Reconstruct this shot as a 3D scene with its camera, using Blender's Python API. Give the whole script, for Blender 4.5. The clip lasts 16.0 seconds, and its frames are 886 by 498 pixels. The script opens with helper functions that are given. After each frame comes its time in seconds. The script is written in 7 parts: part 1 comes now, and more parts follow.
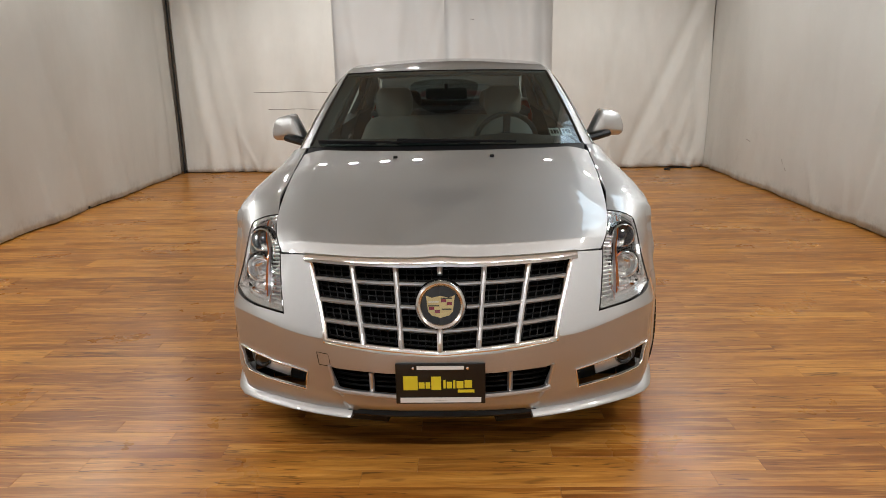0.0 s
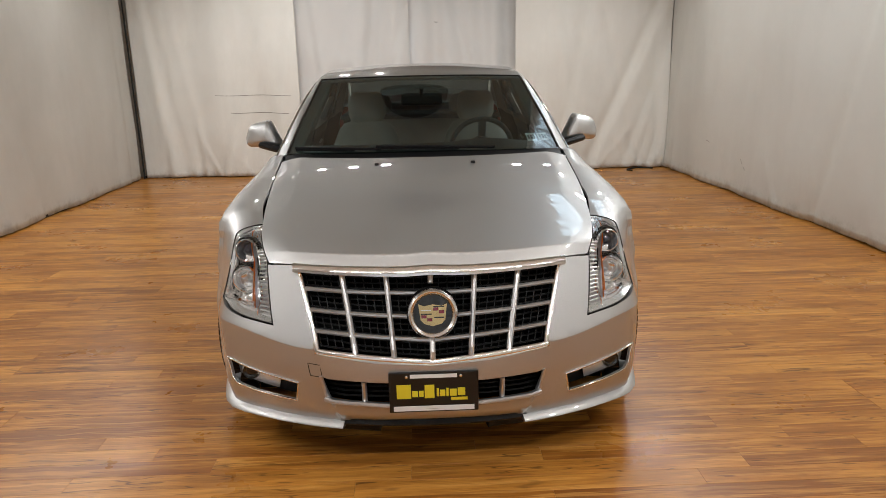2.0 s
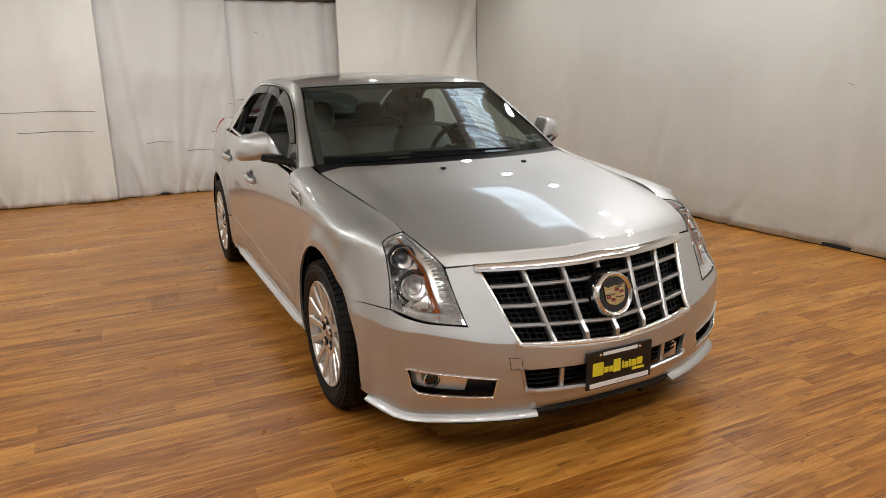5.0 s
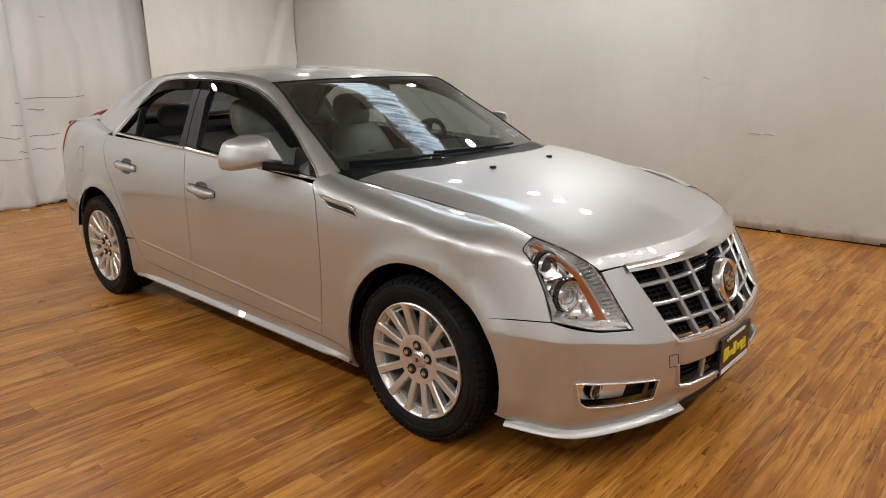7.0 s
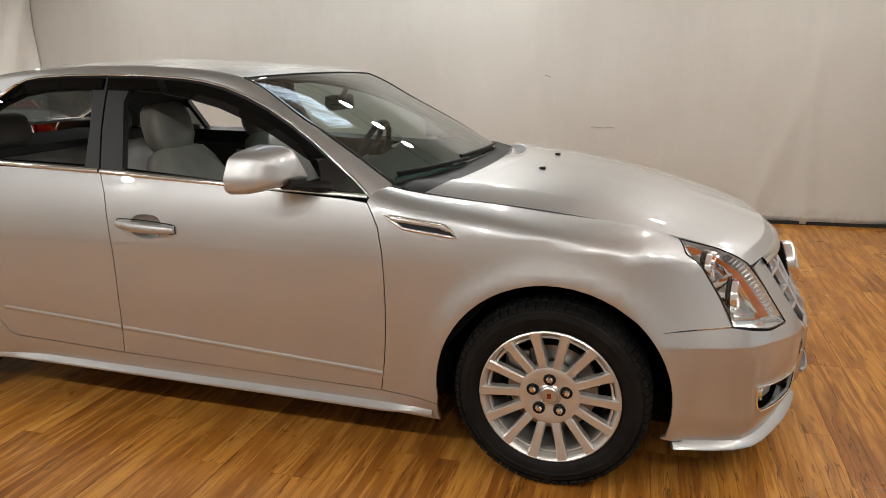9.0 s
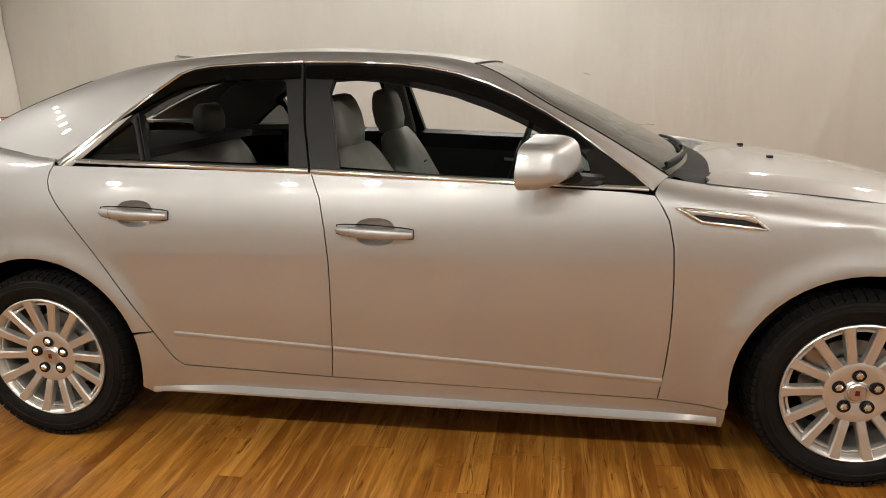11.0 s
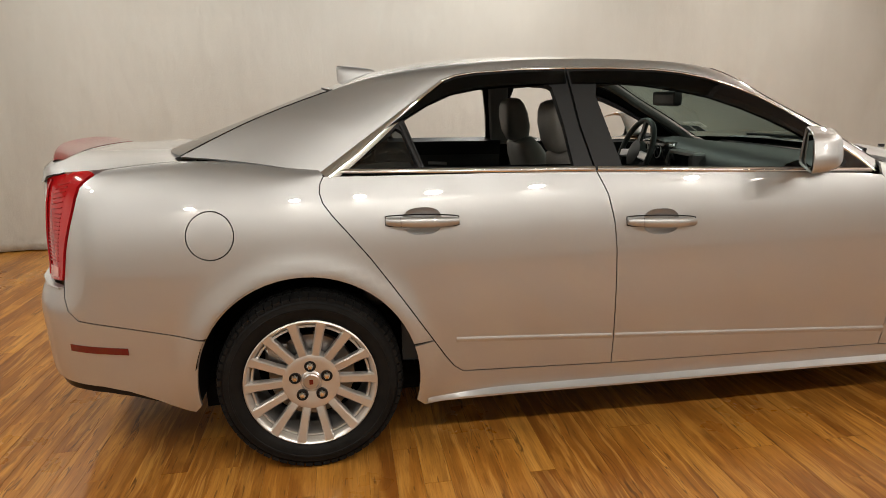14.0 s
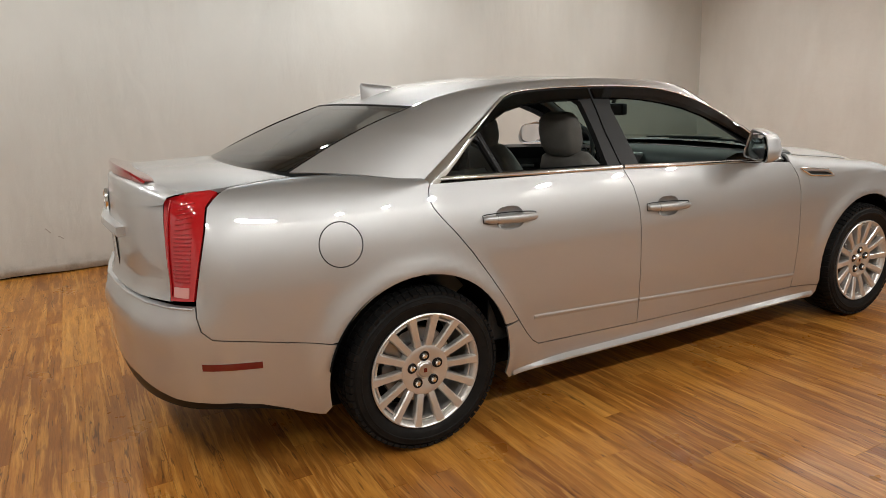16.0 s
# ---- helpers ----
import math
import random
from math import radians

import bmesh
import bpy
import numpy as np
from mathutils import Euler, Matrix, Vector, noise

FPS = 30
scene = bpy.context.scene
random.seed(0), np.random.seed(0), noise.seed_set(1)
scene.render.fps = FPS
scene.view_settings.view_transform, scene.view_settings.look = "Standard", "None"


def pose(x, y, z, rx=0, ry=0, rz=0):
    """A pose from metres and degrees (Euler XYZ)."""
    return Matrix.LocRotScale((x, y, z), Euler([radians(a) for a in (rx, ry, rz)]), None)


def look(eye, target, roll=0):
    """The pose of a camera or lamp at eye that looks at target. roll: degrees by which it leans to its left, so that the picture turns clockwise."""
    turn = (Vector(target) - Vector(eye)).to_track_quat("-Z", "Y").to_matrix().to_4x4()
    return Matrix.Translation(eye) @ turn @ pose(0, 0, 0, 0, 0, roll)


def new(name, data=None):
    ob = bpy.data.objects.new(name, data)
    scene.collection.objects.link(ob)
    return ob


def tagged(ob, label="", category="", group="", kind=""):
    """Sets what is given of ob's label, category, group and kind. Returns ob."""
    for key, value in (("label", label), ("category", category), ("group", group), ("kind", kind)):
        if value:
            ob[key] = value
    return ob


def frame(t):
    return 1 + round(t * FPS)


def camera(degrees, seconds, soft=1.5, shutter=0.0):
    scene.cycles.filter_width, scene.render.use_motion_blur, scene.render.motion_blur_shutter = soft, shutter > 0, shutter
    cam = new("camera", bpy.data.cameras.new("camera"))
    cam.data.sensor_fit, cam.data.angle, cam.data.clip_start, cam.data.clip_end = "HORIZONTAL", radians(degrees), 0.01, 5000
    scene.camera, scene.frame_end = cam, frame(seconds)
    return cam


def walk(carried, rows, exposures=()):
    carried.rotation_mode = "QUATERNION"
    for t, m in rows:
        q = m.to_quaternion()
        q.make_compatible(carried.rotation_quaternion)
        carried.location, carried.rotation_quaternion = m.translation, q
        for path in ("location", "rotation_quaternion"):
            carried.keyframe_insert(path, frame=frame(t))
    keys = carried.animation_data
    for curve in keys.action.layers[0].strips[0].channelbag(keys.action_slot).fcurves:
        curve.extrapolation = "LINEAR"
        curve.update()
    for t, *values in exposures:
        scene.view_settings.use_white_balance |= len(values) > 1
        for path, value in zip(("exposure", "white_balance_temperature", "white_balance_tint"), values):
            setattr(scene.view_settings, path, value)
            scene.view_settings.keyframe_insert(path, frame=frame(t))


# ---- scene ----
cam = camera(65.7, 16.0, 0.7)

PATH = [
    (0, (0.079, -4.548, 1.413), (0.025, -2.61, 0.9), -1.1),
    (0.5, (0.088, -4.551, 1.417), (0.041, -2.613, 0.902), -1.0),
    (1, (0.112, -4.554, 1.424), (0.066, -2.617, 0.906), -1.0),
    (1.5, (0.097, -4.545, 1.433), (0.053, -2.608, 0.915), -1.0),
    (2, (-0.03, -4.549, 1.444), (0.034, -2.611, 0.93), -1.2),
    (2.5, (-0.219, -4.559, 1.435), (-0.076, -2.62, 0.942), -1.2),
    (3, (-0.436, -4.515, 1.412), (-0.225, -2.58, 0.929), -1.2),
    (3.5, (-0.718, -4.482, 1.433), (-0.38, -2.566, 0.95), -1.2),
    (4, (-1.041, -4.477, 1.436), (-0.55, -2.594, 0.951), -1.3),
    (6.5, (-2.454, -3.51, 1.452), (-1.138, -2.091, 0.941), -1.0),
    (7, (-2.67, -3.202, 1.453), (-1.238, -1.903, 0.936), -1.0),
    (7.5, (-2.854, -2.853, 1.444), (-1.299, -1.703, 0.926), -1.1),
    (8, (-2.921, -2.465, 1.432), (-1.232, -1.525, 0.91), -1.1),
    (10.5, (-3.076, -0.773, 1.378), (-1.169, -0.44, 0.876), -1.4),
    (11, (-3.076, -0.481, 1.362), (-1.167, -0.158, 0.86), -1.5),
    (11.5, (-3.116, -0.193, 1.365), (-1.2, 0.09, 0.868), -1.6),
    (11.7, (-3.143, -0.069, 1.374), (-1.226, 0.202, 0.869), -1.7),
    (12, (-3.164, 0.095, 1.371), (-1.244, 0.352, 0.872), -1.8),
    (12.5, (-3.16, 0.402, 1.353), (-1.226, 0.534, 0.859), -1.7),
    (13, (-3.143, 0.668, 1.38), (-1.206, 0.669, 0.882), -1.9),
    (13.5, (-3.162, 0.997, 1.373), (-1.233, 0.803, 0.88), -1.8),
    (14, (-3.242, 1.257, 1.348), (-1.311, 0.999, 0.892), -2.1),
    (14.5, (-3.275, 1.547, 1.408), (-1.367, 1.173, 0.94), -2.2),
    (15, (-3.248, 1.874, 1.418), (-1.386, 1.316, 0.948), -2.2),
    (15.5, (-3.228, 2.215, 1.428), (-1.43, 1.476, 0.958), -2.3),
    (16, (-3.194, 2.556, 1.426), (-1.473, 1.645, 0.969), -2.5),
]
walk(cam, [(t, look(eye, target, roll)) for t, eye, target, roll in PATH], [(0, -0.13, 6250, 10), (4, -0.15, 6300, 10), (8, -0.08, 6350, 10), (10.5, 0.02, 6600, 10), (12, 0.0, 6950, 10), (14, -0.02, 6750, 10), (14.8, -0.04, 6450, 10), (16, -0.07, 6350, 10)])

from mathutils.bvhtree import BVHTree

# ---------------------------------------------------------------- light
world = bpy.data.worlds.new("world")
scene.world = world
world.use_nodes = True
world.node_tree.nodes["Background"].inputs[0].default_value = (0.92, 0.96, 1.0, 1)
world.node_tree.nodes["Background"].inputs[1].default_value = 1.7

# room: x0 left wall, x1 right wall, y0 front wall, y1 back wall
X0, X1, Y0, Y1, CEIL = -3.94, 3.53, -5.1, 5.18, 3.35
# spot heads on the ceiling tracks: place and whether lit
SPOTS = [(-2.33 + 0.46 * i, 3.65, i not in (5, 6, 7)) for i in range(10)]
SPOTS += [(-3.8, y, y != -1.2) for y in (-3.7, -2.8, -1.9, -1.2, -0.4, 0.4, 1.1, 1.9, 3.4)]
SPOTS += [(2.75, y, y != -1.5) for y in (-3.8, -2.6, -1.5, -0.75, -0.35, 0.05, 1.3, 2.6, 3.8)]
SPOTS += [(-2.2 + 0.55 * i, -4.2, True) for i in range(9)]
SPOT_W = 11.5


def spot_aim(x, y):
    """Where a head points on the floor; the back row looks at the drapes."""
    if y == -4.2:
        return Vector((x * 0.45, -1.6, 0.7))
    return Vector((x * 1.05, 3.9, 0.0)) if y == 3.65 else Vector((x * 0.6, y * 0.72, 0.0))


def spot_lamp(x, y):
    lamp = bpy.data.lights.new("spot_light", "AREA")
    lamp.shape, lamp.size, lamp.energy, lamp.color, lamp.spread = "DISK", 0.13, SPOT_W * (1.18 if x == -3.8 else {-4.2: 0.42, 3.65: 0.60}.get(y, 1.0)), (1.0, 0.972, 0.93), radians(180)
    ob = new("spot_light", lamp)
    ob.matrix_world = look((x, y, CEIL - 0.32), spot_aim(x, y))
    return ob


# ---------------------------------------------------------------- materials
class Nodes:
    """A small node-graph writer round one Principled material."""

    def __init__(self, name, **values):
        self.mat = bpy.data.materials.new(name)
        self.mat.use_nodes = True
        self.tree = self.mat.node_tree
        self.bsdf = self.tree.nodes["Principled BSDF"]
        self.set(**values)

    def set(self, **values):
        for key, value in values.items():
            socket = self.bsdf.inputs[key.replace("_", " ")]
            if isinstance(value, bpy.types.NodeSocket):
                self.tree.links.new(value, socket)
            elif isinstance(value, tuple) and len(value) == 3 and socket.type == "RGBA":
                socket.default_value = (*value, 1)
            else:
                socket.default_value = value
        return self

    def node(self, kind, out=0, props=None, **inputs):
        n = self.tree.nodes.new("ShaderNode" + kind)
        props = props or {}
        if "data_type" in props:
            n.data_type = props["data_type"]
        if "blend_type" in props:
            n.blend_type = props["blend_type"]
        if "operation" in props:
            n.operation = props["operation"]
        for key, value in inputs.items():
            key = key.replace("_", " ")
            socket = n.inputs[int(key[1:])] if key[0] == "i" and key[1:].isdigit() else n.inputs[key]
            if isinstance(value, bpy.types.NodeSocket):
                self.tree.links.new(value, socket)
            elif isinstance(value, tuple) and len(value) == 3 and socket.type == "RGBA":
                socket.default_value = (*value, 1)
            else:
                socket.default_value = value
        return n.outputs[out]

    def coords(self, scale=(1, 1, 1), which=3):
        return self.node("Mapping", i0=self.node("TexCoord", which), i3=scale)

    def noise(self, scale, detail=4.0, rough=0.5, vector=None, out=0):
        return self.node("TexNoise", out, Vector=vector or self.coords(), Scale=scale, Detail=detail, Roughness=rough)

    def ramp(self, value, *stops):
        n = self.tree.nodes.new("ShaderNodeValToRGB")
        self.tree.links.new(value, n.inputs[0])
        ramp = n.color_ramp
        while len(ramp.elements) < len(stops):
            ramp.elements.new(0.5)
        for e, (pos, colour) in zip(ramp.elements, stops):
            e.position = pos
            e.color = (*colour, 1) if isinstance(colour, tuple) else (colour, colour, colour, 1)
        return n.outputs[0]

    def mix(self, factor, a, b, blend="MIX"):
        return self.node("Mix", 2, {"data_type": "RGBA", "blend_type": blend}, i0=factor, i6=a, i7=b)

    def maths(self, op, a, b=0.5):
        return self.node("Math", 0, {"operation": op}, i0=a, i1=b)

    def bump(self, height, strength=0.2, distance=0.01):
        return self.set(Normal=self.node("Bump", Strength=strength, Distance=distance, Height=height))


def plain(name, colour, rough=0.5, metal=0.0, **more):
    return Nodes(name, Base_Color=colour, Roughness=rough, Metallic=metal, **more)


def paint_material():
    m = plain("silver_paint", (0.5, 0.51, 0.52), 0.47, 0.83, Coat_Weight=1.0, Coat_Roughness=0.004, Coat_IOR=2.1)
    flake = m.noise(900.0, 2.0)
    m.set(Base_Color=m.ramp(flake, (0.3, (0.445, 0.452, 0.455)), (0.7, (0.57, 0.578, 0.582))))
    dust = m.noise(6.0, 5.0)
    m.set(Roughness=m.ramp(dust, (0.3, 0.44), (0.75, 0.50)))
    return m.mat


def plank_material():
    m = plain("oak_plank", (0.4, 0.2, 0.08), 0.32)
    rnd = m.node("ObjectInfo", 5)
    isl = m.node("NewGeometry", 8)
    pick = m.node("Math", 0, {"operation": "FRACT"}, i0=m.maths("ADD", m.maths("MULTIPLY", rnd, 7.31), m.maths("MULTIPLY", isl, 5.17)))
    pos = m.node("NewGeometry", 0)
    shift = m.node("CombineXYZ", X=m.maths("MULTIPLY", pick, 37.0), Y=m.maths("MULTIPLY", pick, 11.0), Z=0.0)
    vec = m.node("VectorMath", 0, {"operation": "ADD"}, i0=pos, i1=shift)
    stretched = m.node("Mapping", i0=vec, i3=(2.6, 38.0, 1.0))
    fine = m.node("Mapping", i0=vec, i3=(9.0, 200.0, 1.0))
    grain = m.noise(1.0, 6.0, 0.62, stretched)
    pores = m.noise(1.0, 3.0, 0.6, fine)
    knots = m.noise(1.0, 2.0, 0.5, m.node("Mapping", i0=vec, i3=(4.0, 14.0, 1.0)))
    tone = m.ramp(pick, (0.0, (0.27, 0.094, 0.014)), (0.25, (0.37, 0.138, 0.020)), (0.7, (0.44, 0.176, 0.027)), (1.0, (0.58, 0.265, 0.048)))
    c = m.mix(m.ramp(grain, (0.34, 0.0), (0.56, 1.0)), m.mix(0.36, tone, (0.13, 0.041, 0.007)), tone)
    # broad flame figure, wandering along the strip
    bent = m.node("VectorMath", 0, {"operation": "ADD"}, i0=vec, i1=m.node("VectorMath", 0, {"operation": "SCALE"}, i0=m.noise(3.2, 2.0, 0.5, vec, 1), i3=0.045))
    flame = m.noise(1.0, 3.0, 0.55, m.node("Mapping", i0=bent, i3=(1.8, 26.0, 1.0)))
    c = m.mix(m.ramp(flame, (0.38, 0.5), (0.48, 0.0)), c, m.mix(0.5, tone, (0.11, 0.034, 0.006)))
    c = m.mix(m.ramp(flame, (0.54, 0.0), (0.62, 0.55)), c, (0.62, 0.295, 0.060))
    # cloudy patches a hand wide
    cloud = m.noise(1.0, 4.0, 0.6, m.node("Mapping", i0=vec, i3=(2.6, 9.5, 1.0)))
    c = m.mix(m.ramp(cloud, (0.36, 0.40), (0.50, 0.0)), c, m.mix(0.55, tone, (0.12, 0.040, 0.008)))
    c = m.mix(m.ramp(cloud, (0.52, 0.0), (0.63, 0.42)), c, (0.59, 0.270, 0.050))
    # crisp pale and dark streaks a finger wide, in some strips only
    streak = m.noise(1.0, 2.5, 0.6, m.node("Mapping", i0=bent, i3=(1.3, 38.0, 1.0)))
    some = m.ramp(m.noise(1.0, 1.0, 0.5, m.node("Mapping", i0=vec, i3=(1.6, 6.0, 1.0))), (0.42, 0.25), (0.58, 1.0))
    c = m.mix(m.maths("MULTIPLY", some, m.ramp(streak, (0.56, 0.0), (0.61, 0.55), (0.72, 0.3))), c, (0.68, 0.35, 0.085))
    c = m.mix(m.maths("MULTIPLY", some, m.ramp(streak, (0.35, 0.45), (0.41, 0.0))), c, (0.15, 0.048, 0.009))
    # a few long cracks
    crack = m.noise(1.0, 3.0, 0.6, m.node("Mapping", i0=bent, i3=(1.0, 13.0, 1.0)))
    c = m.mix(m.ramp(crack, (0.612, 0.0), (0.620, 0.75), (0.626, 0.75), (0.634, 0.0)), c, (0.07, 0.024, 0.006))
    # short dark mineral dashes
    dash = m.noise(1.0, 1.0, 0.5, m.node("Mapping", i0=vec, i3=(7.0, 70.0, 1.0)))
    c = m.mix(m.ramp(dash, (0.675, 0.0), (0.72, 0.65)), c, (0.09, 0.03, 0.008))
    c = m.mix(m.ramp(knots, (0.68, 0.0), (0.77, 0.6)), c, (0.10, 0.035, 0.010))
    c = m.mix(m.ramp(pores, (0.32, 0.35), (0.50, 0.0)), c, (0.13, 0.048, 0.014))
    m.set(Base_Color=c, Roughness=m.ramp(m.noise(1.7, 5.0, 0.6, pos), (0.3, 0.24), (0.75, 0.40)), Specular_IOR_Level=0.30)
    m.bump(m.maths("ADD", grain, pores), 0.10, 0.002)
    return m.mat


def fabric_material(name, colour, dirt=(0.44, 0.42, 0.37), streak=1.0, weave=0.15):
    m = plain(name, colour, 0.85)
    pos = m.node("NewGeometry", 0)
    cloud = m.noise(0.9, 5.0, 0.6, pos)
    stains = m.noise(1.0, 5.0, 0.65, m.node("Mapping", i0=pos, i3=(1.3, 1.3, 0.35)))
    c = m.mix(m.ramp(cloud, (0.35, 0.0), (0.75, 0.28 * streak)), colour, dirt)
    c = m.mix(m.ramp(stains, (0.45, 0.0), (0.80, 0.32 * streak)), c, dirt)
    height = m.node("SeparateXYZ", 2, Vector=pos)
    scuff = m.noise(7.0, 6.0, 0.7, pos)
    hem = m.maths("MULTIPLY", m.ramp(height, (0.0, 1.0), (0.16, 0.0)), m.ramp(scuff, (0.45, 0.0), (0.7, 0.75 * streak)))
    c = m.mix(hem, c, (0.20, 0.18, 0.15))
    m.set(Base_Color=c)
    wrinkle = m.noise(1.6, 5.0, 0.55, m.node("Mapping", i0=pos, i3=(1.0, 1.0, 0.45)))
    m.bump(m.maths("ADD", m.maths("MULTIPLY", wrinkle, 2.0), m.maths("MULTIPLY", m.noise(220.0, 2.0, 0.5, pos), weave)), 0.5, 0.035)
    return m


def glass_material(name, tint, rough=0.0, film=0.07):
    """Thin pane: clear body with a mirror film on top."""
    m = bpy.data.materials.new(name)
    m.use_nodes = True
    t = m.node_tree
    t.nodes.remove(t.nodes["Principled BSDF"])
    clear, gloss, mix, face, power, gain = (t.nodes.new("ShaderNode" + k) for k in ("BsdfTransparent", "BsdfGlossy", "MixShader", "LayerWeight", "Math", "Math"))
    clear.inputs[0].default_value = (*tint, 1)
    gloss.inputs["Roughness"].default_value = rough
    face.inputs[0].default_value = 0.5
    power.operation, power.inputs[1].default_value = "POWER", 4.2
    gain.operation, gain.inputs[1].default_value, gain.inputs[2].default_value = "MULTIPLY_ADD", 0.90, film
    t.links.new(face.outputs["Facing"], power.inputs[0])
    t.links.new(power.outputs[0], gain.inputs[0])
    t.links.new(gain.outputs[0], mix.inputs[0])
    t.links.new(clear.outputs[0], mix.inputs[1])
    t.links.new(gloss.outputs[0], mix.inputs[2])
    t.links.new(mix.outputs[0], t.nodes["Material Output"].inputs[0])
    return m


def leather_material():
    m = plain("grey_leather", (0.22, 0.21, 0.19), 0.45)
    m.bump(m.node("TexVoronoi", Vector=m.coords(), Scale=170.0), 0.18, 0.003)
    m.set(Base_Color=m.ramp(m.noise(9.0), (0.3, (0.19, 0.185, 0.168)), (0.7, (0.25, 0.243, 0.222))))
    return m.mat


def rubber_material():
    m = plain("tyre_rubber", (0.018, 0.018, 0.018), 0.6, Specular_IOR_Level=0.18)
    m.set(Base_Color=m.ramp(m.noise(14.0, 6.0, 0.65), (0.4, (0.005, 0.005, 0.005)), (0.8, (0.013, 0.0125, 0.012))))
    return m.mat


def led_red_material():
    m = plain("red_lens", (0.55, 0.010, 0.014), 0.06, Coat_Weight=1.0, Coat_Roughness=0.02)
    m.set(Transmission_Weight=0.25, IOR=1.45)
    return m.mat


PAINT = paint_material()
CHROME = plain("chrome", (0.90, 0.90, 0.90), 0.10, 1.0).mat
SATIN = plain("satin_silver", (0.58, 0.58, 0.59), 0.30, 0.9).mat
ALLOY = plain("painted_alloy", (0.66, 0.64, 0.61), 0.30, 0.7, Coat_Weight=0.6, Coat_Roughness=0.08).mat
BLACK = plain("black_plastic", (0.006, 0.006, 0.0065), 0.42, Specular_IOR_Level=0.3).mat
GLOSSBLACK = plain("gloss_black", (0.008, 0.008, 0.009), 0.08, Coat_Weight=0.5).mat
COWL = plain("cowl_black", (0.006, 0.006, 0.007), 0.5, Specular_IOR_Level=0.15).mat
PILLAR = plain("pillar_black", (0.015, 0.016, 0.017), 0.42, Specular_IOR_Level=0.3).mat
VOID = plain("wheel_well_felt", (0.003, 0.003, 0.003), 0.95, Specular_IOR_Level=0.1).mat
RUBBER = rubber_material()
LEATHER = leather_material()
DASH = plain("dark_dash", (0.022, 0.026, 0.026), 0.5).mat
TRIM_GREY = plain("door_card_grey", (0.03, 0.031, 0.03), 0.6).mat
HEADLINER = plain("headliner", (0.12, 0.125, 0.12), 0.9).mat
GLASS = glass_material("clear_glass", (0.90, 0.94, 0.92))
SCREEN = glass_material("windscreen_glass", (0.40, 0.51, 0.48), film=0.15)
TINT = glass_material("tinted_glass", (0.16, 0.175, 0.175), film=0.06)
GUARD = glass_material("smoked_acrylic", (0.02, 0.02, 0.022), film=0.03)
LENS = glass_material("lamp_lens", (0.96, 0.97, 0.97), film=0.04)
RED = led_red_material()
DARKRED = plain("dark_red_lens", (0.12, 0.005, 0.008), 0.08, Coat_Weight=1.0).mat
AMBER = plain("amber_reflector", (0.75, 0.22, 0.03), 0.15, Coat_Weight=1.0).mat
DISC = plain("brake_steel", (0.35, 0.34, 0.33), 0.35, 1.0).mat
PLANK = plank_material()
JOINT = plain("floor_joint", (0.16, 0.062, 0.016), 0.7).mat
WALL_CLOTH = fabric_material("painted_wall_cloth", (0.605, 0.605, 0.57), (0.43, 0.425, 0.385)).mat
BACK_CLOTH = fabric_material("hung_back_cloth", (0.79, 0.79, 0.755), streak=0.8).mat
CEIL_MAT = plain("ceiling_board", (0.39, 0.44, 0.43), 0.8).mat
SOFFIT = plain("soffit_white", (0.86, 0.86, 0.84), 0.8).mat


def drape_material(name="translucent_drape", thin=0.14):
    m = fabric_material(name, (0.74, 0.74, 0.73), (0.5, 0.5, 0.5), 0.5)
    t = m.tree
    thru = t.nodes.new("ShaderNodeBsdfTranslucent")
    thru.inputs[0].default_value = (0.78, 0.79, 0.78, 1)
    both = t.nodes.new("ShaderNodeMixShader")
    both.inputs[0].default_value = thin
    t.links.new(m.bsdf.outputs[0], both.inputs[1])
    t.links.new(thru.outputs[0], both.inputs[2])
    t.links.new(both.outputs[0], t.nodes["Material Output"].inputs[0])
    return m.mat


DRAPE = drape_material()
SHEER = drape_material("sheer_front_drape", 0.6)


# ---------------------------------------------------------------- mesh helpers
def link_mesh(name, me, material, parent=None, label="", smooth=True):
    ob = new(name, me)
    if material is not None and not me.materials:
        me.materials.append(material)
    if smooth:
        me.polygons.foreach_set("use_smooth", [True] * len(me.polygons))
    if parent is not None:
        ob.parent = parent
    if label:
        tagged(ob, label)
    return ob


def part(name, bm, material, parent=None, label="", smooth=False, sharp=35):
    me = bpy.data.meshes.new(name)
    bmesh.ops.recalc_face_normals(bm, faces=bm.faces)
    if smooth:
        for f in bm.faces:
            f.smooth = True
        for e in bm.edges:
            if len(e.link_faces) == 2 and e.calc_face_angle(0) > radians(sharp):
                e.smooth = False
    bm.to_mesh(me)
    bm.free()
    return link_mesh(name, me, material, parent, label, smooth=False)


def box(bm, lo, hi, bevel=0.0, m=None):
    made = bmesh.ops.create_cube(bm, size=1.0)["verts"]
    for v in made:
        v.co = Vector([(lo[i] + hi[i]) / 2 + v.co[i] * (hi[i] - lo[i]) for i in range(3)])
    if bevel:
        bmesh.ops.bevel(bm, geom=list({e for v in made for e in v.link_edges}), offset=bevel, segments=2, profile=0.6, affect="EDGES")
    return bm


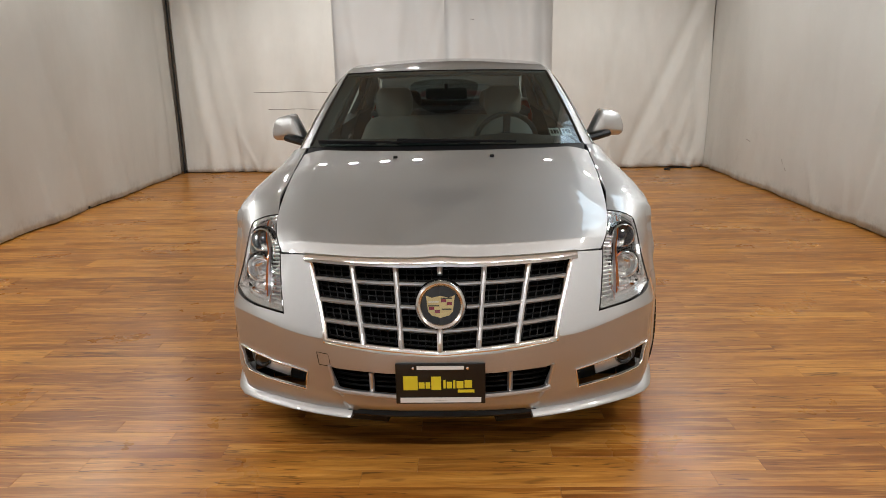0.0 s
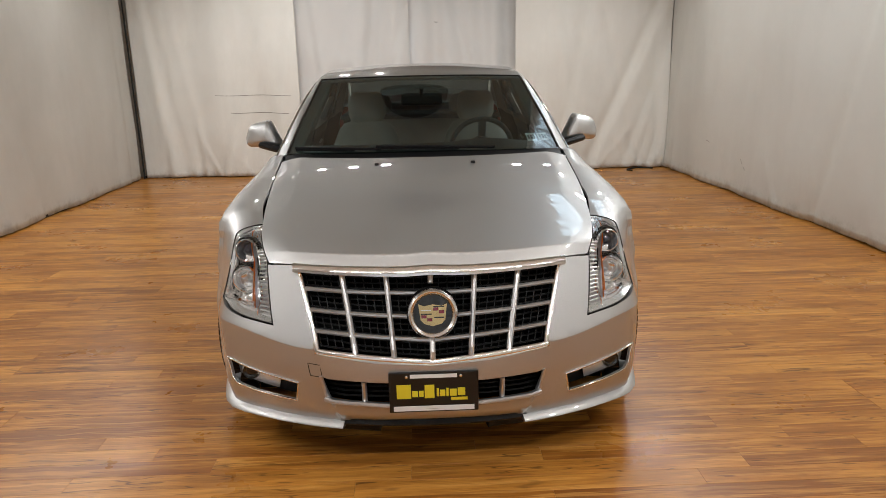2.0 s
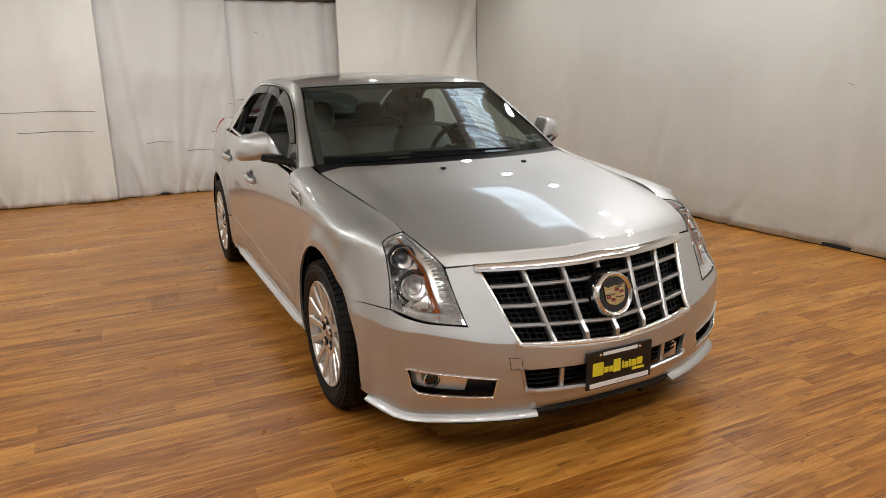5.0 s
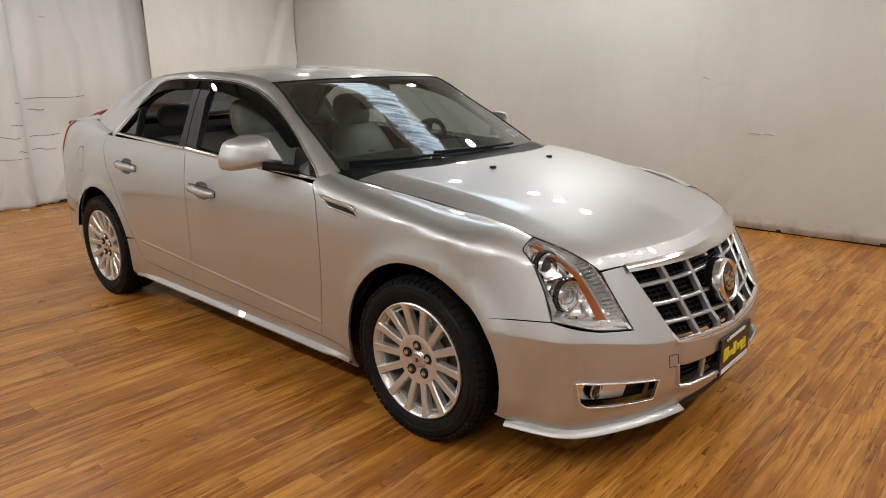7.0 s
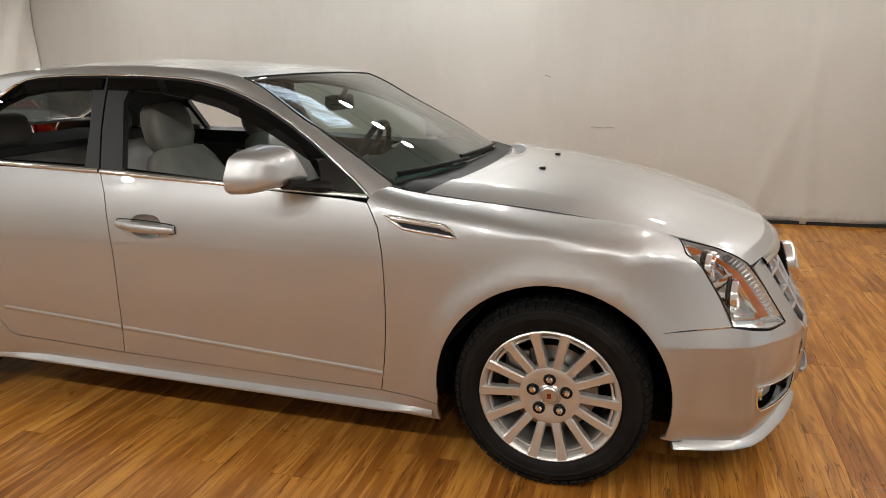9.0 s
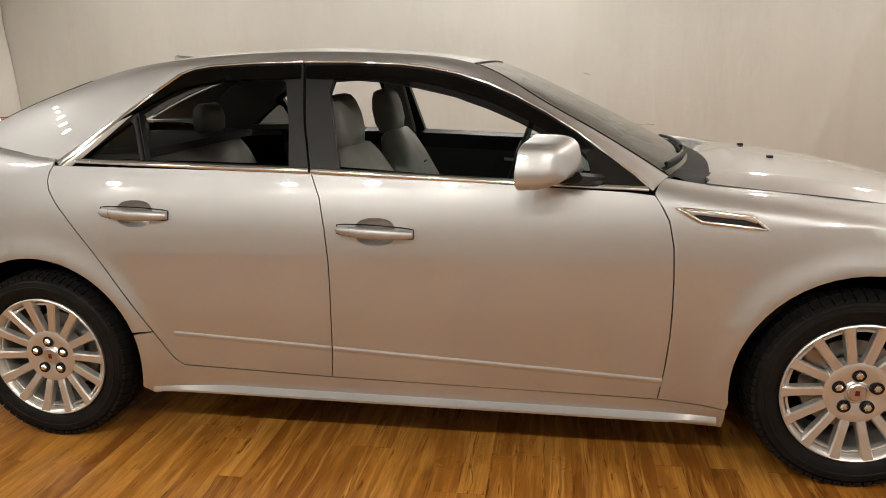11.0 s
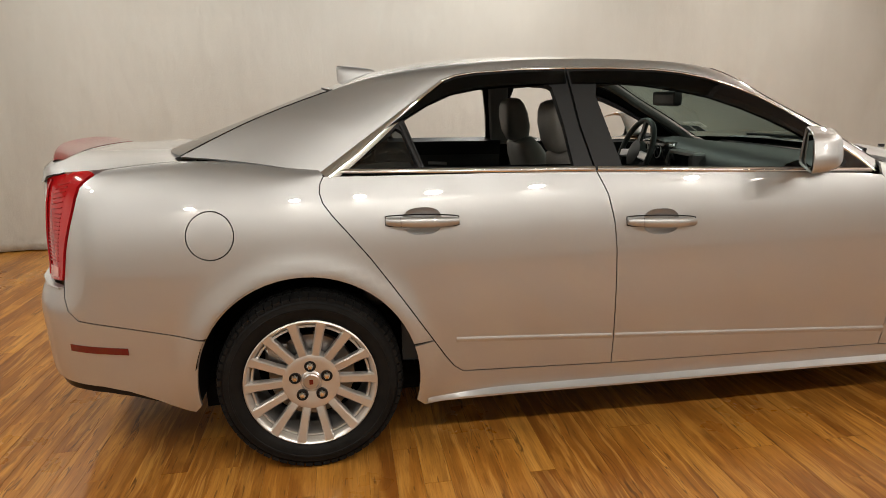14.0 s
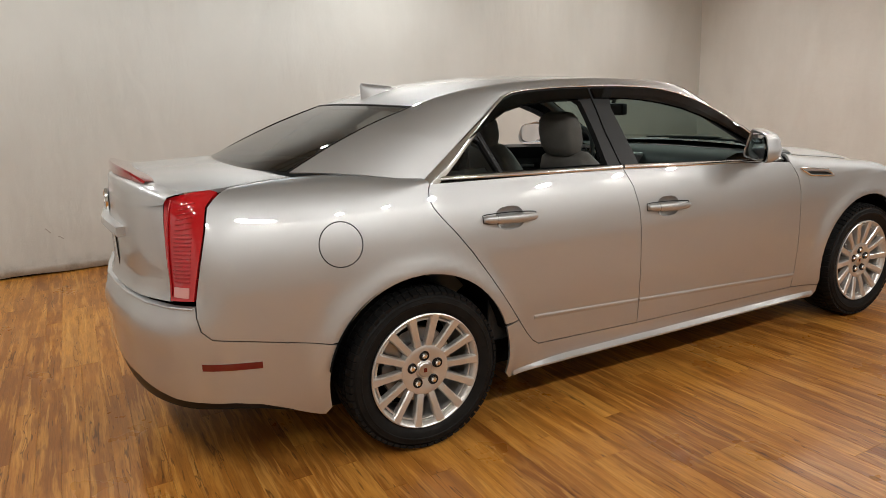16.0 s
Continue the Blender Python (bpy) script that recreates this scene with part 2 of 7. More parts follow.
def cubic(rows):
    """Natural cubic spline through rows of (t, values...); straight past its ends."""
    a = np.array(rows, float)
    t, v = a[:, 0], a[:, 1:]
    n, h = len(t), np.diff(a[:, 0])
    A, B = np.eye(n), np.zeros((n, v.shape[1]))
    for i in range(1, n - 1):
        A[i, i - 1 : i + 2] = h[i - 1], 2 * (h[i - 1] + h[i]), h[i]
        B[i] = 6 * ((v[i + 1] - v[i]) / h[i] - (v[i] - v[i - 1]) / h[i - 1])
    m = np.linalg.solve(A, B)

    def at(q):
        q = min(max(q, t[0]), t[-1])
        i = min(max(int(np.searchsorted(t, q)) - 1, 0), n - 2)
        d, e = t[i + 1] - q, q - t[i]
        w = m[i] * d**3 / (6 * h[i]) + m[i + 1] * e**3 / (6 * h[i]) + (v[i] / h[i] - m[i] * h[i] / 6) * d + (v[i + 1] / h[i] - m[i + 1] * h[i] / 6) * e
        return w if len(w) > 1 else float(w[0])

    return at


def linear(rows):
    a = np.array(rows, float)
    return lambda q: float(np.interp(q, a[:, 0], a[:, 1]))


def sweep(path, section, closed=False, cap=True, up=Vector((0, 0, 1)), ups=None):
    """A bmesh: the flat section (across, up) carried along a path of points."""
    bm, rings, n = bmesh.new(), [], len(path)
    path = [Vector(p) for p in path]
    for i, p in enumerate(path):
        a = path[(i - 1) % n] if closed or i else path[0]
        b = path[(i + 1) % n] if closed or i < n - 1 else path[-1]
        ahead = (b - a).normalized()
        u = Vector(ups[i]) if ups else up
        side = ahead.cross(u).normalized()
        top = side.cross(ahead).normalized()
        rings.append([bm.verts.new(p + side * s + top * h) for s, h in section])
    k = len(section)
    for i in range(n if closed else n - 1):
        r, q = rings[i], rings[(i + 1) % n]
        for j in range(k):
            bm.faces.new((r[j], r[(j + 1) % k], q[(j + 1) % k], q[j]))
    if cap and not closed:
        bm.faces.new(rings[0])
        bm.faces.new(rings[-1][::-1])
    return bm


def ring_section(rx, ry, k=10):
    return [(rx * math.cos(2 * math.pi * i / k), ry * math.sin(2 * math.pi * i / k)) for i in range(k)]


def slab_section(w, d, c=0.25):
    x, y, e = w / 2, d / 2, min(w, d) * c
    return [(-x + e, -y), (x - e, -y), (x, -y + e), (x, y - e), (x - e, y), (-x + e, y), (-x, y - e), (-x, -y + e)]


def lathe(profile, steps=48, axis="x", arc=(0, 2 * math.pi)):
    """A bmesh: rows of (along the axis, radius) turned round the x axis."""
    bm = bmesh.new()
    full = abs(arc[1] - arc[0] - 2 * math.pi) < 1e-6
    rings = []
    for i in range(steps if full else steps + 1):
        a = arc[0] + (arc[1] - arc[0]) * i / steps
        rings.append([bm.verts.new((x, r * math.cos(a), r * math.sin(a))) for x, r in profile])
    for i in range(len(rings) if full else len(rings) - 1):
        p, q = rings[i], rings[(i + 1) % len(rings)]
        for j in range(len(profile) - 1):
            bm.faces.new((p[j], p[j + 1], q[j + 1], q[j]))
    bmesh.ops.remove_doubles(bm, verts=bm.verts, dist=1e-5)
    return bm


# ---------------------------------------------------------------- room
CLOTH = {}


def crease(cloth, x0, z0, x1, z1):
    """Lays a thin dark strip on a back-wall sheet as the shade of a crease."""
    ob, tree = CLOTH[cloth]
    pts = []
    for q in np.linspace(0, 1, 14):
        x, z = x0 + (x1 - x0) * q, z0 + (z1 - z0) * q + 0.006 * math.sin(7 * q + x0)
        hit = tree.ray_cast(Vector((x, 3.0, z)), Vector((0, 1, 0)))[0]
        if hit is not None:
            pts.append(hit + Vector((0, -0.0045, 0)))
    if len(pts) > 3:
        part("crease", sweep(pts, slab_section(0.004, 0.0055)), CREASE_SHADE, ob)


# dark colour that draws the shade inside the creases
CREASE_SHADE = plain("crease_shadow", (0.12, 0.105, 0.085), 0.9).mat


def cloth_wall(name, start, end, z0, z1, depth, material, folds, seed, steps=90, rows=26, thick=0.006, creases=0, drags=()):
    """A hanging sheet from start to end with vertical folds; depth: how far they swing."""
    a, b = Vector((*start, 0)), Vector((*end, 0))
    ahead = (b - a).normalized()
    side = Vector((-ahead.y, ahead.x, 0))
    rng = np.random.RandomState(seed)
    waves = [(rng.uniform(0.6, 1.4) * folds, rng.uniform(0, 6.28), rng.uniform(0.4, 1.0)) for _ in range(4)]
    length = (b - a).length
    # creases: sharp diagonal rucks that rise from the hem
    rucks = [(rng.uniform(0, length), rng.uniform(-0.9, 0.9), rng.uniform(0.25, 0.9), rng.uniform(0.010, 0.024) * rng.choice((-1, 1)), rng.uniform(0.02, 0.05)) for _ in range(creases)]
    # a few long soft drag folds that hang from the top
    rucks += [(rng.uniform(0, length), rng.uniform(-0.35, 0.35), 3.6, rng.uniform(0.012, 0.028) * rng.choice((-1, 1)), rng.uniform(0.05, 0.14)) for _ in range(creases // 2)]
    rucks += list(drags)
    vs, fs = [], []
    for j in range(rows + 1):
        v = j / rows
        for i in range(steps + 1):
            u = i / steps
            w = sum(k * math.sin(f * u * length + p + 0.5 * math.sin(2.3 * v + p)) for f, p, k in waves) / 2.2
            w *= depth * (0.55 + 0.45 * (1 - v))
            w += 0.7 * depth * noise.noise(Vector((u * length * 1.1 + seed, v * 3.0, seed * 1.7))) + 0.3 * depth * noise.noise(Vector((u * length * 3.1, v * 7.0, seed * 2.7)))
            z = (z1 - z0) * v
            for at, slant, reach, amp, wide in rucks:
                if z < reach:
                    off = u * length - at - slant * z
                    if abs(off) < 3 * wide:
                        w += amp * math.exp(-((off / wide) ** 2)) * (1 - z / reach)
            hem = 0.012 * noise.noise(Vector((u * length * 2.1, seed, 0))) if j == 0 else 0
            p = a + ahead * (u * length) + side * w
            vs.append((p.x, p.y, z0 + hem + 0.012 + (z1 - z0) * v))
    for j in range(rows):
        for i in range(steps):
            o = j * (steps + 1) + i
            fs.append((o, o + 1, o + steps + 2, o + steps + 1))
    me = bpy.data.meshes.new(name)
    me.from_pydata(vs, [], fs)
    ob = link_mesh(name, me, material)
    CLOTH[ob.name] = (ob, BVHTree.FromPolygons(vs, fs))
    solid = ob.modifiers.new("thickness", "SOLIDIFY")
    solid.thickness, solid.offset = thick, 0
    return ob


def solid_wall(name, lo, hi, material, label, category="wall"):
    bm = bmesh.new()
    box(bm, lo, hi)
    return tagged(part(name, bm, material), label, category, kind="structure")


def build_room():
    T = 0.15
    board = plain("wall_board", (0.62, 0.58, 0.52), 0.8)
    board.set(Base_Color=board.ramp(board.noise(2.0), (0.3, (0.56, 0.53, 0.47)), (0.7, (0.66, 0.62, 0.56))))
    board = board.mat
    solid_wall("wall_left", (X0 - 0.12 - T, Y0 - T, 0), (X0 - 0.12, Y1 + 0.25 + T, CEIL), board, "plain plastered side wall behind the hung cloth")
    solid_wall("wall_right", (X1 + 0.14, Y0 - T, 0), (X1 + 0.14 + T, Y1 + 0.25 + T, CEIL), board, "plain plastered side wall behind the hung cloth")
    yb = Y1 + 0.25
    # back wall with the daylight opening behind the drapes
    solid_wall("wall_back", (X0 - 0.12, yb, 0), (-1.45, yb + T, CEIL), board, "plain plastered back wall beside the opening")
    solid_wall("wall_back", (1.2, yb, 0), (X1 + 0.14, yb + T, CEIL), board, "plain plastered back wall beside the opening")
    solid_wall("wall_back", (-1.45, yb, 2.5), (1.2, yb + T, CEIL), board, "plain plastered wall over the opening")
    yf = Y0 - 0.2
    solid_wall("wall_front", (X0 - 0.12, yf - T, 0), (-1.6, yf, CEIL), board, "plain plastered front wall beside the opening")
    solid_wall("wall_front", (2.4, yf - T, 0), (X1 + 0.14, yf, CEIL), board, "plain plastered front wall beside the opening")
    solid_wall("wall_front", (-1.6, yf - T, 2.7), (2.4, yf, CEIL), board, "plain plastered wall over the opening")
    solid_wall("ceiling", (X0 - 0.3, Y0 - 0.4, CEIL), (X1 + 0.3, Y1 + 0.45, CEIL + 0.15), CEIL_MAT, "plain grey painted ceiling", "ceiling")
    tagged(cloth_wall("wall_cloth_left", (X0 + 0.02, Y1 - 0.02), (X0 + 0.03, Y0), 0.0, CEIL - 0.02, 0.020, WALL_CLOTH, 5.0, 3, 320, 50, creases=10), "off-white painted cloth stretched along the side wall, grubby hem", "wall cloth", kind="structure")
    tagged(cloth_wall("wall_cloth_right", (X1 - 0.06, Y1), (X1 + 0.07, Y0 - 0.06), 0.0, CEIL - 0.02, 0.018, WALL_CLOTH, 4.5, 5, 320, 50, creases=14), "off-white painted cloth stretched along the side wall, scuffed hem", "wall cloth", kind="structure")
    tagged(cloth_wall("back_cloth", (X0 + 0.06, Y1 + 0.10), (-1.63, Y1 - 0.02), 0.0, CEIL - 0.02, 0.028, BACK_CLOTH, 7.0, 8, 200, 60, creases=12, drags=[(0.60, -0.14, 4.5, 0.035, 0.09), (0.42, -0.10, 4.5, -0.03, 0.08), (0.80, -0.05, 1.2, 0.02, 0.05)]), "cream canvas sheet hung beside the drapes, creased near the hem", "curtain")
    tagged(cloth_wall("back_cloth", (1.33, Y1 - 0.06), (X1 - 0.06, Y1 - 0.06), 0.0, CEIL - 0.02, 0.028, BACK_CLOTH, 7.0, 11, 200, 60, creases=16, drags=[(1.00, 0.42, 4.5, 0.04, 0.09), (1.15, 0.40, 4.5, -0.035, 0.10), (1.85, -0.5, 0.5, 0.04, 0.05), (0.55, 0.2, 4.5, 0.02, 0.08)]), "cream canvas sheet hung beside the drapes, wrinkled near the floor", "curtain")
    tagged(cloth_wall("drape", (-1.70, Y1 + 0.06), (-0.11, Y1 + 0.06), 0.0, 2.42, 0.075, DRAPE, 17.0, 14, 300, 60, creases=14), "pale translucent drape on a rail, daylight behind it", "curtain", "drapes on the back rail")
    tagged(cloth_wall("drape", (-0.17, Y1 + 0.11), (1.39, Y1 + 0.10), 0.0, 2.42, 0.075, DRAPE, 17.0, 19, 300, 60, creases=14), "pale translucent drape on a rail, daylight behind it", "curtain", "drapes on the back rail")
    solid_wall("ceiling_soffit", (X0 - 0.05, Y0 - 0.1, CEIL - 0.12), (X1 + 0.06, -1.75, CEIL - 0.001), SOFFIT, "lower white soffit over the front of the room", "soffit")
    tagged(cloth_wall("front_cloth", (X1 + 0.10, Y0 + 0.02), (0.9, Y0 + 0.02), 0.0, CEIL - 0.13, 0.02, BACK_CLOTH, 6.0, 31, 160, 40, creases=5), "cream canvas sheet hung beside the front drapes", "curtain")
    tagged(cloth_wall("front_drape", (1.05, Y0 - 0.03), (0.30, Y0), 0.03, CEIL - 0.13, 0.045, SHEER, 20.0, 23, 320), "pale translucent drape across the front opening", "curtain", "drapes across the front")
    tagged(cloth_wall("front_drape", (0.38, Y0 - 0.05), (X0 - 0.02, Y0 - 0.05), 0.03, CEIL - 0.13, 0.045, SHEER, 20.0, 29, 320), "pale translucent drape across the front opening", "curtain", "drapes across the front")

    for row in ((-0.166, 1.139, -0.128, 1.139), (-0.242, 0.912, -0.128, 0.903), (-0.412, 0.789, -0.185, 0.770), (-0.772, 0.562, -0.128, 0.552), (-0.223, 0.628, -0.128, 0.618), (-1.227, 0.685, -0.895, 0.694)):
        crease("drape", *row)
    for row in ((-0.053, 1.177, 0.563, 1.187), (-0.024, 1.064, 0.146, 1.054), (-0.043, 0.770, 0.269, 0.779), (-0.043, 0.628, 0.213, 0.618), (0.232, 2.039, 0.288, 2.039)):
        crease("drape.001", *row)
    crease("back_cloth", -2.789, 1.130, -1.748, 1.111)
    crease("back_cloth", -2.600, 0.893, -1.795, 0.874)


def scuff(y0, z0, y1, z1):
    """A small dark scuff on the cloth along the right wall."""
    ob, tree = CLOTH["wall_cloth_right"]
    pts = []
    for q in np.linspace(0, 1, 5):
        hit = tree.ray_cast(Vector((2.5, y0 + (y1 - y0) * q, z0 + (z1 - z0) * q + 0.004 * math.sin(5 * q))), Vector((1, 0, 0)))[0]
        if hit is not None:
            pts.append(hit + Vector((-0.0045, 0, 0)))
    if len(pts) > 2:
        part("scuff_mark", sweep(pts, slab_section(0.004, 0.009)), SCUFF, ob)


SCUFF = plain("scuff_grey", (0.38, 0.36, 0.33), 0.9).mat


def build_floor():
    floor = solid_wall("floor", (X0 - 0.3, Y0 - 0.4, -0.06), (X1 + 0.3, Y1 + 0.45, -0.006), JOINT, "honey oak strip floor laid across the room", "floor")
    rng = random.Random(4)
    wide, long = 0.095, 1.25
    lo, hi = X0 - 0.1, X1 + 0.12
    rest = bmesh.new()
    meshes, singles = {}, []
    y, count = Y0 - 0.2, 0

    def strip_mesh(w):
        key = round(w, 2)
        if key not in meshes:
            bm = bmesh.new()
            box(bm, (0, 0, -0.006), (key - 0.0006, wide - 0.0006, 0.0))
            bmesh.ops.bevel(bm, geom=[e for e in bm.edges if all(v.co.z > -0.001 for v in e.verts)], offset=0.0005, segments=1, affect="EDGES")
            me = bpy.data.meshes.new("plank")
            bm.to_mesh(me)
            bm.free()
            me.materials.append(PLANK)
            meshes[key] = me
        return meshes[key]

    while y < Y1 + 0.2:
        x = lo - rng.choice((0.0, 0.3, 0.55, 0.8, 1.05))
        while x < hi:
            a, b = max(x, lo), min(x + long, hi)
            if b - a > 0.06:
                w = round(b - a, 2)
                near = (-3.1 < (a + b) / 2 < 1.4 and -3.9 < y < 3.3 and not (abs((a + b) / 2) < 0.55 and -1.9 < y < 2.1)) and count < 300
                if near:
                    singles.append((w, a, y))
                    count += 1
                else:
                    z = 0.0
                    quad = [rest.verts.new(p) for p in ((a, y, z), (a + w - 0.0006, y, z), (a + w - 0.0006, y + wide - 0.0006, z), (a, y + wide - 0.0006, z), (a, y, z - 0.006), (a + w - 0.0006, y, z - 0.006), (a + w - 0.0006, y + wide - 0.0006, z - 0.006), (a, y + wide - 0.0006, z - 0.006))]
                    for f in ((0, 1, 2, 3), (0, 4, 5, 1), (1, 5, 6, 2), (2, 6, 7, 3), (3, 7, 4, 0)):
                        rest.faces.new([quad[k] for k in f])
            x += long
        y += wide
    tagged(part("planks", rest, PLANK, floor), kind="stuff")
    for w, a, yy in singles:
        ob = new("plank", strip_mesh(w))
        ob.location = (a, yy, 0)
        ob.parent = floor


build_room()
for _row in ((2.85, 0.4, 2.81, 0.36), (-1.15, 0.84, -1.26, 0.84), (-1.28, 0.84, -1.36, 0.84), (3.72, 0.52, 3.63, 0.51), (2.76, 0.32, 2.72, 0.3), (-0.71, 1.31, -0.77, 1.3)):
    scuff(*_row)


# ---------------------------------------------------------------- car body surfaces (half widths; the car faces -y)
PLAN = [(0, -2.335), (0.20, -2.325), (0.41, -2.285), (0.58, -2.222), (0.71, -2.150), (0.792, -2.075), (0.842, -1.94), (0.882, -1.74), (0.898, -1.45), (0.892, -1.0), (0.888, -0.4), (0.889, 0.3), (0.890, 0.9), (0.896, 1.4), (0.872, 1.8), (0.840, 2.08), (0.795, 2.28), (0.68, 2.385), (0.40, 2.475), (0, 2.515)]
_len = [0.0]
for _p, _q in zip(PLAN, PLAN[1:]):
    _len.append(_len[-1] + math.hypot(_q[0] - _p[0], _q[1] - _p[1]))
plan = cubic([(s, *p) for s, p in zip(_len, PLAN)])
SEND = _len[-1]
_table = np.array([(s, *plan(s)) for s in np.linspace(0, SEND, 1200)])
_front = _table[_table[:, 2] < -1.0]
_rear = _table[_table[:, 2] > 1.6]


def S(y):
    """Way round the plan to the flank at y."""
    return float(np.interp(y, _table[:, 2], _table[:, 0]))


def SF(x):
    """Way round the plan to the nose at x."""
    return math.copysign(float(np.interp(abs(x), _front[:, 1], _front[:, 0])), x)


def SR(x):
    """Way round the plan to the tail at x."""
    return float(np.interp(-abs(x), -_rear[:, 1], _rear[:, 0]))


ROLL = 0.16


def _match(axis, want, z, lo, hi):
    for _ in range(22):
        mid = (lo + hi) / 2
        if abs(wrap(mid, z)[axis]) < want if axis == 0 else wrap(mid, z)[axis] < want:
            lo = mid
        else:
            hi = mid
    return (lo + hi) / 2


def SX(x, z):
    """Way round the plan at which the nose has the half width x at height z."""
    return math.copysign(_match(0, abs(x), z, 0.0, S(-1.9)), x) if abs(x) > 1e-6 else 0.0


def SY(y, z):
    """Way round the plan at which the flank has the place y at height z."""
    return _match(1, y, z, 0.0, SEND)


shoulder = cubic([(-2.4, 0.80), (-2.1, 0.79), (-1.95, 0.786), (-1.85, 0.793), (-1.5, 0.855), (-1.2, 0.89), (-0.9, 0.925), (-0.6, 1.0), (-0.3, 1.04), (0.5, 1.055), (1.1, 1.066), (1.35, 1.068), (1.55, 1.01), (1.82, 0.965), (2.12, 0.97), (2.3, 0.985), (2.5, 1.06)])
seam_x = cubic([(-2.4, 0.42), (-2.06, 0.60), (-1.9, 0.655), (-1.5, 0.70), (-1.2, 0.725), (-0.9, 0.748), (-0.6, 0.76), (0.2, 0.79), (1.1, 0.795), (1.345, 0.785), (1.5, 0.748), (1.65, 0.715), (1.82, 0.69), (2.0, 0.687), (2.12, 0.695), (2.3, 0.66)])
seam_z = cubic([(-2.4, 0.72), (-2.06, 0.748), (-1.9, 0.832), (-1.5, 0.915), (-1.2, 0.953), (-0.9, 0.992), (-0.6, 1.06), (0.2, 1.09), (1.1, 1.095), (1.345, 1.082), (1.5, 1.100), (1.65, 1.118), (1.82, 1.128), (2.0, 1.122), (2.12, 1.113), (2.3, 1.11), (2.5, 1.10)])
side_in = cubic([(0.10, 0.05), (0.18, 0.028), (0.27, 0.008), (0.40, 0.002), (0.55, 0.0), (0.70, 0.0015), (0.80, 0.0035), (0.86, 0.0095), (0.90, 0.0175), (0.94, 0.0285), (0.975, 0.0405), (1.01, 0.0545), (1.04, 0.067), (1.12, 0.101)])
front_in = cubic([(0.10, 0.07), (0.18, 0.045), (0.25, 0.02), (0.32, 0.004), (0.40, 0.0), (0.48, 0.004), (0.60, 0.012), (0.85, 0.03)])
corner_in = cubic([(0.10, 0.06), (0.18, 0.03), (0.25, 0.012), (0.32, 0.0), (0.40, 0.0), (0.50, 0.002), (0.60, 0.006), (0.85, 0.02)])
rear_in = cubic([(0.10, 0.12), (0.20, 0.09), (0.30, 0.03), (0.40, 0.005), (0.55, 0.0), (0.68, 0.012), (0.74, 0.045), (0.85, 0.06), (1.0, 0.065), (1.10, 0.07)])


def smooth(a, b, q):
    k = min(max((q - a) / (b - a), 0.0), 1.0)
    return k * k * (3 - 2 * k)


def inset(s, y, z):
    wf = 1 - smooth(S(-2.2), S(-2.03), s)
    wc = (1 - smooth(S(-2.03), S(-1.55), s)) * (1 - wf)
    wr = smooth(S(2.12), S(2.42), s)
    d = wf * front_in(z) + wc * corner_in(z) + wr * rear_in(z) + (1 - wf - wc - wr) * side_in(z)
    # shelf under the lamps, raised middle of the bumper, corner fold
    if s < S(-1.7):
        f = smooth(SF(0.42), SF(0.78), s)
        zc = 0.487 + 0.050 * f
        up = max(z - zc, 0.0)
        up -= 0.0012 * (1 - math.exp(-up / 0.0012))
        d += (wf * 0.47 + wc * 0.32) * up + 0.04 * (wf + wc) * max(zc - z, 0.0) * smooth(0.26, 0.36, z)
        xb = SF(0.345 + 0.065 * min(max((z - 0.20) / 0.28, 0.0), 1.2))
        if z < 0.50:
            d -= 0.013 * (1 - smooth(xb - 0.005, xb + 0.005, s)) * smooth(0.20, 0.24, z)
            d -= 0.005 * math.exp(-(((s - SF(0.785)) / 0.016) ** 2)) * smooth(0.2, 0.3, z)
    for hub in (-1.44, 1.44):
        r = math.hypot(y - hub, z - 0.335)
        if z > 0.2:
            d -= 0.017 * math.exp(-(((r - 0.40) / 0.055) ** 2)) * (1 - wf)
    return d


def wrap(s, h):
    """The body's skin: s round the plan from the nose (negative: the car's left), h up the side, past the shoulder over the top."""
    left = 1 if s < 0 else -1
    s = abs(s)
    px, py = plan(s)
    tx, ty = (np.array(plan(min(s + 0.004, SEND))) - np.array(plan(max(s - 0.004, 0)))) / 0.008
    if s < 0.004:
        tx, ty = 1.0, 0.0
    ln = math.hypot(tx, ty)
    nx, ny = ty / ln, -tx / ln
    zs = shoulder(py)
    z = min(h, zs)
    d = inset(s, py, z)
    if h > zs:
        slope = (d - inset(s, py, zs - 0.01)) / 0.01
        base = px - nx * d
        w = max(base - seam_x(py), 0.02) / max(nx, 0.6)
        rise = max(seam_z(py) - zs, 0.01)
        a0 = 0.2
        for _ in range(6):
            a0 = math.atan(max(slope, 0.0) * (rise / (1 - math.sin(a0))) / (w / math.cos(a0)))
            a0 = min(a0, 0.9)
        a = a0 + (math.pi / 2 - a0) * min((h - zs) / ROLL, 1.0)
        d += w / math.cos(a0) * (math.cos(a0) - math.cos(a))
        z = zs + rise / (1 - math.sin(a0)) * (math.sin(a) - math.sin(a0))
    return Vector((left * max(px - nx * d, 0.0), py - ny * d, z))


def over(y):
    return shoulder(y) + ROLL


def window_x(y, z):
    """Half width of the glass house at (y, z)."""
    k = (y - 0.4) / 1.16
    return 0.823 - 0.495 * (z - 1.039) - (0.05 * k * k if y < 0.4 else 0.044 * k * k) - 0.06 * max(z - 1.30, 0.0)


def flank(y, z, out=0.0):
    return Vector((-(window_x(y, z) + out), y, z))


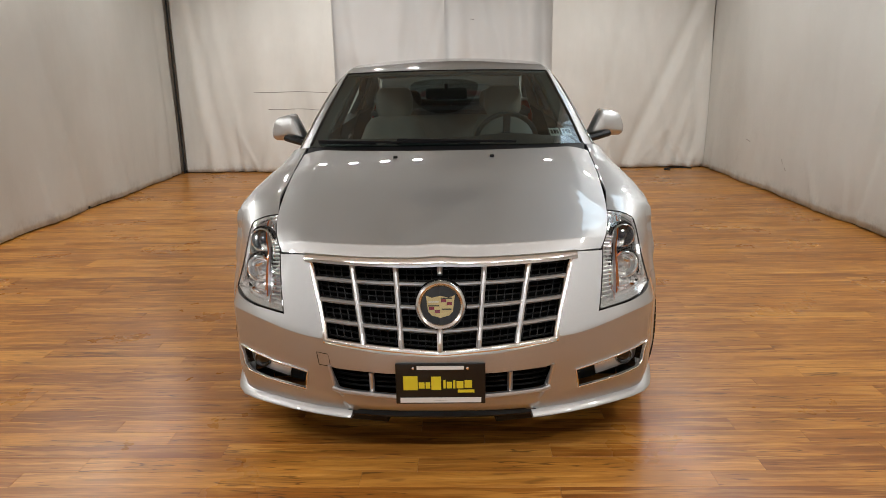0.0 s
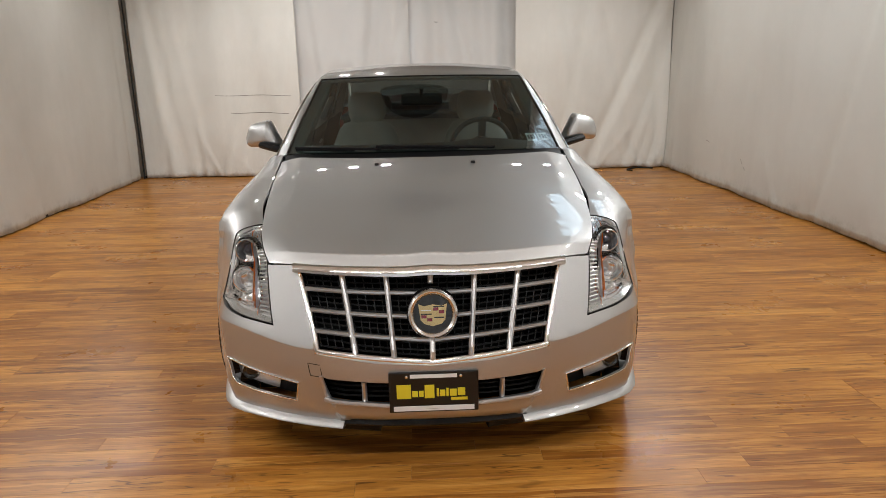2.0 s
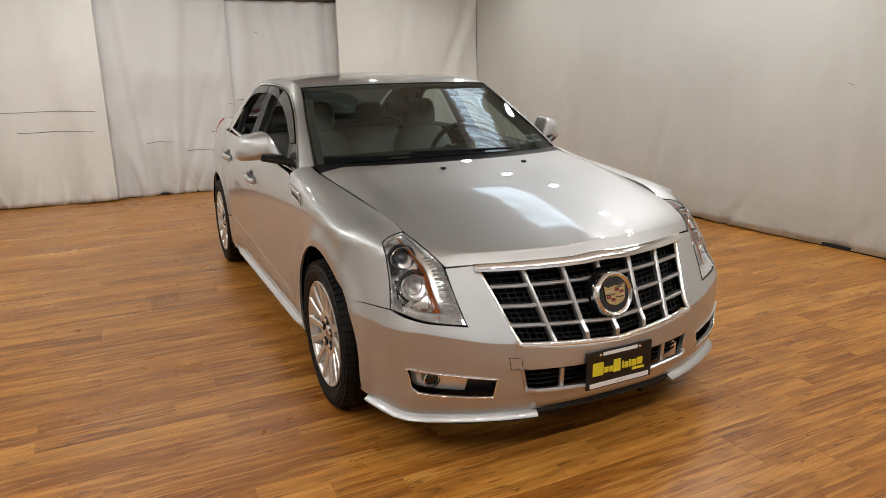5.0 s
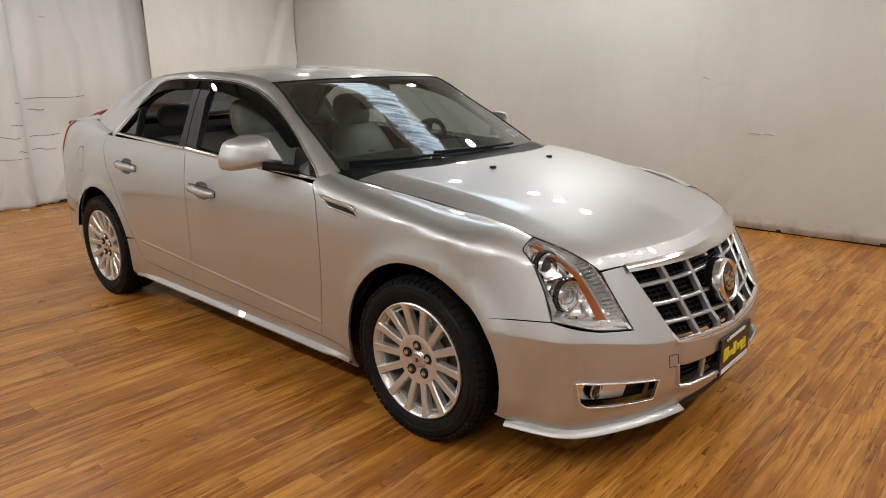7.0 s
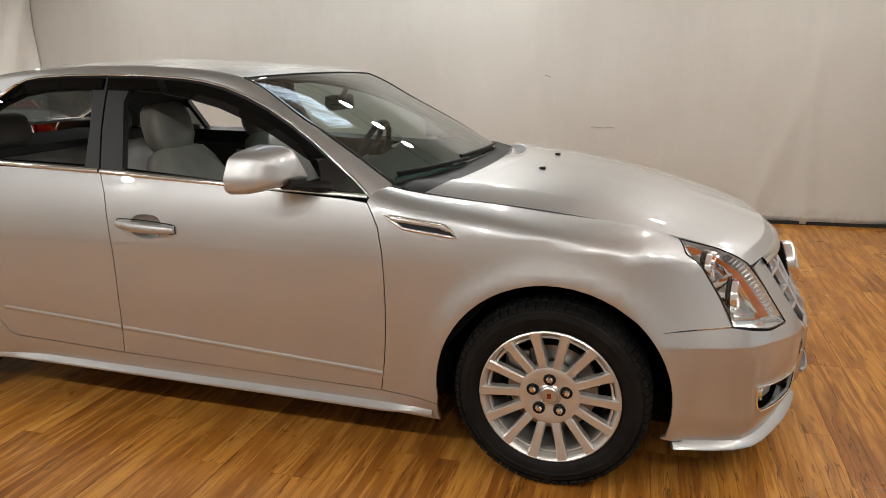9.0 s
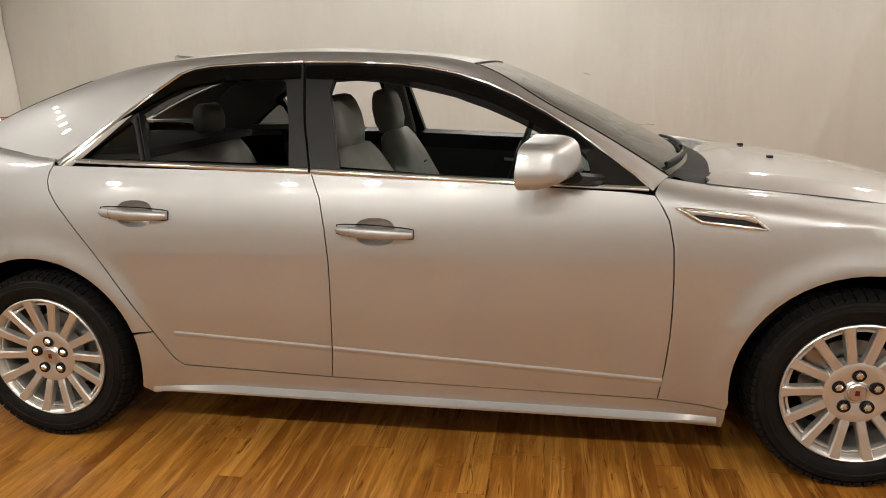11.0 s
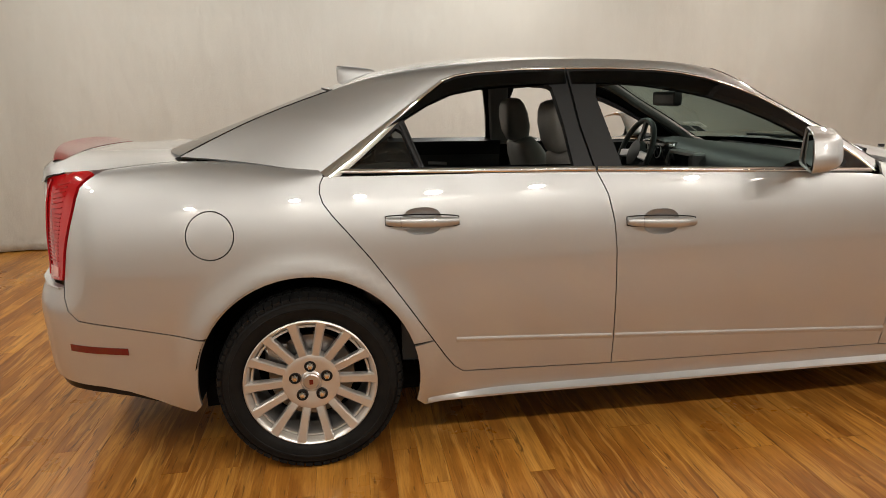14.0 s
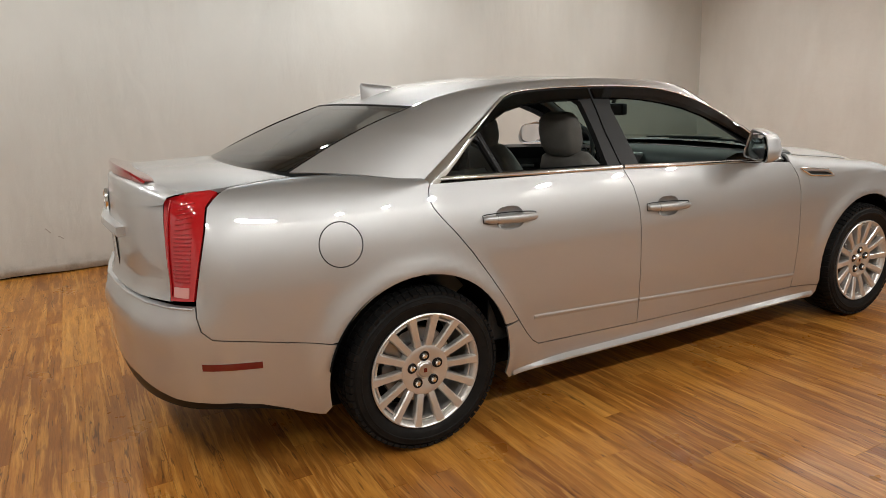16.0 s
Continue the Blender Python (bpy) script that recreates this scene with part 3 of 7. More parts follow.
# edge of the roof and screens, and the middle line of the top, both by a running number
rail = cubic([(0, 0.738, -0.845, 1.008), (1, 0.697, -0.62, 1.148), (2, 0.655, -0.41, 1.268), (3, 0.614, -0.195, 1.384), (4, 0.600, 0.10, 1.428), (5, 0.595, 0.45, 1.443), (6, 0.597, 0.85, 1.432), (7, 0.598, 1.12, 1.401), (8, 0.602, 1.31, 1.352), (9, 0.622, 1.575, 1.264), (10, 0.657, 1.85, 1.142)])
ridge = cubic([(0, -1.0, 1.024), (1, -0.75, 1.154), (2, -0.49, 1.284), (3, -0.220, 1.396), (4, 0.08, 1.446), (5, 0.45, 1.473), (6, 0.85, 1.466), (7, 1.13, 1.428), (8, 1.36, 1.362), (9, 1.69, 1.246), (10, 2.0, 1.140)])


def top(t, v):
    rx, ry, rz = rail(t)
    cy, cz = ridge(t)
    k = abs(v) ** 2.3
    return Vector((rx * v, cy + (ry - cy) * k, cz + (rz - cz) * k))


hood_edge = cubic([(0, 0.742, -0.955, 0.985), (1, 0.725, -1.2, 0.953), (2, 0.70, -1.5, 0.915), (3, 0.655, -1.9, 0.832), (4, 0.598, -2.065, 0.748)])
hood_flat = cubic([(0, -1.175, 1.021), (1, -1.38, 0.995), (2, -1.70, 0.940), (3, -2.05, 0.840), (3.6, -2.163, 0.797), (4, -2.235, 0.768)])


def hood_mid(t):
    """Middle line: a long flat run, a fold, then a steeper band down to the lip."""
    p, lip = np.array(hood_flat(t)), np.array((-2.205, 0.752))
    k = min(max((t - 3.56) / 0.08, 0.0), 1.0)
    q = np.array(hood_flat(3.6)) + (lip - np.array(hood_flat(3.6))) * (t - 3.6) / 0.4
    return p * (1 - k) + q * k




def hood(t, v):
    rx, ry, rz = hood_edge(t)
    cy, cz = hood_mid(t)
    k = abs(v)
    bow = k**2.2
    fall = 0.22 * k**2 + 0.78 * max(0.0, (k - 0.84) / 0.16) ** 1.35
    x, y = rx * v, cy + (ry - cy) * bow
    # the middle line runs down the slope with the bow; the edge falls away
    return Vector((x, y, cz + (rz - cz) * fall + (0.006 * math.exp(-((v / 0.10) ** 2)) * smooth(2.0, 3.6, t))))


def deck(t, v):
    """Boot lid top: t 0 at the rear screen to 1 at the tail edge."""
    cy = 1.985 + (2.40 - 1.985) * t
    ey = 1.84 + (2.235 - 1.84) * t
    ez = seam_z(min(ey, 2.2))
    ex = seam_x(min(ey, 2.12)) - 0.004
    cz = 1.15 + 0.004 * t
    k = abs(v) ** 2.2
    return Vector((ex * v, cy + (ey - cy) * k, cz + (ez - cz) * abs(v) ** 3))


# ---------------------------------------------------------------- panels
def offset_loop(loop, gap):
    """Moves a closed 2D loop inwards (counter-clockwise loops)."""
    n, out = len(loop), []
    area = sum(loop[i][0] * loop[(i + 1) % n][1] - loop[(i + 1) % n][0] * loop[i][1] for i in range(n))
    sign = 1 if area > 0 else -1
    for i in range(n):
        a, p, b = (Vector(loop[j % n]) for j in (i - 1, i, i + 1))
        n1, n2 = (Vector((-(q - r).y, (q - r).x)).normalized() if (q - r).length > 1e-9 else Vector((0, 0)) for q, r in ((p, a), (b, p)))
        m = n1 + n2
        m = m.normalized() * min(1.0 / max(m.length / 2, 0.4), 2.0) if m.length > 1e-6 else n1
        out.append(tuple(p + m * gap * sign))
    return out


def dense(loop, res):
    out = []
    for i in range(len(loop)):
        a, b = np.array(loop[i], float), np.array(loop[(i + 1) % len(loop)], float)
        k = max(1, int(round(np.linalg.norm(b - a) / res)))
        out += [tuple(a + (b - a) * j / k) for j in range(k)]
    return out


def inside(p, loop):
    x, y, hit = p[0], p[1], False
    for i in range(len(loop)):
        (x1, y1), (x2, y2) = loop[i - 1], loop[i]
        if (y1 > y) != (y2 > y) and x < (x2 - x1) * (y - y1) / (y2 - y1) + x1:
            hit = not hit
    return hit


def skin(name, loop, surface, material, parent, holes=(), gap=0.002, depth=0.012, res=0.035, lift=0.0, lines=(), label="", face=None, flip=False, scale=(1, 1)):
    """A panel: the 2D loop (less its holes) carried onto a surface, with its edge turned in. face: a point inside the car that the skin turns its back to."""
    from_2d = mathutils_cdt
    sc = np.array(scale, float)
    outer = offset_loop([tuple(np.array(p) * sc) for p in loop], gap) if gap else [tuple(np.array(p) * sc) for p in loop]
    rims = [dense(outer, res)]
    for h in holes:
        h = [tuple(np.array(p) * sc) for p in h]
        rims.append(dense(offset_loop(h, -gap) if gap else h, res))
    pts, edges = [], []
    for r in rims:
        o = len(pts)
        pts += r
        edges += [(o + i, o + (i + 1) % len(r)) for i in range(len(r))]
    for line in lines:
        o = len(pts)
        pts += [tuple(np.array(p) * sc) for p in line]
        edges += [(o + i, o + i + 1) for i in range(len(line) - 1)]
    lo, hi = np.min(rims[0], 0), np.max(rims[0], 0)
    keep = np.array(pts)
    gx = np.arange(lo[0] + res * 0.5, hi[0], res)
    gy = np.arange(lo[1] + res * 0.5, hi[1], res)
    for j, y in enumerate(gy):
        for x in gx + (res * 0.5 if j % 2 else 0):
            if inside((x, y), rims[0]) and not any(inside((x, y), r) for r in rims[1:]):
                if ((keep - (x, y)) ** 2).sum(1).min() > (res * 0.55) ** 2:
                    pts.append((x, y))
    verts, _, tris, *_ = from_2d([Vector(p) for p in pts], edges, [], 0, 1e-7)
    tris = [t for t in tris if (lambda c: inside(c, rims[0]) and not any(inside(c, r) for r in rims[1:]))(tuple(sum((verts[i] for i in t), Vector((0, 0))) / 3))]
    def at(p):
        return surface(p[0] / sc[0], p[1] / sc[1])

    places, normals, e = [], [], 0.0015
    for p in verts:
        du = at((p[0] + e, p[1])) - at((p[0] - e, p[1]))
        dv = at((p[0], p[1] + e)) - at((p[0], p[1] - e))
        n = du.cross(dv)
        n = n.normalized() if n.length > 1e-12 else Vector((0, 0, 1))
        places.append(at(p))
        normals.append(n)
    if face is not None:
        total = sum((p - Vector(face)).dot(n) for p, n in zip(places, normals))
        if total < 0:
            normals = [-n for n in normals]
    if flip:
        normals = [-n for n in normals]
    places = [p + n * lift for p, n in zip(places, normals)]
    turn = sum((places[t[1]] - places[t[0]]).cross(places[t[2]] - places[t[0]]).dot(normals[t[0]]) for t in tris) < 0
    tris = [tuple(reversed(t)) if turn else tuple(t) for t in tris]
    count = {}
    for t in tris:
        for i in range(3):
            count[(t[i], t[(i + 1) % 3])] = True
    border = [k for k in count if (k[1], k[0]) not in count]
    n0 = len(places)
    low, lows = {}, []
    for k in border:
        for i in k:
            if i not in low:
                low[i] = n0 + len(lows)
                lows.append(places[i] - normals[i] * depth)
    faces = tris + [(b, a, low[a], low[b]) for a, b in border]
    me = bpy.data.meshes.new(name)
    me.from_pydata([tuple(p) for p in places + lows], [], faces)
    me.materials.append(material)
    me.update()
    me.polygons.foreach_set("use_smooth", [True] * len(faces))
    loops = []
    for f, poly in zip(faces, me.polygons):
        loops += [tuple(normals[i]) for i in f] if len(f) == 3 else [tuple(poly.normal)] * len(f)
    me.normals_split_custom_set(loops)
    ob = new(name, me)
    ob.parent = parent
    if label:
        tagged(ob, label)
    return ob


from mathutils.geometry import delaunay_2d_cdt as mathutils_cdt


def mirrored(ob, name=None):
    """The same part on the car's other side."""
    me = ob.data.copy()
    n = len(me.vertices)
    co = np.empty(n * 3)
    me.vertices.foreach_get("co", co)
    co = co.reshape(-1, 3)
    co[:, 0] *= -1
    me.vertices.foreach_set("co", co.ravel())
    had = me.has_custom_normals
    if had:
        nor = np.empty(len(me.loops) * 3)
        ob.data.corner_normals.foreach_get("vector", nor)
        nor = nor.reshape(-1, 3) * (-1, 1, 1)
        order = []
        for p in me.polygons:
            ls = list(p.loop_indices)
            order += [ls[0]] + ls[:0:-1]
        nor = nor[order]
    me.flip_normals()
    if had:
        me.normals_split_custom_set([tuple(v) for v in nor])
    made = new(name or ob.name.split(".")[0], me)
    made.parent = ob.parent
    m = ob.matrix_basis.copy()
    f = Matrix.Diagonal((-1, 1, 1, 1))
    made.matrix_basis = f @ m @ f
    if "label" in ob:
        made["label"] = ob["label"]
    for child in ob.children:
        mirrored(child).parent = made
    return made


def side_loop(*rows):
    return [(SY(y, z), z) for y, z in rows]


def arc_rows(hub, a0, a1, r=0.393, k=22, hub_z=0.335, ry=None):
    return [(hub + (ry or r) * math.cos(radians(a0 + (a1 - a0) * i / k)), hub_z + r * math.sin(radians(a0 + (a1 - a0) * i / k))) for i in range(k + 1)]


car = new("car")
tagged(car, "silver four-door saloon with tinted rear glass, parked on the oak floor", "car")
MID = (0, 0, 0.6)

FRONT_SEAM = [(-0.79, 0.970), (-0.815, 0.925), (-0.836, 0.883), (-0.852, 0.80), (-0.857, 0.70), (-0.858, 0.60), (-0.855, 0.50), (-0.845, 0.39), (-0.827, 0.274)]
B_SEAM = [(0.308, 0.300), (0.300, 0.42), (0.297, 0.514), (0.294, 0.63), (0.294, 0.744), (0.302, 0.85), (0.320, 0.951), (0.356, 1.036)]
REAR_SEAM = [(0.883, 0.322), (0.915, 0.345), (0.945, 0.385), (0.987, 0.452), (1.06, 0.568), (1.13, 0.675), (1.20, 0.777), (1.27, 0.868), (1.325, 0.935), (1.352, 0.975), (1.362, 1.009), (1.358, 1.040), (1.345, 1.064)]
SILL = [(-0.827, 0.274), (0.308, 0.300), (0.80, 0.318), (0.883, 0.322)]

def cup_loop(y, z):
    """Outline of the hollow behind a door handle."""
    out = []
    for a in np.linspace(0, 2 * math.pi, 32, endpoint=False):
        c, s = math.cos(a), math.sin(a)
        out.append((S(y) + 0.068 * math.copysign(abs(c) ** 0.75, c), z + 0.045 * math.copysign(abs(s) ** 0.75, s)))
    return out


CUP_R, CUP_F = cup_loop(1.010, 0.895), cup_loop(0.123, 0.840)
# door outlines: the belt line rises to the rear
fd = side_loop(*FRONT_SEAM, (-0.25, 0.286), *B_SEAM, (-0.20, 1.004))
front_door = skin("front_door", fd, wrap, PAINT, car, holes=[CUP_F], face=MID, res=0.03)
rd = side_loop(*B_SEAM[::-1], (0.60, 0.311), *REAR_SEAM, (0.9, 1.0505))
rear_door = skin("rear_door", rd, wrap, PAINT, car, holes=[CUP_R], face=MID, res=0.03)

fender_loop = [(S(y), z) for y, z in FRONT_SEAM] + [(S(-1.045), 0.254)]
fender_loop += side_loop(*arc_rows(-1.44, -8, 141))
fender_loop += side_loop((-1.85, 0.590), (-2.0, 0.60), (-1.95, 0.70), (-1.90, 0.78), (-1.865, 0.832))
fender_loop += [(S(y), over(y)) for y in (-1.865, -1.7, -1.5, -1.3, -1.1, -0.95, -0.84)]
fender_loop += [(S(-0.80), shoulder(-0.80) + 0.07), (S(-0.79), 0.985)]
front_fender = skin("front_fender", fender_loop, wrap, PAINT, car, face=MID)

quarter_loop = side_loop(*REAR_SEAM[3:])
quarter_loop = quarter_loop + [(S(y), over(y)) for y in (1.36, 1.5, 1.65, 1.8, 1.95, 2.09)]
quarter_loop += side_loop((2.125, 1.085), (2.174, 1.037), (2.205, 0.95), (2.232, 0.85), (2.255, 0.745), (2.260, 0.69), (2.252, 0.640), (2.22, 0.606), (2.0, 0.560), (1.815, 0.522))
quarter_loop += side_loop(*arc_rows(1.44, 29, 163)) + side_loop((1.0, 0.452))
fuel_c = (S(1.742), 0.885)
fuel_ring = [(fuel_c[0] + 0.082 * math.cos(a), fuel_c[1] + 0.082 * math.sin(a)) for a in np.linspace(0, 2 * math.pi, 40, endpoint=False)]
rear_quarter = skin("rear_quarter_panel", quarter_loop, wrap, PAINT, car, holes=[fuel_ring], face=MID)
fuel_door = skin("fuel_door", fuel_ring, wrap, PAINT, rear_quarter, face=MID, label="round flush fuel door")

# lower corner between arch and rear door, and sill
sill_loop = side_loop((-1.045, 0.254), *SILL, *REAR_SEAM[1:4], *arc_rows(1.44, 164, 196, k=6), (1.03, 0.19), (0.9, 0.215), (0.3, 0.212), (-0.6, 0.195), (-1.045, 0.172))
rocker = skin("rocker_panel", sill_loop, wrap, PAINT, car, face=MID)
# pressed line low on the doors
for door, ya, yb in ((front_door, -0.838, 0.296), (rear_door, 0.306, 0.905)):
    pts = [wrap(S(y), 0.394 + 0.06 * y) + Vector((0.001, 0, 0)) for y in np.linspace(ya, yb, 24)]
    part("pressed_line", sweep(pts, [(0.003, -0.024), (-0.0028, -0.006), (-0.0042, -0.001), (-0.0034, 0.004), (0.003, 0.018)], ups=[Vector((0, 0, 1))] * 24), PAINT, door, smooth=True, sharp=80)
for ob in (front_door, rear_door, front_fender, rear_quarter, rocker):
    mirrored(ob)

# bright lower skirt flange
def skirt(y):
    z = 0.245 - 0.012 * (0.9 - y) - 0.014 * smooth(0.70, 1.02, y)
    w = wrap(S(y), max(z, 0.18))
    return Vector((w.x, y, z)), 0.022 * smooth(1.02, 0.72, y) * (0.06 + 0.94 * smooth(-1.03, -0.80, y)) + 0.002


skirt_bm, rows = bmesh.new(), []
for i in range(61):
    y = 1.02 - i * (1.02 + 1.02) / 60
    p, out = skirt(y)
    rows.append([skirt_bm.verts.new(p + Vector(o)) for o in ((0.004, 0, 0.0), (-out, 0, -0.018), (-out, 0, -0.026), (0.03, 0, -0.034))])
for a, b in zip(rows, rows[1:]):
    for j in range(3):
        skirt_bm.faces.new((a[j], a[j + 1], b[j + 1], b[j]))
mirrored(part("side_skirt", skirt_bm, PAINT, car, smooth=True))

# ---- bonnet, roof, screens, boot
bonnet_loop = [(t, v) for t in (0.03,) for v in np.linspace(-1, 1, 17)] + [(t, 1.0) for t in np.linspace(0.3, 3.9, 13)] + [(3.97, v) for v in np.linspace(1, -1, 17)] + [(t, -1.0) for t in np.linspace(3.9, 0.3, 13)]
bonnet = skin("bonnet", bonnet_loop, hood, PAINT, car, face=(0, -1.6, 0), scale=(0.33, 0.68), gap=0.003, depth=0.02, res=0.022)


def strip(t0, t1, v=1.0, k=12):
    return [(t0, q) for q in np.linspace(-v, v, k)] + [(t, v) for t in np.linspace(t0, t1, k)[1:-1]] + [(t1, q) for q in np.linspace(v, -v, k)] + [(t, -v) for t in np.linspace(t1, t0, k)[1:-1]]


roof = skin("roof", strip(3.0, 7.95), top, PAINT, car, face=MID, scale=(0.3, 0.6), depth=0.015)
windscreen = skin("windscreen", strip(0.0, 3.0, 0.985), top, SCREEN, car, face=MID, scale=(0.3, 0.6), depth=0.003, label="raked clear windscreen")
rear_screen = skin("rear_window", strip(7.95, 9.98, 0.965), top, TINT, car, face=MID, scale=(0.3, 0.6), depth=0.003, label="sloping dark tinted rear window")
boot = skin("boot_lid", strip(0.03, 1.0), deck, PAINT, car, face=MID, scale=(0.42, 0.69), depth=0.015)

# window outline on the flank and the strip up to the roof
WINDOW_OUT = [(-0.79, 0.972), (-0.732, 1.022), (-0.64, 1.088), (-0.545, 1.158), (-0.446, 1.220), (-0.346, 1.274), (-0.245, 1.318), (-0.144, 1.352), (-0.04, 1.375), (0.064, 1.389), (0.24, 1.401), (0.421, 1.406), (0.60, 1.407), (0.77, 1.401), (0.84, 1.392), (0.893, 1.374), (0.99, 1.310), (1.10, 1.235), (1.22, 1.153), (1.345, 1.067)]
_wl = [0.0]
for _p, _q in zip(WINDOW_OUT, WINDOW_OUT[1:]):
    _wl.append(_wl[-1] + math.hypot(_q[0] - _p[0], _q[1] - _p[1]))
_wl = [w / _wl[-1] for w in _wl]
win_edge = lambda u: (float(np.interp(u, _wl, [p[0] for p in WINDOW_OUT])), float(np.interp(u, _wl, [p[1] for p in WINDOW_OUT])))
_bend = _wl[15]
# where on the rail each part of the window edge looks to
rail_of = cubic([(0, 0.0), (_wl[3], 1.05), (_wl[6], 2.2), (_wl[8], 3.05), (_wl[10], 4.4), (_wl[12], 5.4), (_bend, 6.7), ((1 + 2 * _bend) / 3, 8.0), ((2 + _bend) / 3, 9.1), (1, 10.0)])


def rail_side(u, w):
    """Strip between the window edge (w 0) and the roof rail (w 1)."""
    y, z = win_edge(u)
    a = flank(y, z, 0.004)
    rx, ry, rz = rail(rail_of(u))
    b = Vector((-rx, ry, rz))
    k = w
    p = a.lerp(b, k)
    span = (b - a).length
    out = Vector((-0.75, 0, 0.45)) * (4 * k * (1 - k) * min(span * 0.07, 0.028))
    return p + out


strip_loop = [(u, 0.0) for u in np.linspace(0, 1, 50)] + [(1.0, w) for w in (0.25, 0.5, 0.75)] + [(u, 1.0) for u in np.linspace(1, 0, 50)] + [(0.0, w) for w in (0.75, 0.5, 0.25)]
mirrored(skin("roof_side_and_pillar", strip_loop, rail_side, PAINT, car, face=MID, scale=(2.9, 0.16), gap=0.0, depth=0.01, res=0.03))

# front bumper with its openings
def nose(*rows):
    return [(SX(x, z), z) for x, z in rows]


def both(rows):
    """A loop from its right half, running from the middle outwards."""
    return rows + [(-s, z) for s, z in rows[::-1]]


GR_T, GR_B = 0.742, 0.482
bumper_half = [(0.0, 0.215)] + nose((0.30, 0.21), (0.33, 0.185), (0.55, 0.19)) + side_loop((-2.05, 0.185), (-1.90, 0.19), (-1.80, 0.215))
bumper_half += side_loop(*arc_rows(-1.44, 196, 140, k=10))
bumper_half += side_loop((-1.85, 0.590), (-2.0, 0.600)) + nose((0.70, 0.567), (0.575, 0.553), (0.592, 0.64), (0.603, 0.748))
bumper_half += nose((0.50, 0.753), (0.487, 0.752), (0.407, 0.480), (0.20, 0.453), (0.0, 0.445))
bumper_loop = [(-s, z) for s, z in bumper_half][::-1]
bumper_loop = [(s, z) for s, z in bumper_half] + bumper_loop
low_grille = nose((0.0, 0.275), (0.20, 0.28), (0.37, 0.300), (0.40, 0.385), (0.20, 0.375), (0.0, 0.37))
low_loop = [(-s, z) for s, z in low_grille] + [(s, z) for s, z in low_grille[::-1]]
fog_r = nose((0.498, 0.277), (0.66, 0.287), (0.745, 0.297)) + side_loop((-2.098, 0.316), (-2.090, 0.392)) + nose((0.70, 0.381), (0.486, 0.351))
fog_l = [(-s, z) for s, z in fog_r]
def fold_line(rows):
    return [rows, [(-s, z) for s, z in rows]]


# folds of the front bumper: under the lamps, and beside the raised middle
FOLDS = []
for off in (-0.0012, 0.0022):
    FOLDS += fold_line([(s, 0.487 + 0.050 * smooth(SF(0.42), SF(0.78), s) + off) for s in np.linspace(SF(0.43), S(-1.86), 60)])
for off in (-0.006, 0.006):
    FOLDS += fold_line([(SF(0.345 + 0.065 * min(max((z - 0.20) / 0.28, 0.0), 1.2)) + off, z) for z in np.linspace(0.395, 0.478, 9)])
front_bumper = skin("front_bumper", bumper_loop, wrap, PAINT, car, holes=[low_loop, fog_r, fog_l], face=MID, res=0.017, lines=FOLDS)

# rear bumper
rb_half = [(SEND, 0.425), (SR(0.5), 0.418), (SR(0.72), 0.380), (S(2.3), 0.374), (S(2.26), 0.370), (S(2.17), 0.358), (S(2.08), 0.334), (S(1.99), 0.297), (S(1.94), 0.272), (S(1.90), 0.256), (S(1.875), 0.249), (S(1.853), 0.247)]
rb_half += side_loop(*arc_rows(1.44, -9, 28, k=8))
rb_half += side_loop((1.815, 0.522), (2.0, 0.560), (2.22, 0.606), (2.252, 0.640), (2.260, 0.69), (2.258, 0.725)) + [(SR(0.72), 0.728), (SR(0.5), 0.72), (SEND, 0.71)]
rear_bumper = skin("rear_bumper", rb_half, wrap, PAINT, car, face=MID)
mirrored(rear_bumper)
boot_face = [(SEND, 0.722), (SR(0.5), 0.73), (SR(0.728), 0.737), (SR(0.722), 0.9), (SR(0.709), 1.085), (SR(0.4), 1.09), (SEND, 1.09)]
mirrored(skin("boot_lid_face", boot_face, wrap, PAINT, boot, face=MID))

# dark inner shell so that the gaps read as gaps
def shell(s, h):
    p = wrap(s, h)
    q = Vector((0, max(min(p.y, 2.0), -1.75), 0.6))
    return p + (q - p).normalized() * 0.022


shell_loop = side_loop((-0.86, 0.2), (0.95, 0.2), (1.04, 0.45), (1.12, 0.6), (1.3, 0.74), (1.45, 0.755), (1.6, 0.74), (1.80, 0.56), (2.1, 0.5), (2.2, 0.9), (2.05, 1.04), (1.35, 1.03), (0.3, 1.02), (-0.75, 0.94), (-1.8, 0.72), (-1.80, 0.56), (-1.6, 0.74), (-1.45, 0.755), (-1.3, 0.74), (-1.06, 0.45))
mirrored(skin("inner_shell", shell_loop, shell, VOID, car, face=MID, gap=0, depth=0.005, res=0.05))


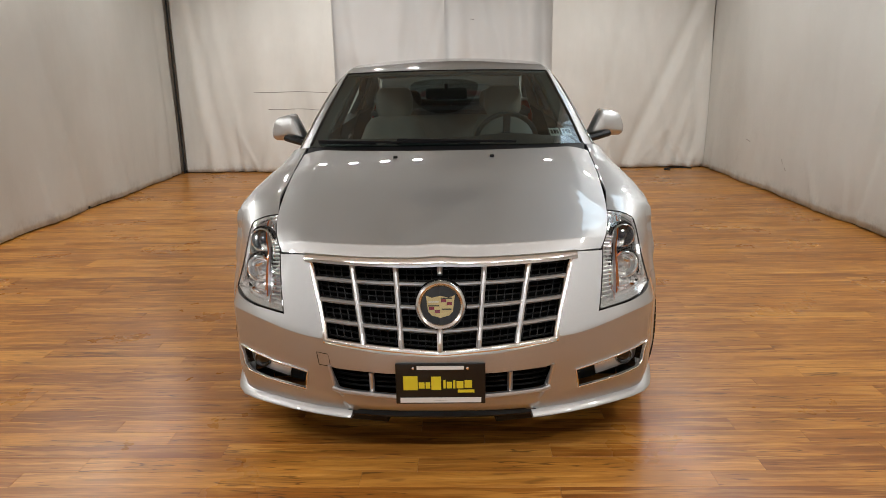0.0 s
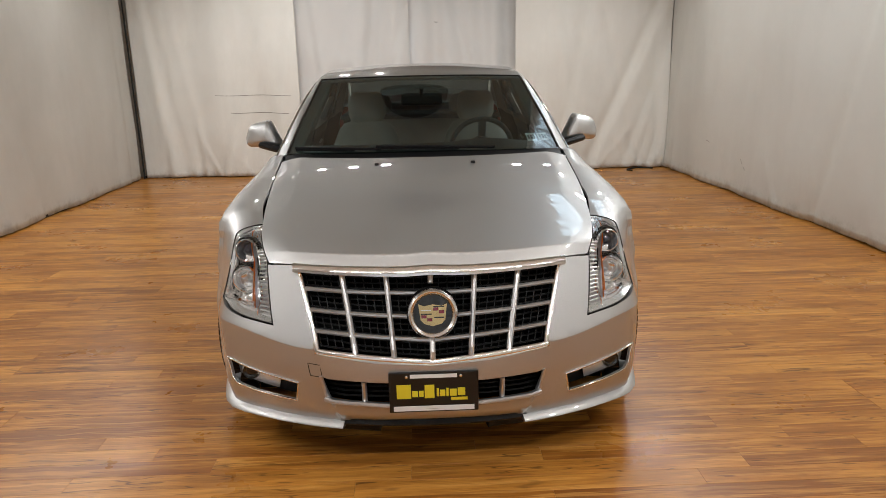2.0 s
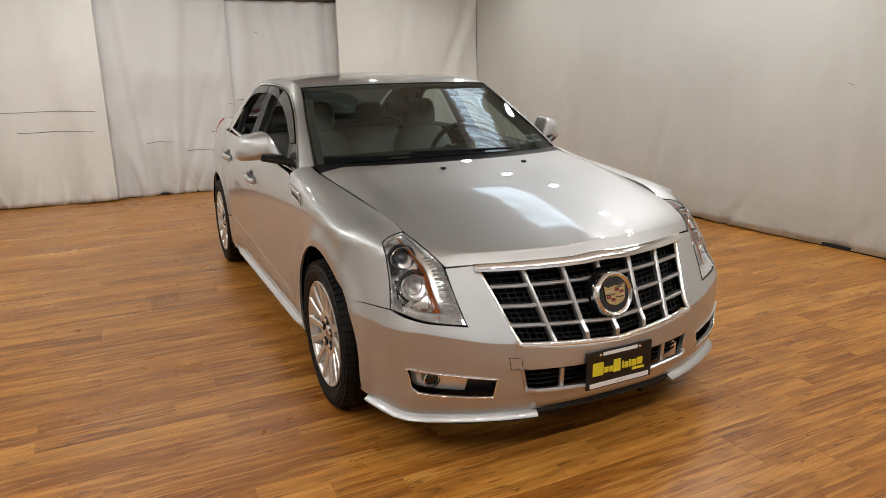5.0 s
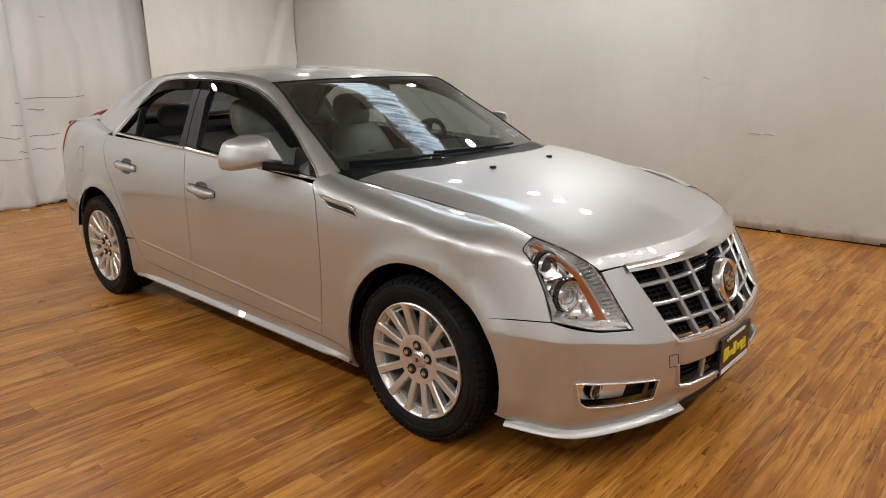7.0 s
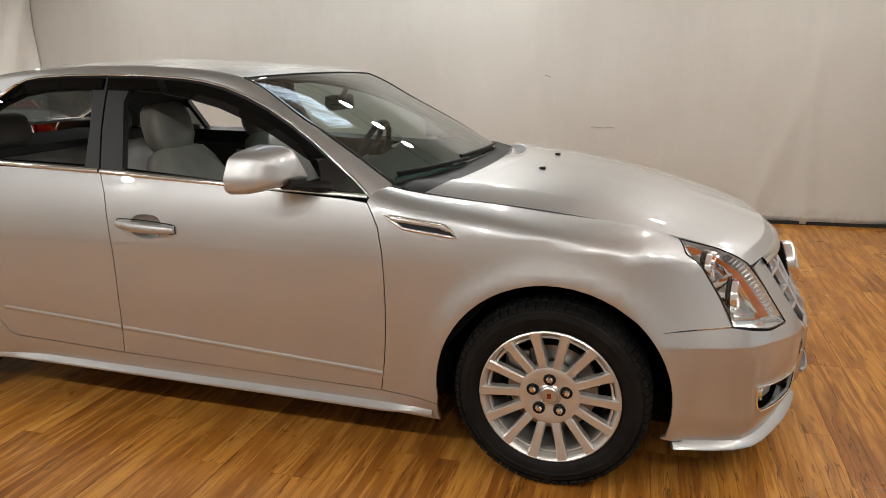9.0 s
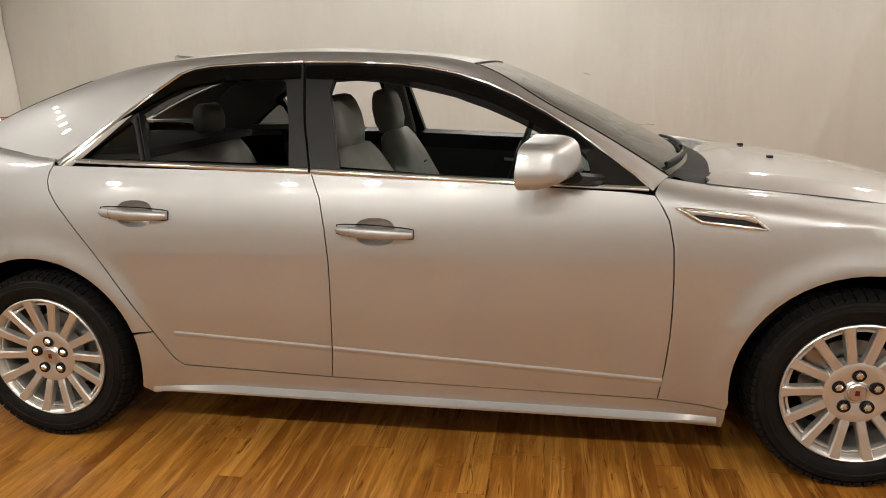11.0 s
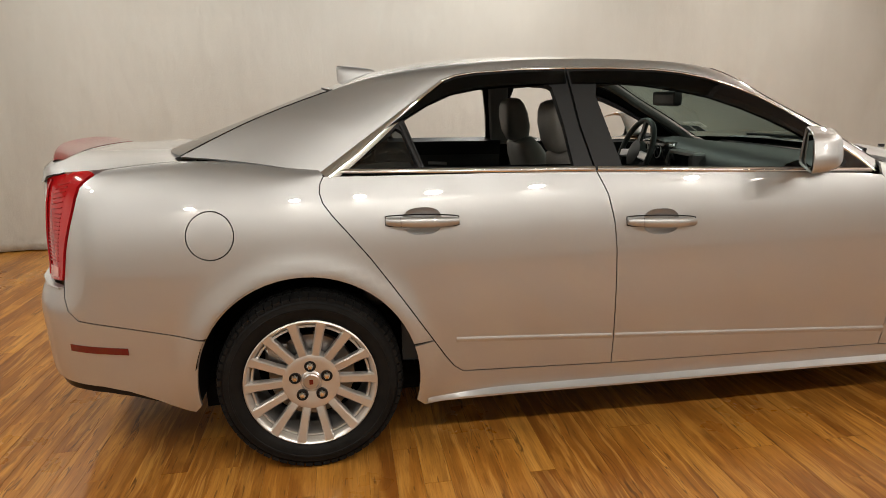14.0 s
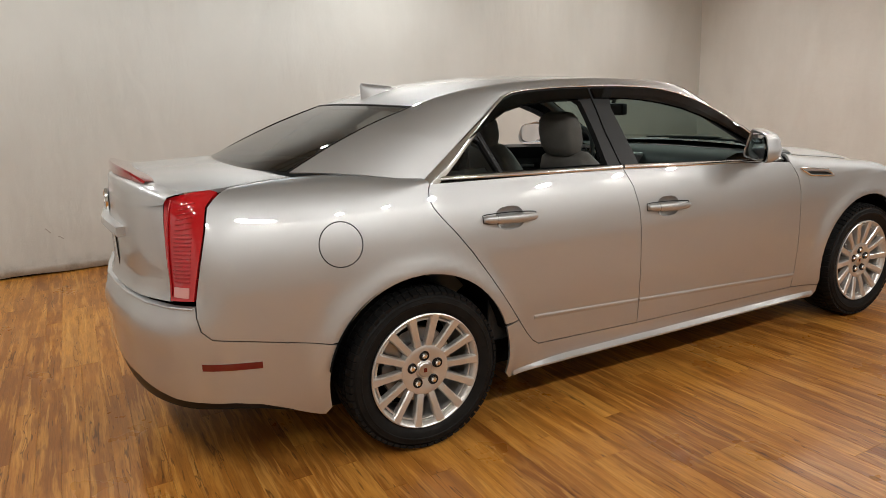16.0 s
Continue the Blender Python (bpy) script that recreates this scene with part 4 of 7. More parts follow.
# ---------------------------------------------------------------- wheels
def build_wheel(sd, y):
    hub = Vector((sd * 0.794, y, 0.333))
    place = Matrix.Translation(hub) @ (Matrix.Rotation(math.pi, 4, "Z") if sd < 0 else Matrix.Identity(4))
    # profile: x outwards
    tyre = [(-0.10, 0.235), (-0.112, 0.26), (-0.118, 0.295), (-0.108, 0.318), (-0.085, 0.328), (0.0, 0.331), (0.085, 0.328), (0.106, 0.318), (0.1135, 0.306), (0.117, 0.3035), (0.1165, 0.300), (0.119, 0.294), (0.1195, 0.287), (0.122, 0.285), (0.1215, 0.281), (0.1195, 0.279), (0.117, 0.262), (0.105, 0.240), (0.095, 0.233)]
    wheel = part("wheel", lathe([(0.098, 0.236), (0.112, 0.2385), (0.115, 0.234), (0.110, 0.226), (0.095, 0.219), (0.05, 0.213), (-0.08, 0.205), (-0.10, 0.232)], 64), ALLOY, car, "silver multi-spoke alloy wheel", smooth=True)
    part("tyre", lathe(tyre, 72), RUBBER, wheel, "black all-season tyre with moulded sidewall", smooth=True)
    # tread blocks along the shoulder
    bm = bmesh.new()
    for i in range(64):
        a = 2 * math.pi * i / 64
        m = Matrix.Rotation(a, 4, "X")
        for x0, x1, sh in ((0.078, 0.113, 0.0), (0.03, 0.068, 0.04), (-0.02, 0.02, 0.0)):
            vs = bmesh.ops.create_cube(bm, size=1.0)["verts"]
            for v in vs:
                c = Vector(((x0 + x1) / 2 + v.co.x * (x1 - x0), (v.co.y * 0.025) + sh * 0.2, 0.328 + v.co.z * 0.012 - (0.010 if x1 > 0.1 and v.co.x > 0 else 0.0)))
                v.co = m @ c
    part("tread", bm, RUBBER, wheel)
    hubm = part("hub_face", lathe([(0.084, 0.0), (0.092, 0.02), (0.093, 0.034), (0.088, 0.040), (0.090, 0.05), (0.095, 0.075), (0.098, 0.094), (0.094, 0.103), (0.06, 0.106), (0.03, 0.10)], 56), ALLOY, wheel, smooth=True)
    part("hub_cap", lathe([(0.098, 0.0), (0.097, 0.026), (0.093, 0.031)], 36), SATIN, wheel, "round centre cap", smooth=True)
    bm = bmesh.new()
    box(bm, (0.097, -0.007, -0.009), (0.0987, 0.007, 0.009))
    part("cap_crest", bm, DARKRED, wheel)
    part("rim_step", lathe([(0.070, 0.216), (0.088, 0.2145), (0.090, 0.207), (0.082, 0.204), (0.066, 0.205)], 64), ALLOY, wheel, smooth=True, sharp=40)
    spoke_me = None
    for i in range(14):
        if spoke_me is None:
            bm = bmesh.new()
            rings = []
            for r, w, x in ((0.088, 0.0165, 0.088), (0.104, 0.0160, 0.096), (0.15, 0.0155, 0.103), (0.20, 0.0165, 0.109), (0.222, 0.0195, 0.113), (0.234, 0.0225, 0.1140)):
                rings.append([bm.verts.new(p) for p in ((x - 0.03, -w * 1.05, r), (x - 0.006, -w, r), (x, -w * 0.72, r), (x, w * 0.72, r), (x - 0.006, w, r), (x - 0.03, w * 1.05, r))])
            for a, b in zip(rings, rings[1:]):
                for j in range(5):
                    bm.faces.new((a[j], a[j + 1], b[j + 1], b[j]))
            ob = part("spoke", bm, ALLOY, wheel, smooth=True, sharp=25)
            spoke_me = ob.data
        else:
            ob = new("spoke", spoke_me)
            ob.parent = wheel
        ob.matrix_basis = Matrix.Rotation(2 * math.pi * (i + 0.5) / 14, 4, "X")
    nut_me = None
    for i in range(5):
        if nut_me is None:
            ob = part("lug_nut", lathe([(0.075, 0.0135), (0.101, 0.0125), (0.106, 0.008), (0.107, 0.0)], 6), CHROME, wheel, smooth=False)
            nut_me = ob.data
            # black ring on the hub face, drawn as the shade in the nut's recess
            sk = part("lug_seat", lathe([(0.090, 0.022), (0.0975, 0.0205), (0.0968, 0.0195), (0.0955, 0.012)], 20), BLACK, wheel)
            recess_me = sk.data
        else:
            ob = new("lug_nut", nut_me)
            sk = new("lug_seat", recess_me)
            ob.parent = sk.parent = wheel
        a = 2 * math.pi * i / 5
        ob.matrix_basis = sk.matrix_basis = Matrix.Translation((0, -0.060 * math.sin(a), 0.060 * math.cos(a)))
    part("brake_disc", lathe([(0.0, 0.0), (0.02, 0.06), (0.022, 0.155), (0.0, 0.158)], 48), DISC, wheel, smooth=True)
    bm = bmesh.new()
    box(bm, (-0.03, -0.16, 0.03), (0.055, -0.075, 0.14), 0.012)
    part("brake_caliper", bm, DISC, wheel)
    part("drum_back", lathe([(-0.09, 0.0), (-0.09, 0.21)], 40), VOID, wheel)
    wheel.matrix_basis = place
    return wheel


for sd in (-1, 1):
    for y in (-1.44, 1.44):
        build_wheel(sd, y)
    # wheel-arch liners
    for y in (-1.44, 1.44):
        bm = lathe([(0.0, 0.40), (0.30, 0.400), (0.352 if y < 0 else 0.385, 0.400)], 40, arc=(radians(-8), radians(188)) if y < 0 else (radians(12), radians(168)))
        ob = part("arch_liner", bm, VOID, car)
        if y > 0:
            low = lathe([(0.0, 0.398), (0.33, 0.398)], 12, arc=(radians(-8), radians(14)) if sd > 0 else (radians(166), radians(188)))
            lob = part("arch_liner", low, VOID, car)
            lob.matrix_basis = Matrix.Translation((sd * 0.52, y, 0.335)) @ (Matrix.Rotation(math.pi, 4, "Z") if sd < 0 else Matrix.Identity(4))
        ob.matrix_basis = Matrix.Translation((sd * 0.52 if sd > 0 else -0.52, y, 0.335)) @ (Matrix.Rotation(math.pi, 4, "Z") if sd < 0 else Matrix.Identity(4))
bm = bmesh.new()
box(bm, (-0.70, -1.95, 0.19), (0.70, 1.85, 0.30))
box(bm, (-0.62, 1.86, 0.31), (0.62, 2.30, 0.52))
for sd in (-1, 1):
    for y in (-1.44, 1.44):
        box(bm, (sd * 0.55 - 0.02, y - 0.44, 0.17), (sd * 0.55 + 0.02, y + 0.44, 0.72))
part("underbody", bm, VOID, car, "dark underbody")


# ---------------------------------------------------------------- front end
def coons(left, right, upper, lower):
    """A patch between four sampled edges; left and right run downwards, upper and lower from left to right."""
    def along(pts, q):
        d = [0.0]
        for a, b in zip(pts, pts[1:]):
            d.append(d[-1] + (b - a).length)
        return Vector([float(np.interp(q * d[-1], d, [p[i] for p in pts])) for i in range(3)])

    c = (upper[0], upper[-1], lower[0], lower[-1])

    def at(u, v):
        a = along(left, v) * (1 - u) + along(right, v) * u
        b = along(upper, u) * (1 - v) + along(lower, u) * v
        d = (c[0] * (1 - u) + c[1] * u) * (1 - v) + (c[2] * (1 - u) + c[3] * u) * v
        return a + b - d

    return at


def patch_mesh(at, n=18, m=18):
    bm = bmesh.new()
    g = [[bm.verts.new(at(i / n, j / m)) for i in range(n + 1)] for j in range(m + 1)]
    for j in range(m):
        for i in range(n):
            bm.faces.new((g[j][i], g[j][i + 1], g[j + 1][i + 1], g[j + 1][i]))
    return bm


def disc_at(place, facing, profile, steps=32):
    bm = lathe(profile, steps)
    q = Vector((1, 0, 0)).rotation_difference(Vector(facing)).to_matrix().to_4x4()
    bm.transform(Matrix.Translation(place) @ q)
    return bm


def build_headlight():
    outer = [wrap(SY(y, z), z) for y, z in ((-1.866, 0.832), (-1.90, 0.78), (-1.95, 0.70), (-1.985, 0.64), (-2.0, 0.602))]
    lower = [outer[-1]] + [wrap(SX(x, z), z) for x, z in ((0.745, 0.584), (0.70, 0.571), (0.63, 0.562), (0.577, 0.557))]
    inner = [Vector((-p.x, p.y, p.z)) for p in (hood(t, 1.0) for t in (2.93, 3.15, 3.4, 3.65, 3.88))]
    inner += [wrap(SX(0.598, 0.69), 0.69), wrap(SX(0.589, 0.625), 0.625), lower[-1]]
    upper = [wrap(S(-1.868), h) for h in np.linspace(0.832, over(-1.868), 8)]
    upper[0], inner[0] = outer[0], upper[-1]
    at = coons(outer, inner, upper, lower)
    back = Vector((0.33, 0.85, -0.05))

    def lens_at(u, v):
        return at(u, v) + Vector((-0.45, -0.85, 0.1)) * (0.010 * 16 * u * (1 - u) * v * (1 - v))

    def bowl(u, v):
        k = min(u, 1 - u, v, 1 - v)
        return at(u, v) + back * (0.070 * smooth(0, 0.12, k)) + back * 0.004

    lens = part("headlight", patch_mesh(lens_at), LENS, car, "clear headlight with twin projectors", smooth=True)
    lens.visible_shadow = False
    part("housing", patch_mesh(bowl, 24, 24), plain("lamp_bezel", (0.90, 0.90, 0.90), 0.18, 0.82).mat, lens, "bright chromed lamp bowl", smooth=True)
    edge = [at(u, 0) for u in np.linspace(0, 1, 9)] + [at(1, v) for v in np.linspace(0, 1, 13)[1:]] + [at(u, 1) for u in np.linspace(1, 0, 9)[1:]] + [at(0, v) for v in np.linspace(1, 0, 13)[1:-1]]
    part("gasket", sweep(edge, slab_section(0.0045, 0.005), closed=True, up=Vector((-0.4, -0.9, 0.2))), GLOSSBLACK, lens)
    face = Vector((-0.22, -0.96, 0.05)).normalized()
    for (u, v), r, dark in (((0.44, 0.37), 0.039, True), ((0.46, 0.70), 0.045, False)):
        c = at(u, v) + back * 0.048
        part("shroud", disc_at(c, face, [(-0.05, r * 1.16), (0.006, r * 1.20), (0.014, r * 1.12), (0.006, r * 0.98), (-0.02, r * 0.92), (-0.045, r * 0.7)]), CHROME, lens, smooth=True)
        part("shroud_gap", disc_at(c, face, [(-0.02, r * 1.20), (-0.004, r * 1.26), (-0.004, r * 1.38), (-0.02, r * 1.42)]), GLOSSBLACK, lens, smooth=True)
        part("reflector", disc_at(c, face, [(-0.03, 0.0), (-0.026, r * 0.5), (-0.012, r * 0.88), (-0.004, r * 0.94)]), CHROME, lens, smooth=True)
        if dark:
            part("projector", disc_at(c, face, [(0.010, 0.0), (0.006, r * 0.30), (-0.004, r * 0.52), (-0.020, r * 0.66)]), plain("projector_glass", (0.03, 0.035, 0.05), 0.03, Coat_Weight=1.0).mat, lens, smooth=True)
        else:
            part("bulb_shield", disc_at(c, face, [(0.008, 0.0), (0.004, r * 0.20), (-0.010, r * 0.26), (-0.03, r * 0.28)]), SATIN, lens, smooth=True)
            part("reflector_ring", disc_at(c, face, [(-0.006, r * 0.62), (-0.002, r * 0.66), (-0.006, r * 0.70)]), SATIN, lens, smooth=True)
    # stepped bright blades beside the lamps
    for u0, u1, v0, v1, d in ((0.10, 0.16, 0.30, 0.86, 0.030), (0.14, 0.58, 0.07, 0.12, 0.034), (0.16, 0.66, 0.515, 0.545, 0.036), (0.20, 0.70, 0.90, 0.935, 0.030), (0.62, 0.66, 0.18, 0.88, 0.040)):
        def blade(u, v, a=(u0, u1, v0, v1), d=d):
            return at(a[0] + (a[1] - a[0]) * u, a[2] + (a[3] - a[2]) * v) + back * (d + 0.010 * math.cos(2 * math.pi * (u if a[1] - a[0] < 0.1 else v)))
        part("bright_blade", patch_mesh(blade, 6, 6), CHROME, lens, smooth=True)
    for u0, u1, v0, v1 in ((0.06, 0.20, 0.46, 0.56), (0.10, 0.22, 0.62, 0.70), (0.60, 0.70, 0.48, 0.58)):
        part("dark_slot", patch_mesh(lambda u, v, a=(u0, u1, v0, v1): at(a[0] + (a[1] - a[0]) * u, a[2] + (a[3] - a[2]) * v) + back * 0.045, 3, 3), GLOSSBLACK, lens)
    # amber fin between the lamps and the nose edge, ribbed strip ahead of it
    fin = bmesh.new()
    rows = [[fin.verts.new(at(0.74 - 0.05 * (1 - v), v) + Vector((0.03, 1.0, -0.06)) * (0.012 + 0.055 * k) * (0.6 + 0.4 * math.sin(math.pi * v))) for k in (0, 1)] for v in np.linspace(0.10, 0.92, 14)]
    for a, b in zip(rows, rows[1:]):
        fin.faces.new((a[0], a[1], b[1], b[0]))
    bmesh.ops.solidify(fin, geom=fin.faces[:], thickness=0.003)
    back_fin = fin.copy()
    bmesh.ops.translate(back_fin, verts=back_fin.verts, vec=(0.005, 0, 0))
    part("reflector_back", back_fin, SATIN, lens)
    part("side_reflector", fin, AMBER, lens, "amber side reflector")
    ribs = bmesh.new()
    for i in range(16):
        v = 0.42 + 0.5 * i / 15
        a, b = at(0.80, v) + back * 0.02, at(0.955, v) + back * 0.014
        bar = sweep([a, b], slab_section(0.005, 0.006), up=Vector((0, -0.5, 0.8)))
        me = bpy.data.meshes.new("tmp")
        bar.to_mesh(me)
        bar.free()
        ribs.from_mesh(me)
        bpy.data.meshes.remove(me)
    part("ribbed_strip", ribs, SATIN, lens)
    mirrored(lens).visible_shadow = False


def grille_edge(z):
    return 0.407 + (0.487 - 0.407) * (z - 0.482) / (0.744 - 0.482)


def grille_at(f, g, sink=0.0):
    """f -1..1 across, g 0 top to 1 bottom."""
    z_top = 0.736
    z_bot = 0.450 + 0.034 * abs(f)
    z = z_top + (z_bot - z_top) * g
    x = f * grille_edge(z)
    p = wrap(SX(x, z), z)
    if abs(x) < 1e-6:
        p.x = 0
    p.x = math.copysign(abs(p.x), x)
    return p + Vector((0, 0.02 + sink, -0.004))


def joined(bms):
    out = bmesh.new()
    for b in bms:
        me = bpy.data.meshes.new("tmp")
        b.to_mesh(me)
        b.free()
        out.from_mesh(me)
        bpy.data.meshes.remove(me)
    return out


def build_grille():
    back = bmesh.new()
    g = [[back.verts.new(grille_at(f, q, 0.07)) for f in np.linspace(-1.03, 1.03, 21)] for q in np.linspace(-0.03, 1.05, 9)]
    for a, b in zip(g, g[1:]):
        for i in range(20):
            back.faces.new((a[i], a[i + 1], b[i + 1], b[i]))
    grille = part("grille", back, VOID, car, "satin silver eggcrate grille with black mesh")
    up = Vector((0, -0.93, 0.36))
    for f in (-0.667, -0.333, 0.333, 0.667):
        part("upright_bar", sweep([grille_at(f, q) for q in np.linspace(0, 1, 9)], slab_section(0.019, 0.030, 0.3), up=up), SATIN, grille)
    part("upright_bar", sweep([grille_at(0, q) for q in (0.0, 0.06, 0.13)], slab_section(0.019, 0.030, 0.3), up=up), SATIN, grille)
    part("upright_bar", sweep([grille_at(0, q) for q in (0.74, 0.87, 1.0)], slab_section(0.019, 0.030, 0.3), up=up), SATIN, grille)
    for q in (0.245, 0.51, 0.765):
        part("cross_bar", sweep([grille_at(f, q, 0.006) for f in np.linspace(-1, 1, 25)], slab_section(0.034, 0.015, 0.3), up=Vector((0, 0.3, 1))), SATIN, grille)
    ring = [grille_at(f, 0.0, -0.006) for f in np.linspace(-1, 1, 25)] + [grille_at(1, q, -0.006) for q in np.linspace(0, 1, 9)[1:]] + [grille_at(f, 1.0, -0.006) for f in np.linspace(1, -1, 25)[1:]] + [grille_at(-1, q, -0.006) for q in np.linspace(1, 0, 9)[1:-1]]
    part("grille_frame", sweep(ring, slab_section(0.026, 0.022, 0.35), closed=True, up=up), CHROME, grille, "chrome grille surround", smooth=True, sharp=50)
    mesh = []
    for q in np.linspace(0.03, 0.97, 15):
        mesh.append(sweep([grille_at(f, q, 0.035) for f in np.linspace(-0.99, 0.99, 19)], slab_section(0.010, 0.006), up=Vector((0, 0.3, 1))))
    for f in np.linspace(-0.97, 0.97, 31):
        mesh.append(sweep([grille_at(f, q, 0.032) for q in (0.02, 0.5, 0.98)], slab_section(0.0035, 0.006), up=up))
    part("grille_mesh", joined(mesh), BLACK, grille, "black plastic mesh behind the bars")
    # chrome lip over the grille
    lip, rows = bmesh.new(), []
    for x in np.linspace(-0.502, 0.502, 41):
        v = x / 0.598
        p = hood(3.97, v)
        k = 1 - abs(x) / 0.56
        rows.append([lip.verts.new(p + Vector(o)) for o in ((0, 0.006, 0.005), (0, -0.003, 0.003), (0, -0.018 - 0.005 * k, -0.013 - 0.004 * k), (0, -0.019 - 0.005 * k, -0.021 - 0.006 * k), (0, 0.010, -0.026 - 0.010 * k))])
    for a, b in zip(rows, rows[1:]):
        for j in range(4):
            lip.faces.new((a[j], a[j + 1], b[j + 1], b[j]))
    part("bonnet_lip", lip, CHROME, bonnet, "chrome strip along the bonnet edge", smooth=True, sharp=40)
    # round badge, plain shapes only
    c, face = Vector((0.004, -2.300, 0.615)), Vector((0, -0.97, 0.22)).normalized()
    badge = part("badge", disc_at(c, face, [(-0.03, 0.088), (-0.006, 0.088), (0.003, 0.085), (0.009, 0.078), (0.004, 0.070), (-0.002, 0.067)], 56), plain("wreath_chrome", (0.85, 0.85, 0.85), 0.2, 1.0).mat, grille, "round chrome wreath badge", smooth=True, sharp=60)
    part("badge_field", disc_at(c, face, [(0.0, 0.0), (-0.001, 0.068)], 40), GLOSSBLACK, badge)
    part("badge_collar", disc_at(c, face, [(-0.06, 0.092), (-0.04, 0.092), (-0.034, 0.085)], 48), VOID, badge)
    q = Vector((0, -1, 0)).rotation_difference(face).to_matrix().to_4x4()
    gold = plain("badge_gold", (0.72, 0.55, 0.28), 0.25, 1.0).mat
    crest = bmesh.new()
    top_row = [(-0.050, 0.036), (-0.030, 0.028), (0.0, 0.034), (0.030, 0.028), (0.050, 0.036)]
    low_row = [(0.043, -0.020), (0.030, -0.034), (0.0, -0.042), (-0.030, -0.034), (-0.043, -0.020)]
    f = crest.faces.new([crest.verts.new((x, -0.004, z)) for x, z in top_row + low_row])
    got = bmesh.ops.extrude_face_region(crest, geom=[f])["geom"]
    bmesh.ops.translate(crest, vec=(0, 0.004, 0), verts=[v for v in got if isinstance(v, bmesh.types.BMVert)])
    crest.transform(Matrix.Translation(c) @ q)
    part("badge_crest", crest, gold, badge)
    wine = plain("badge_wine", (0.16, 0.012, 0.03), 0.2, Coat_Weight=1.0).mat
    for x, z, w, h, mt in ((0.002, 0.012, 0.018, 0.011, wine), (0.022, 0.002, 0.018, 0.011, wine), (-0.040, -0.014, 0.018, 0.011, wine), (-0.020, -0.025, 0.018, 0.011, wine), (0.002, 0.024, 0.038, 0.004, GLOSSBLACK), (-0.042, -0.002, 0.038, 0.004, GLOSSBLACK), (0.004, -0.014, 0.034, 0.004, GLOSSBLACK), (-0.042, 0.012, 0.036, 0.003, CHROME)):
        b = bmesh.new()
        box(b, (x, -0.0055, z), (x + w, -0.003, z + h))
        b.transform(Matrix.Translation(c) @ q)
        part("badge_stripe", b, mt, badge)


def ring_on(loop2d, surface, lift, section, closed=True, up=None, res=0.03):
    pts2 = dense(loop2d, res)
    return sweep([surface(a, b) + Vector(lift) for a, b in pts2], section, closed=closed, up=up or Vector((-0.3, -0.95, 0.1)))


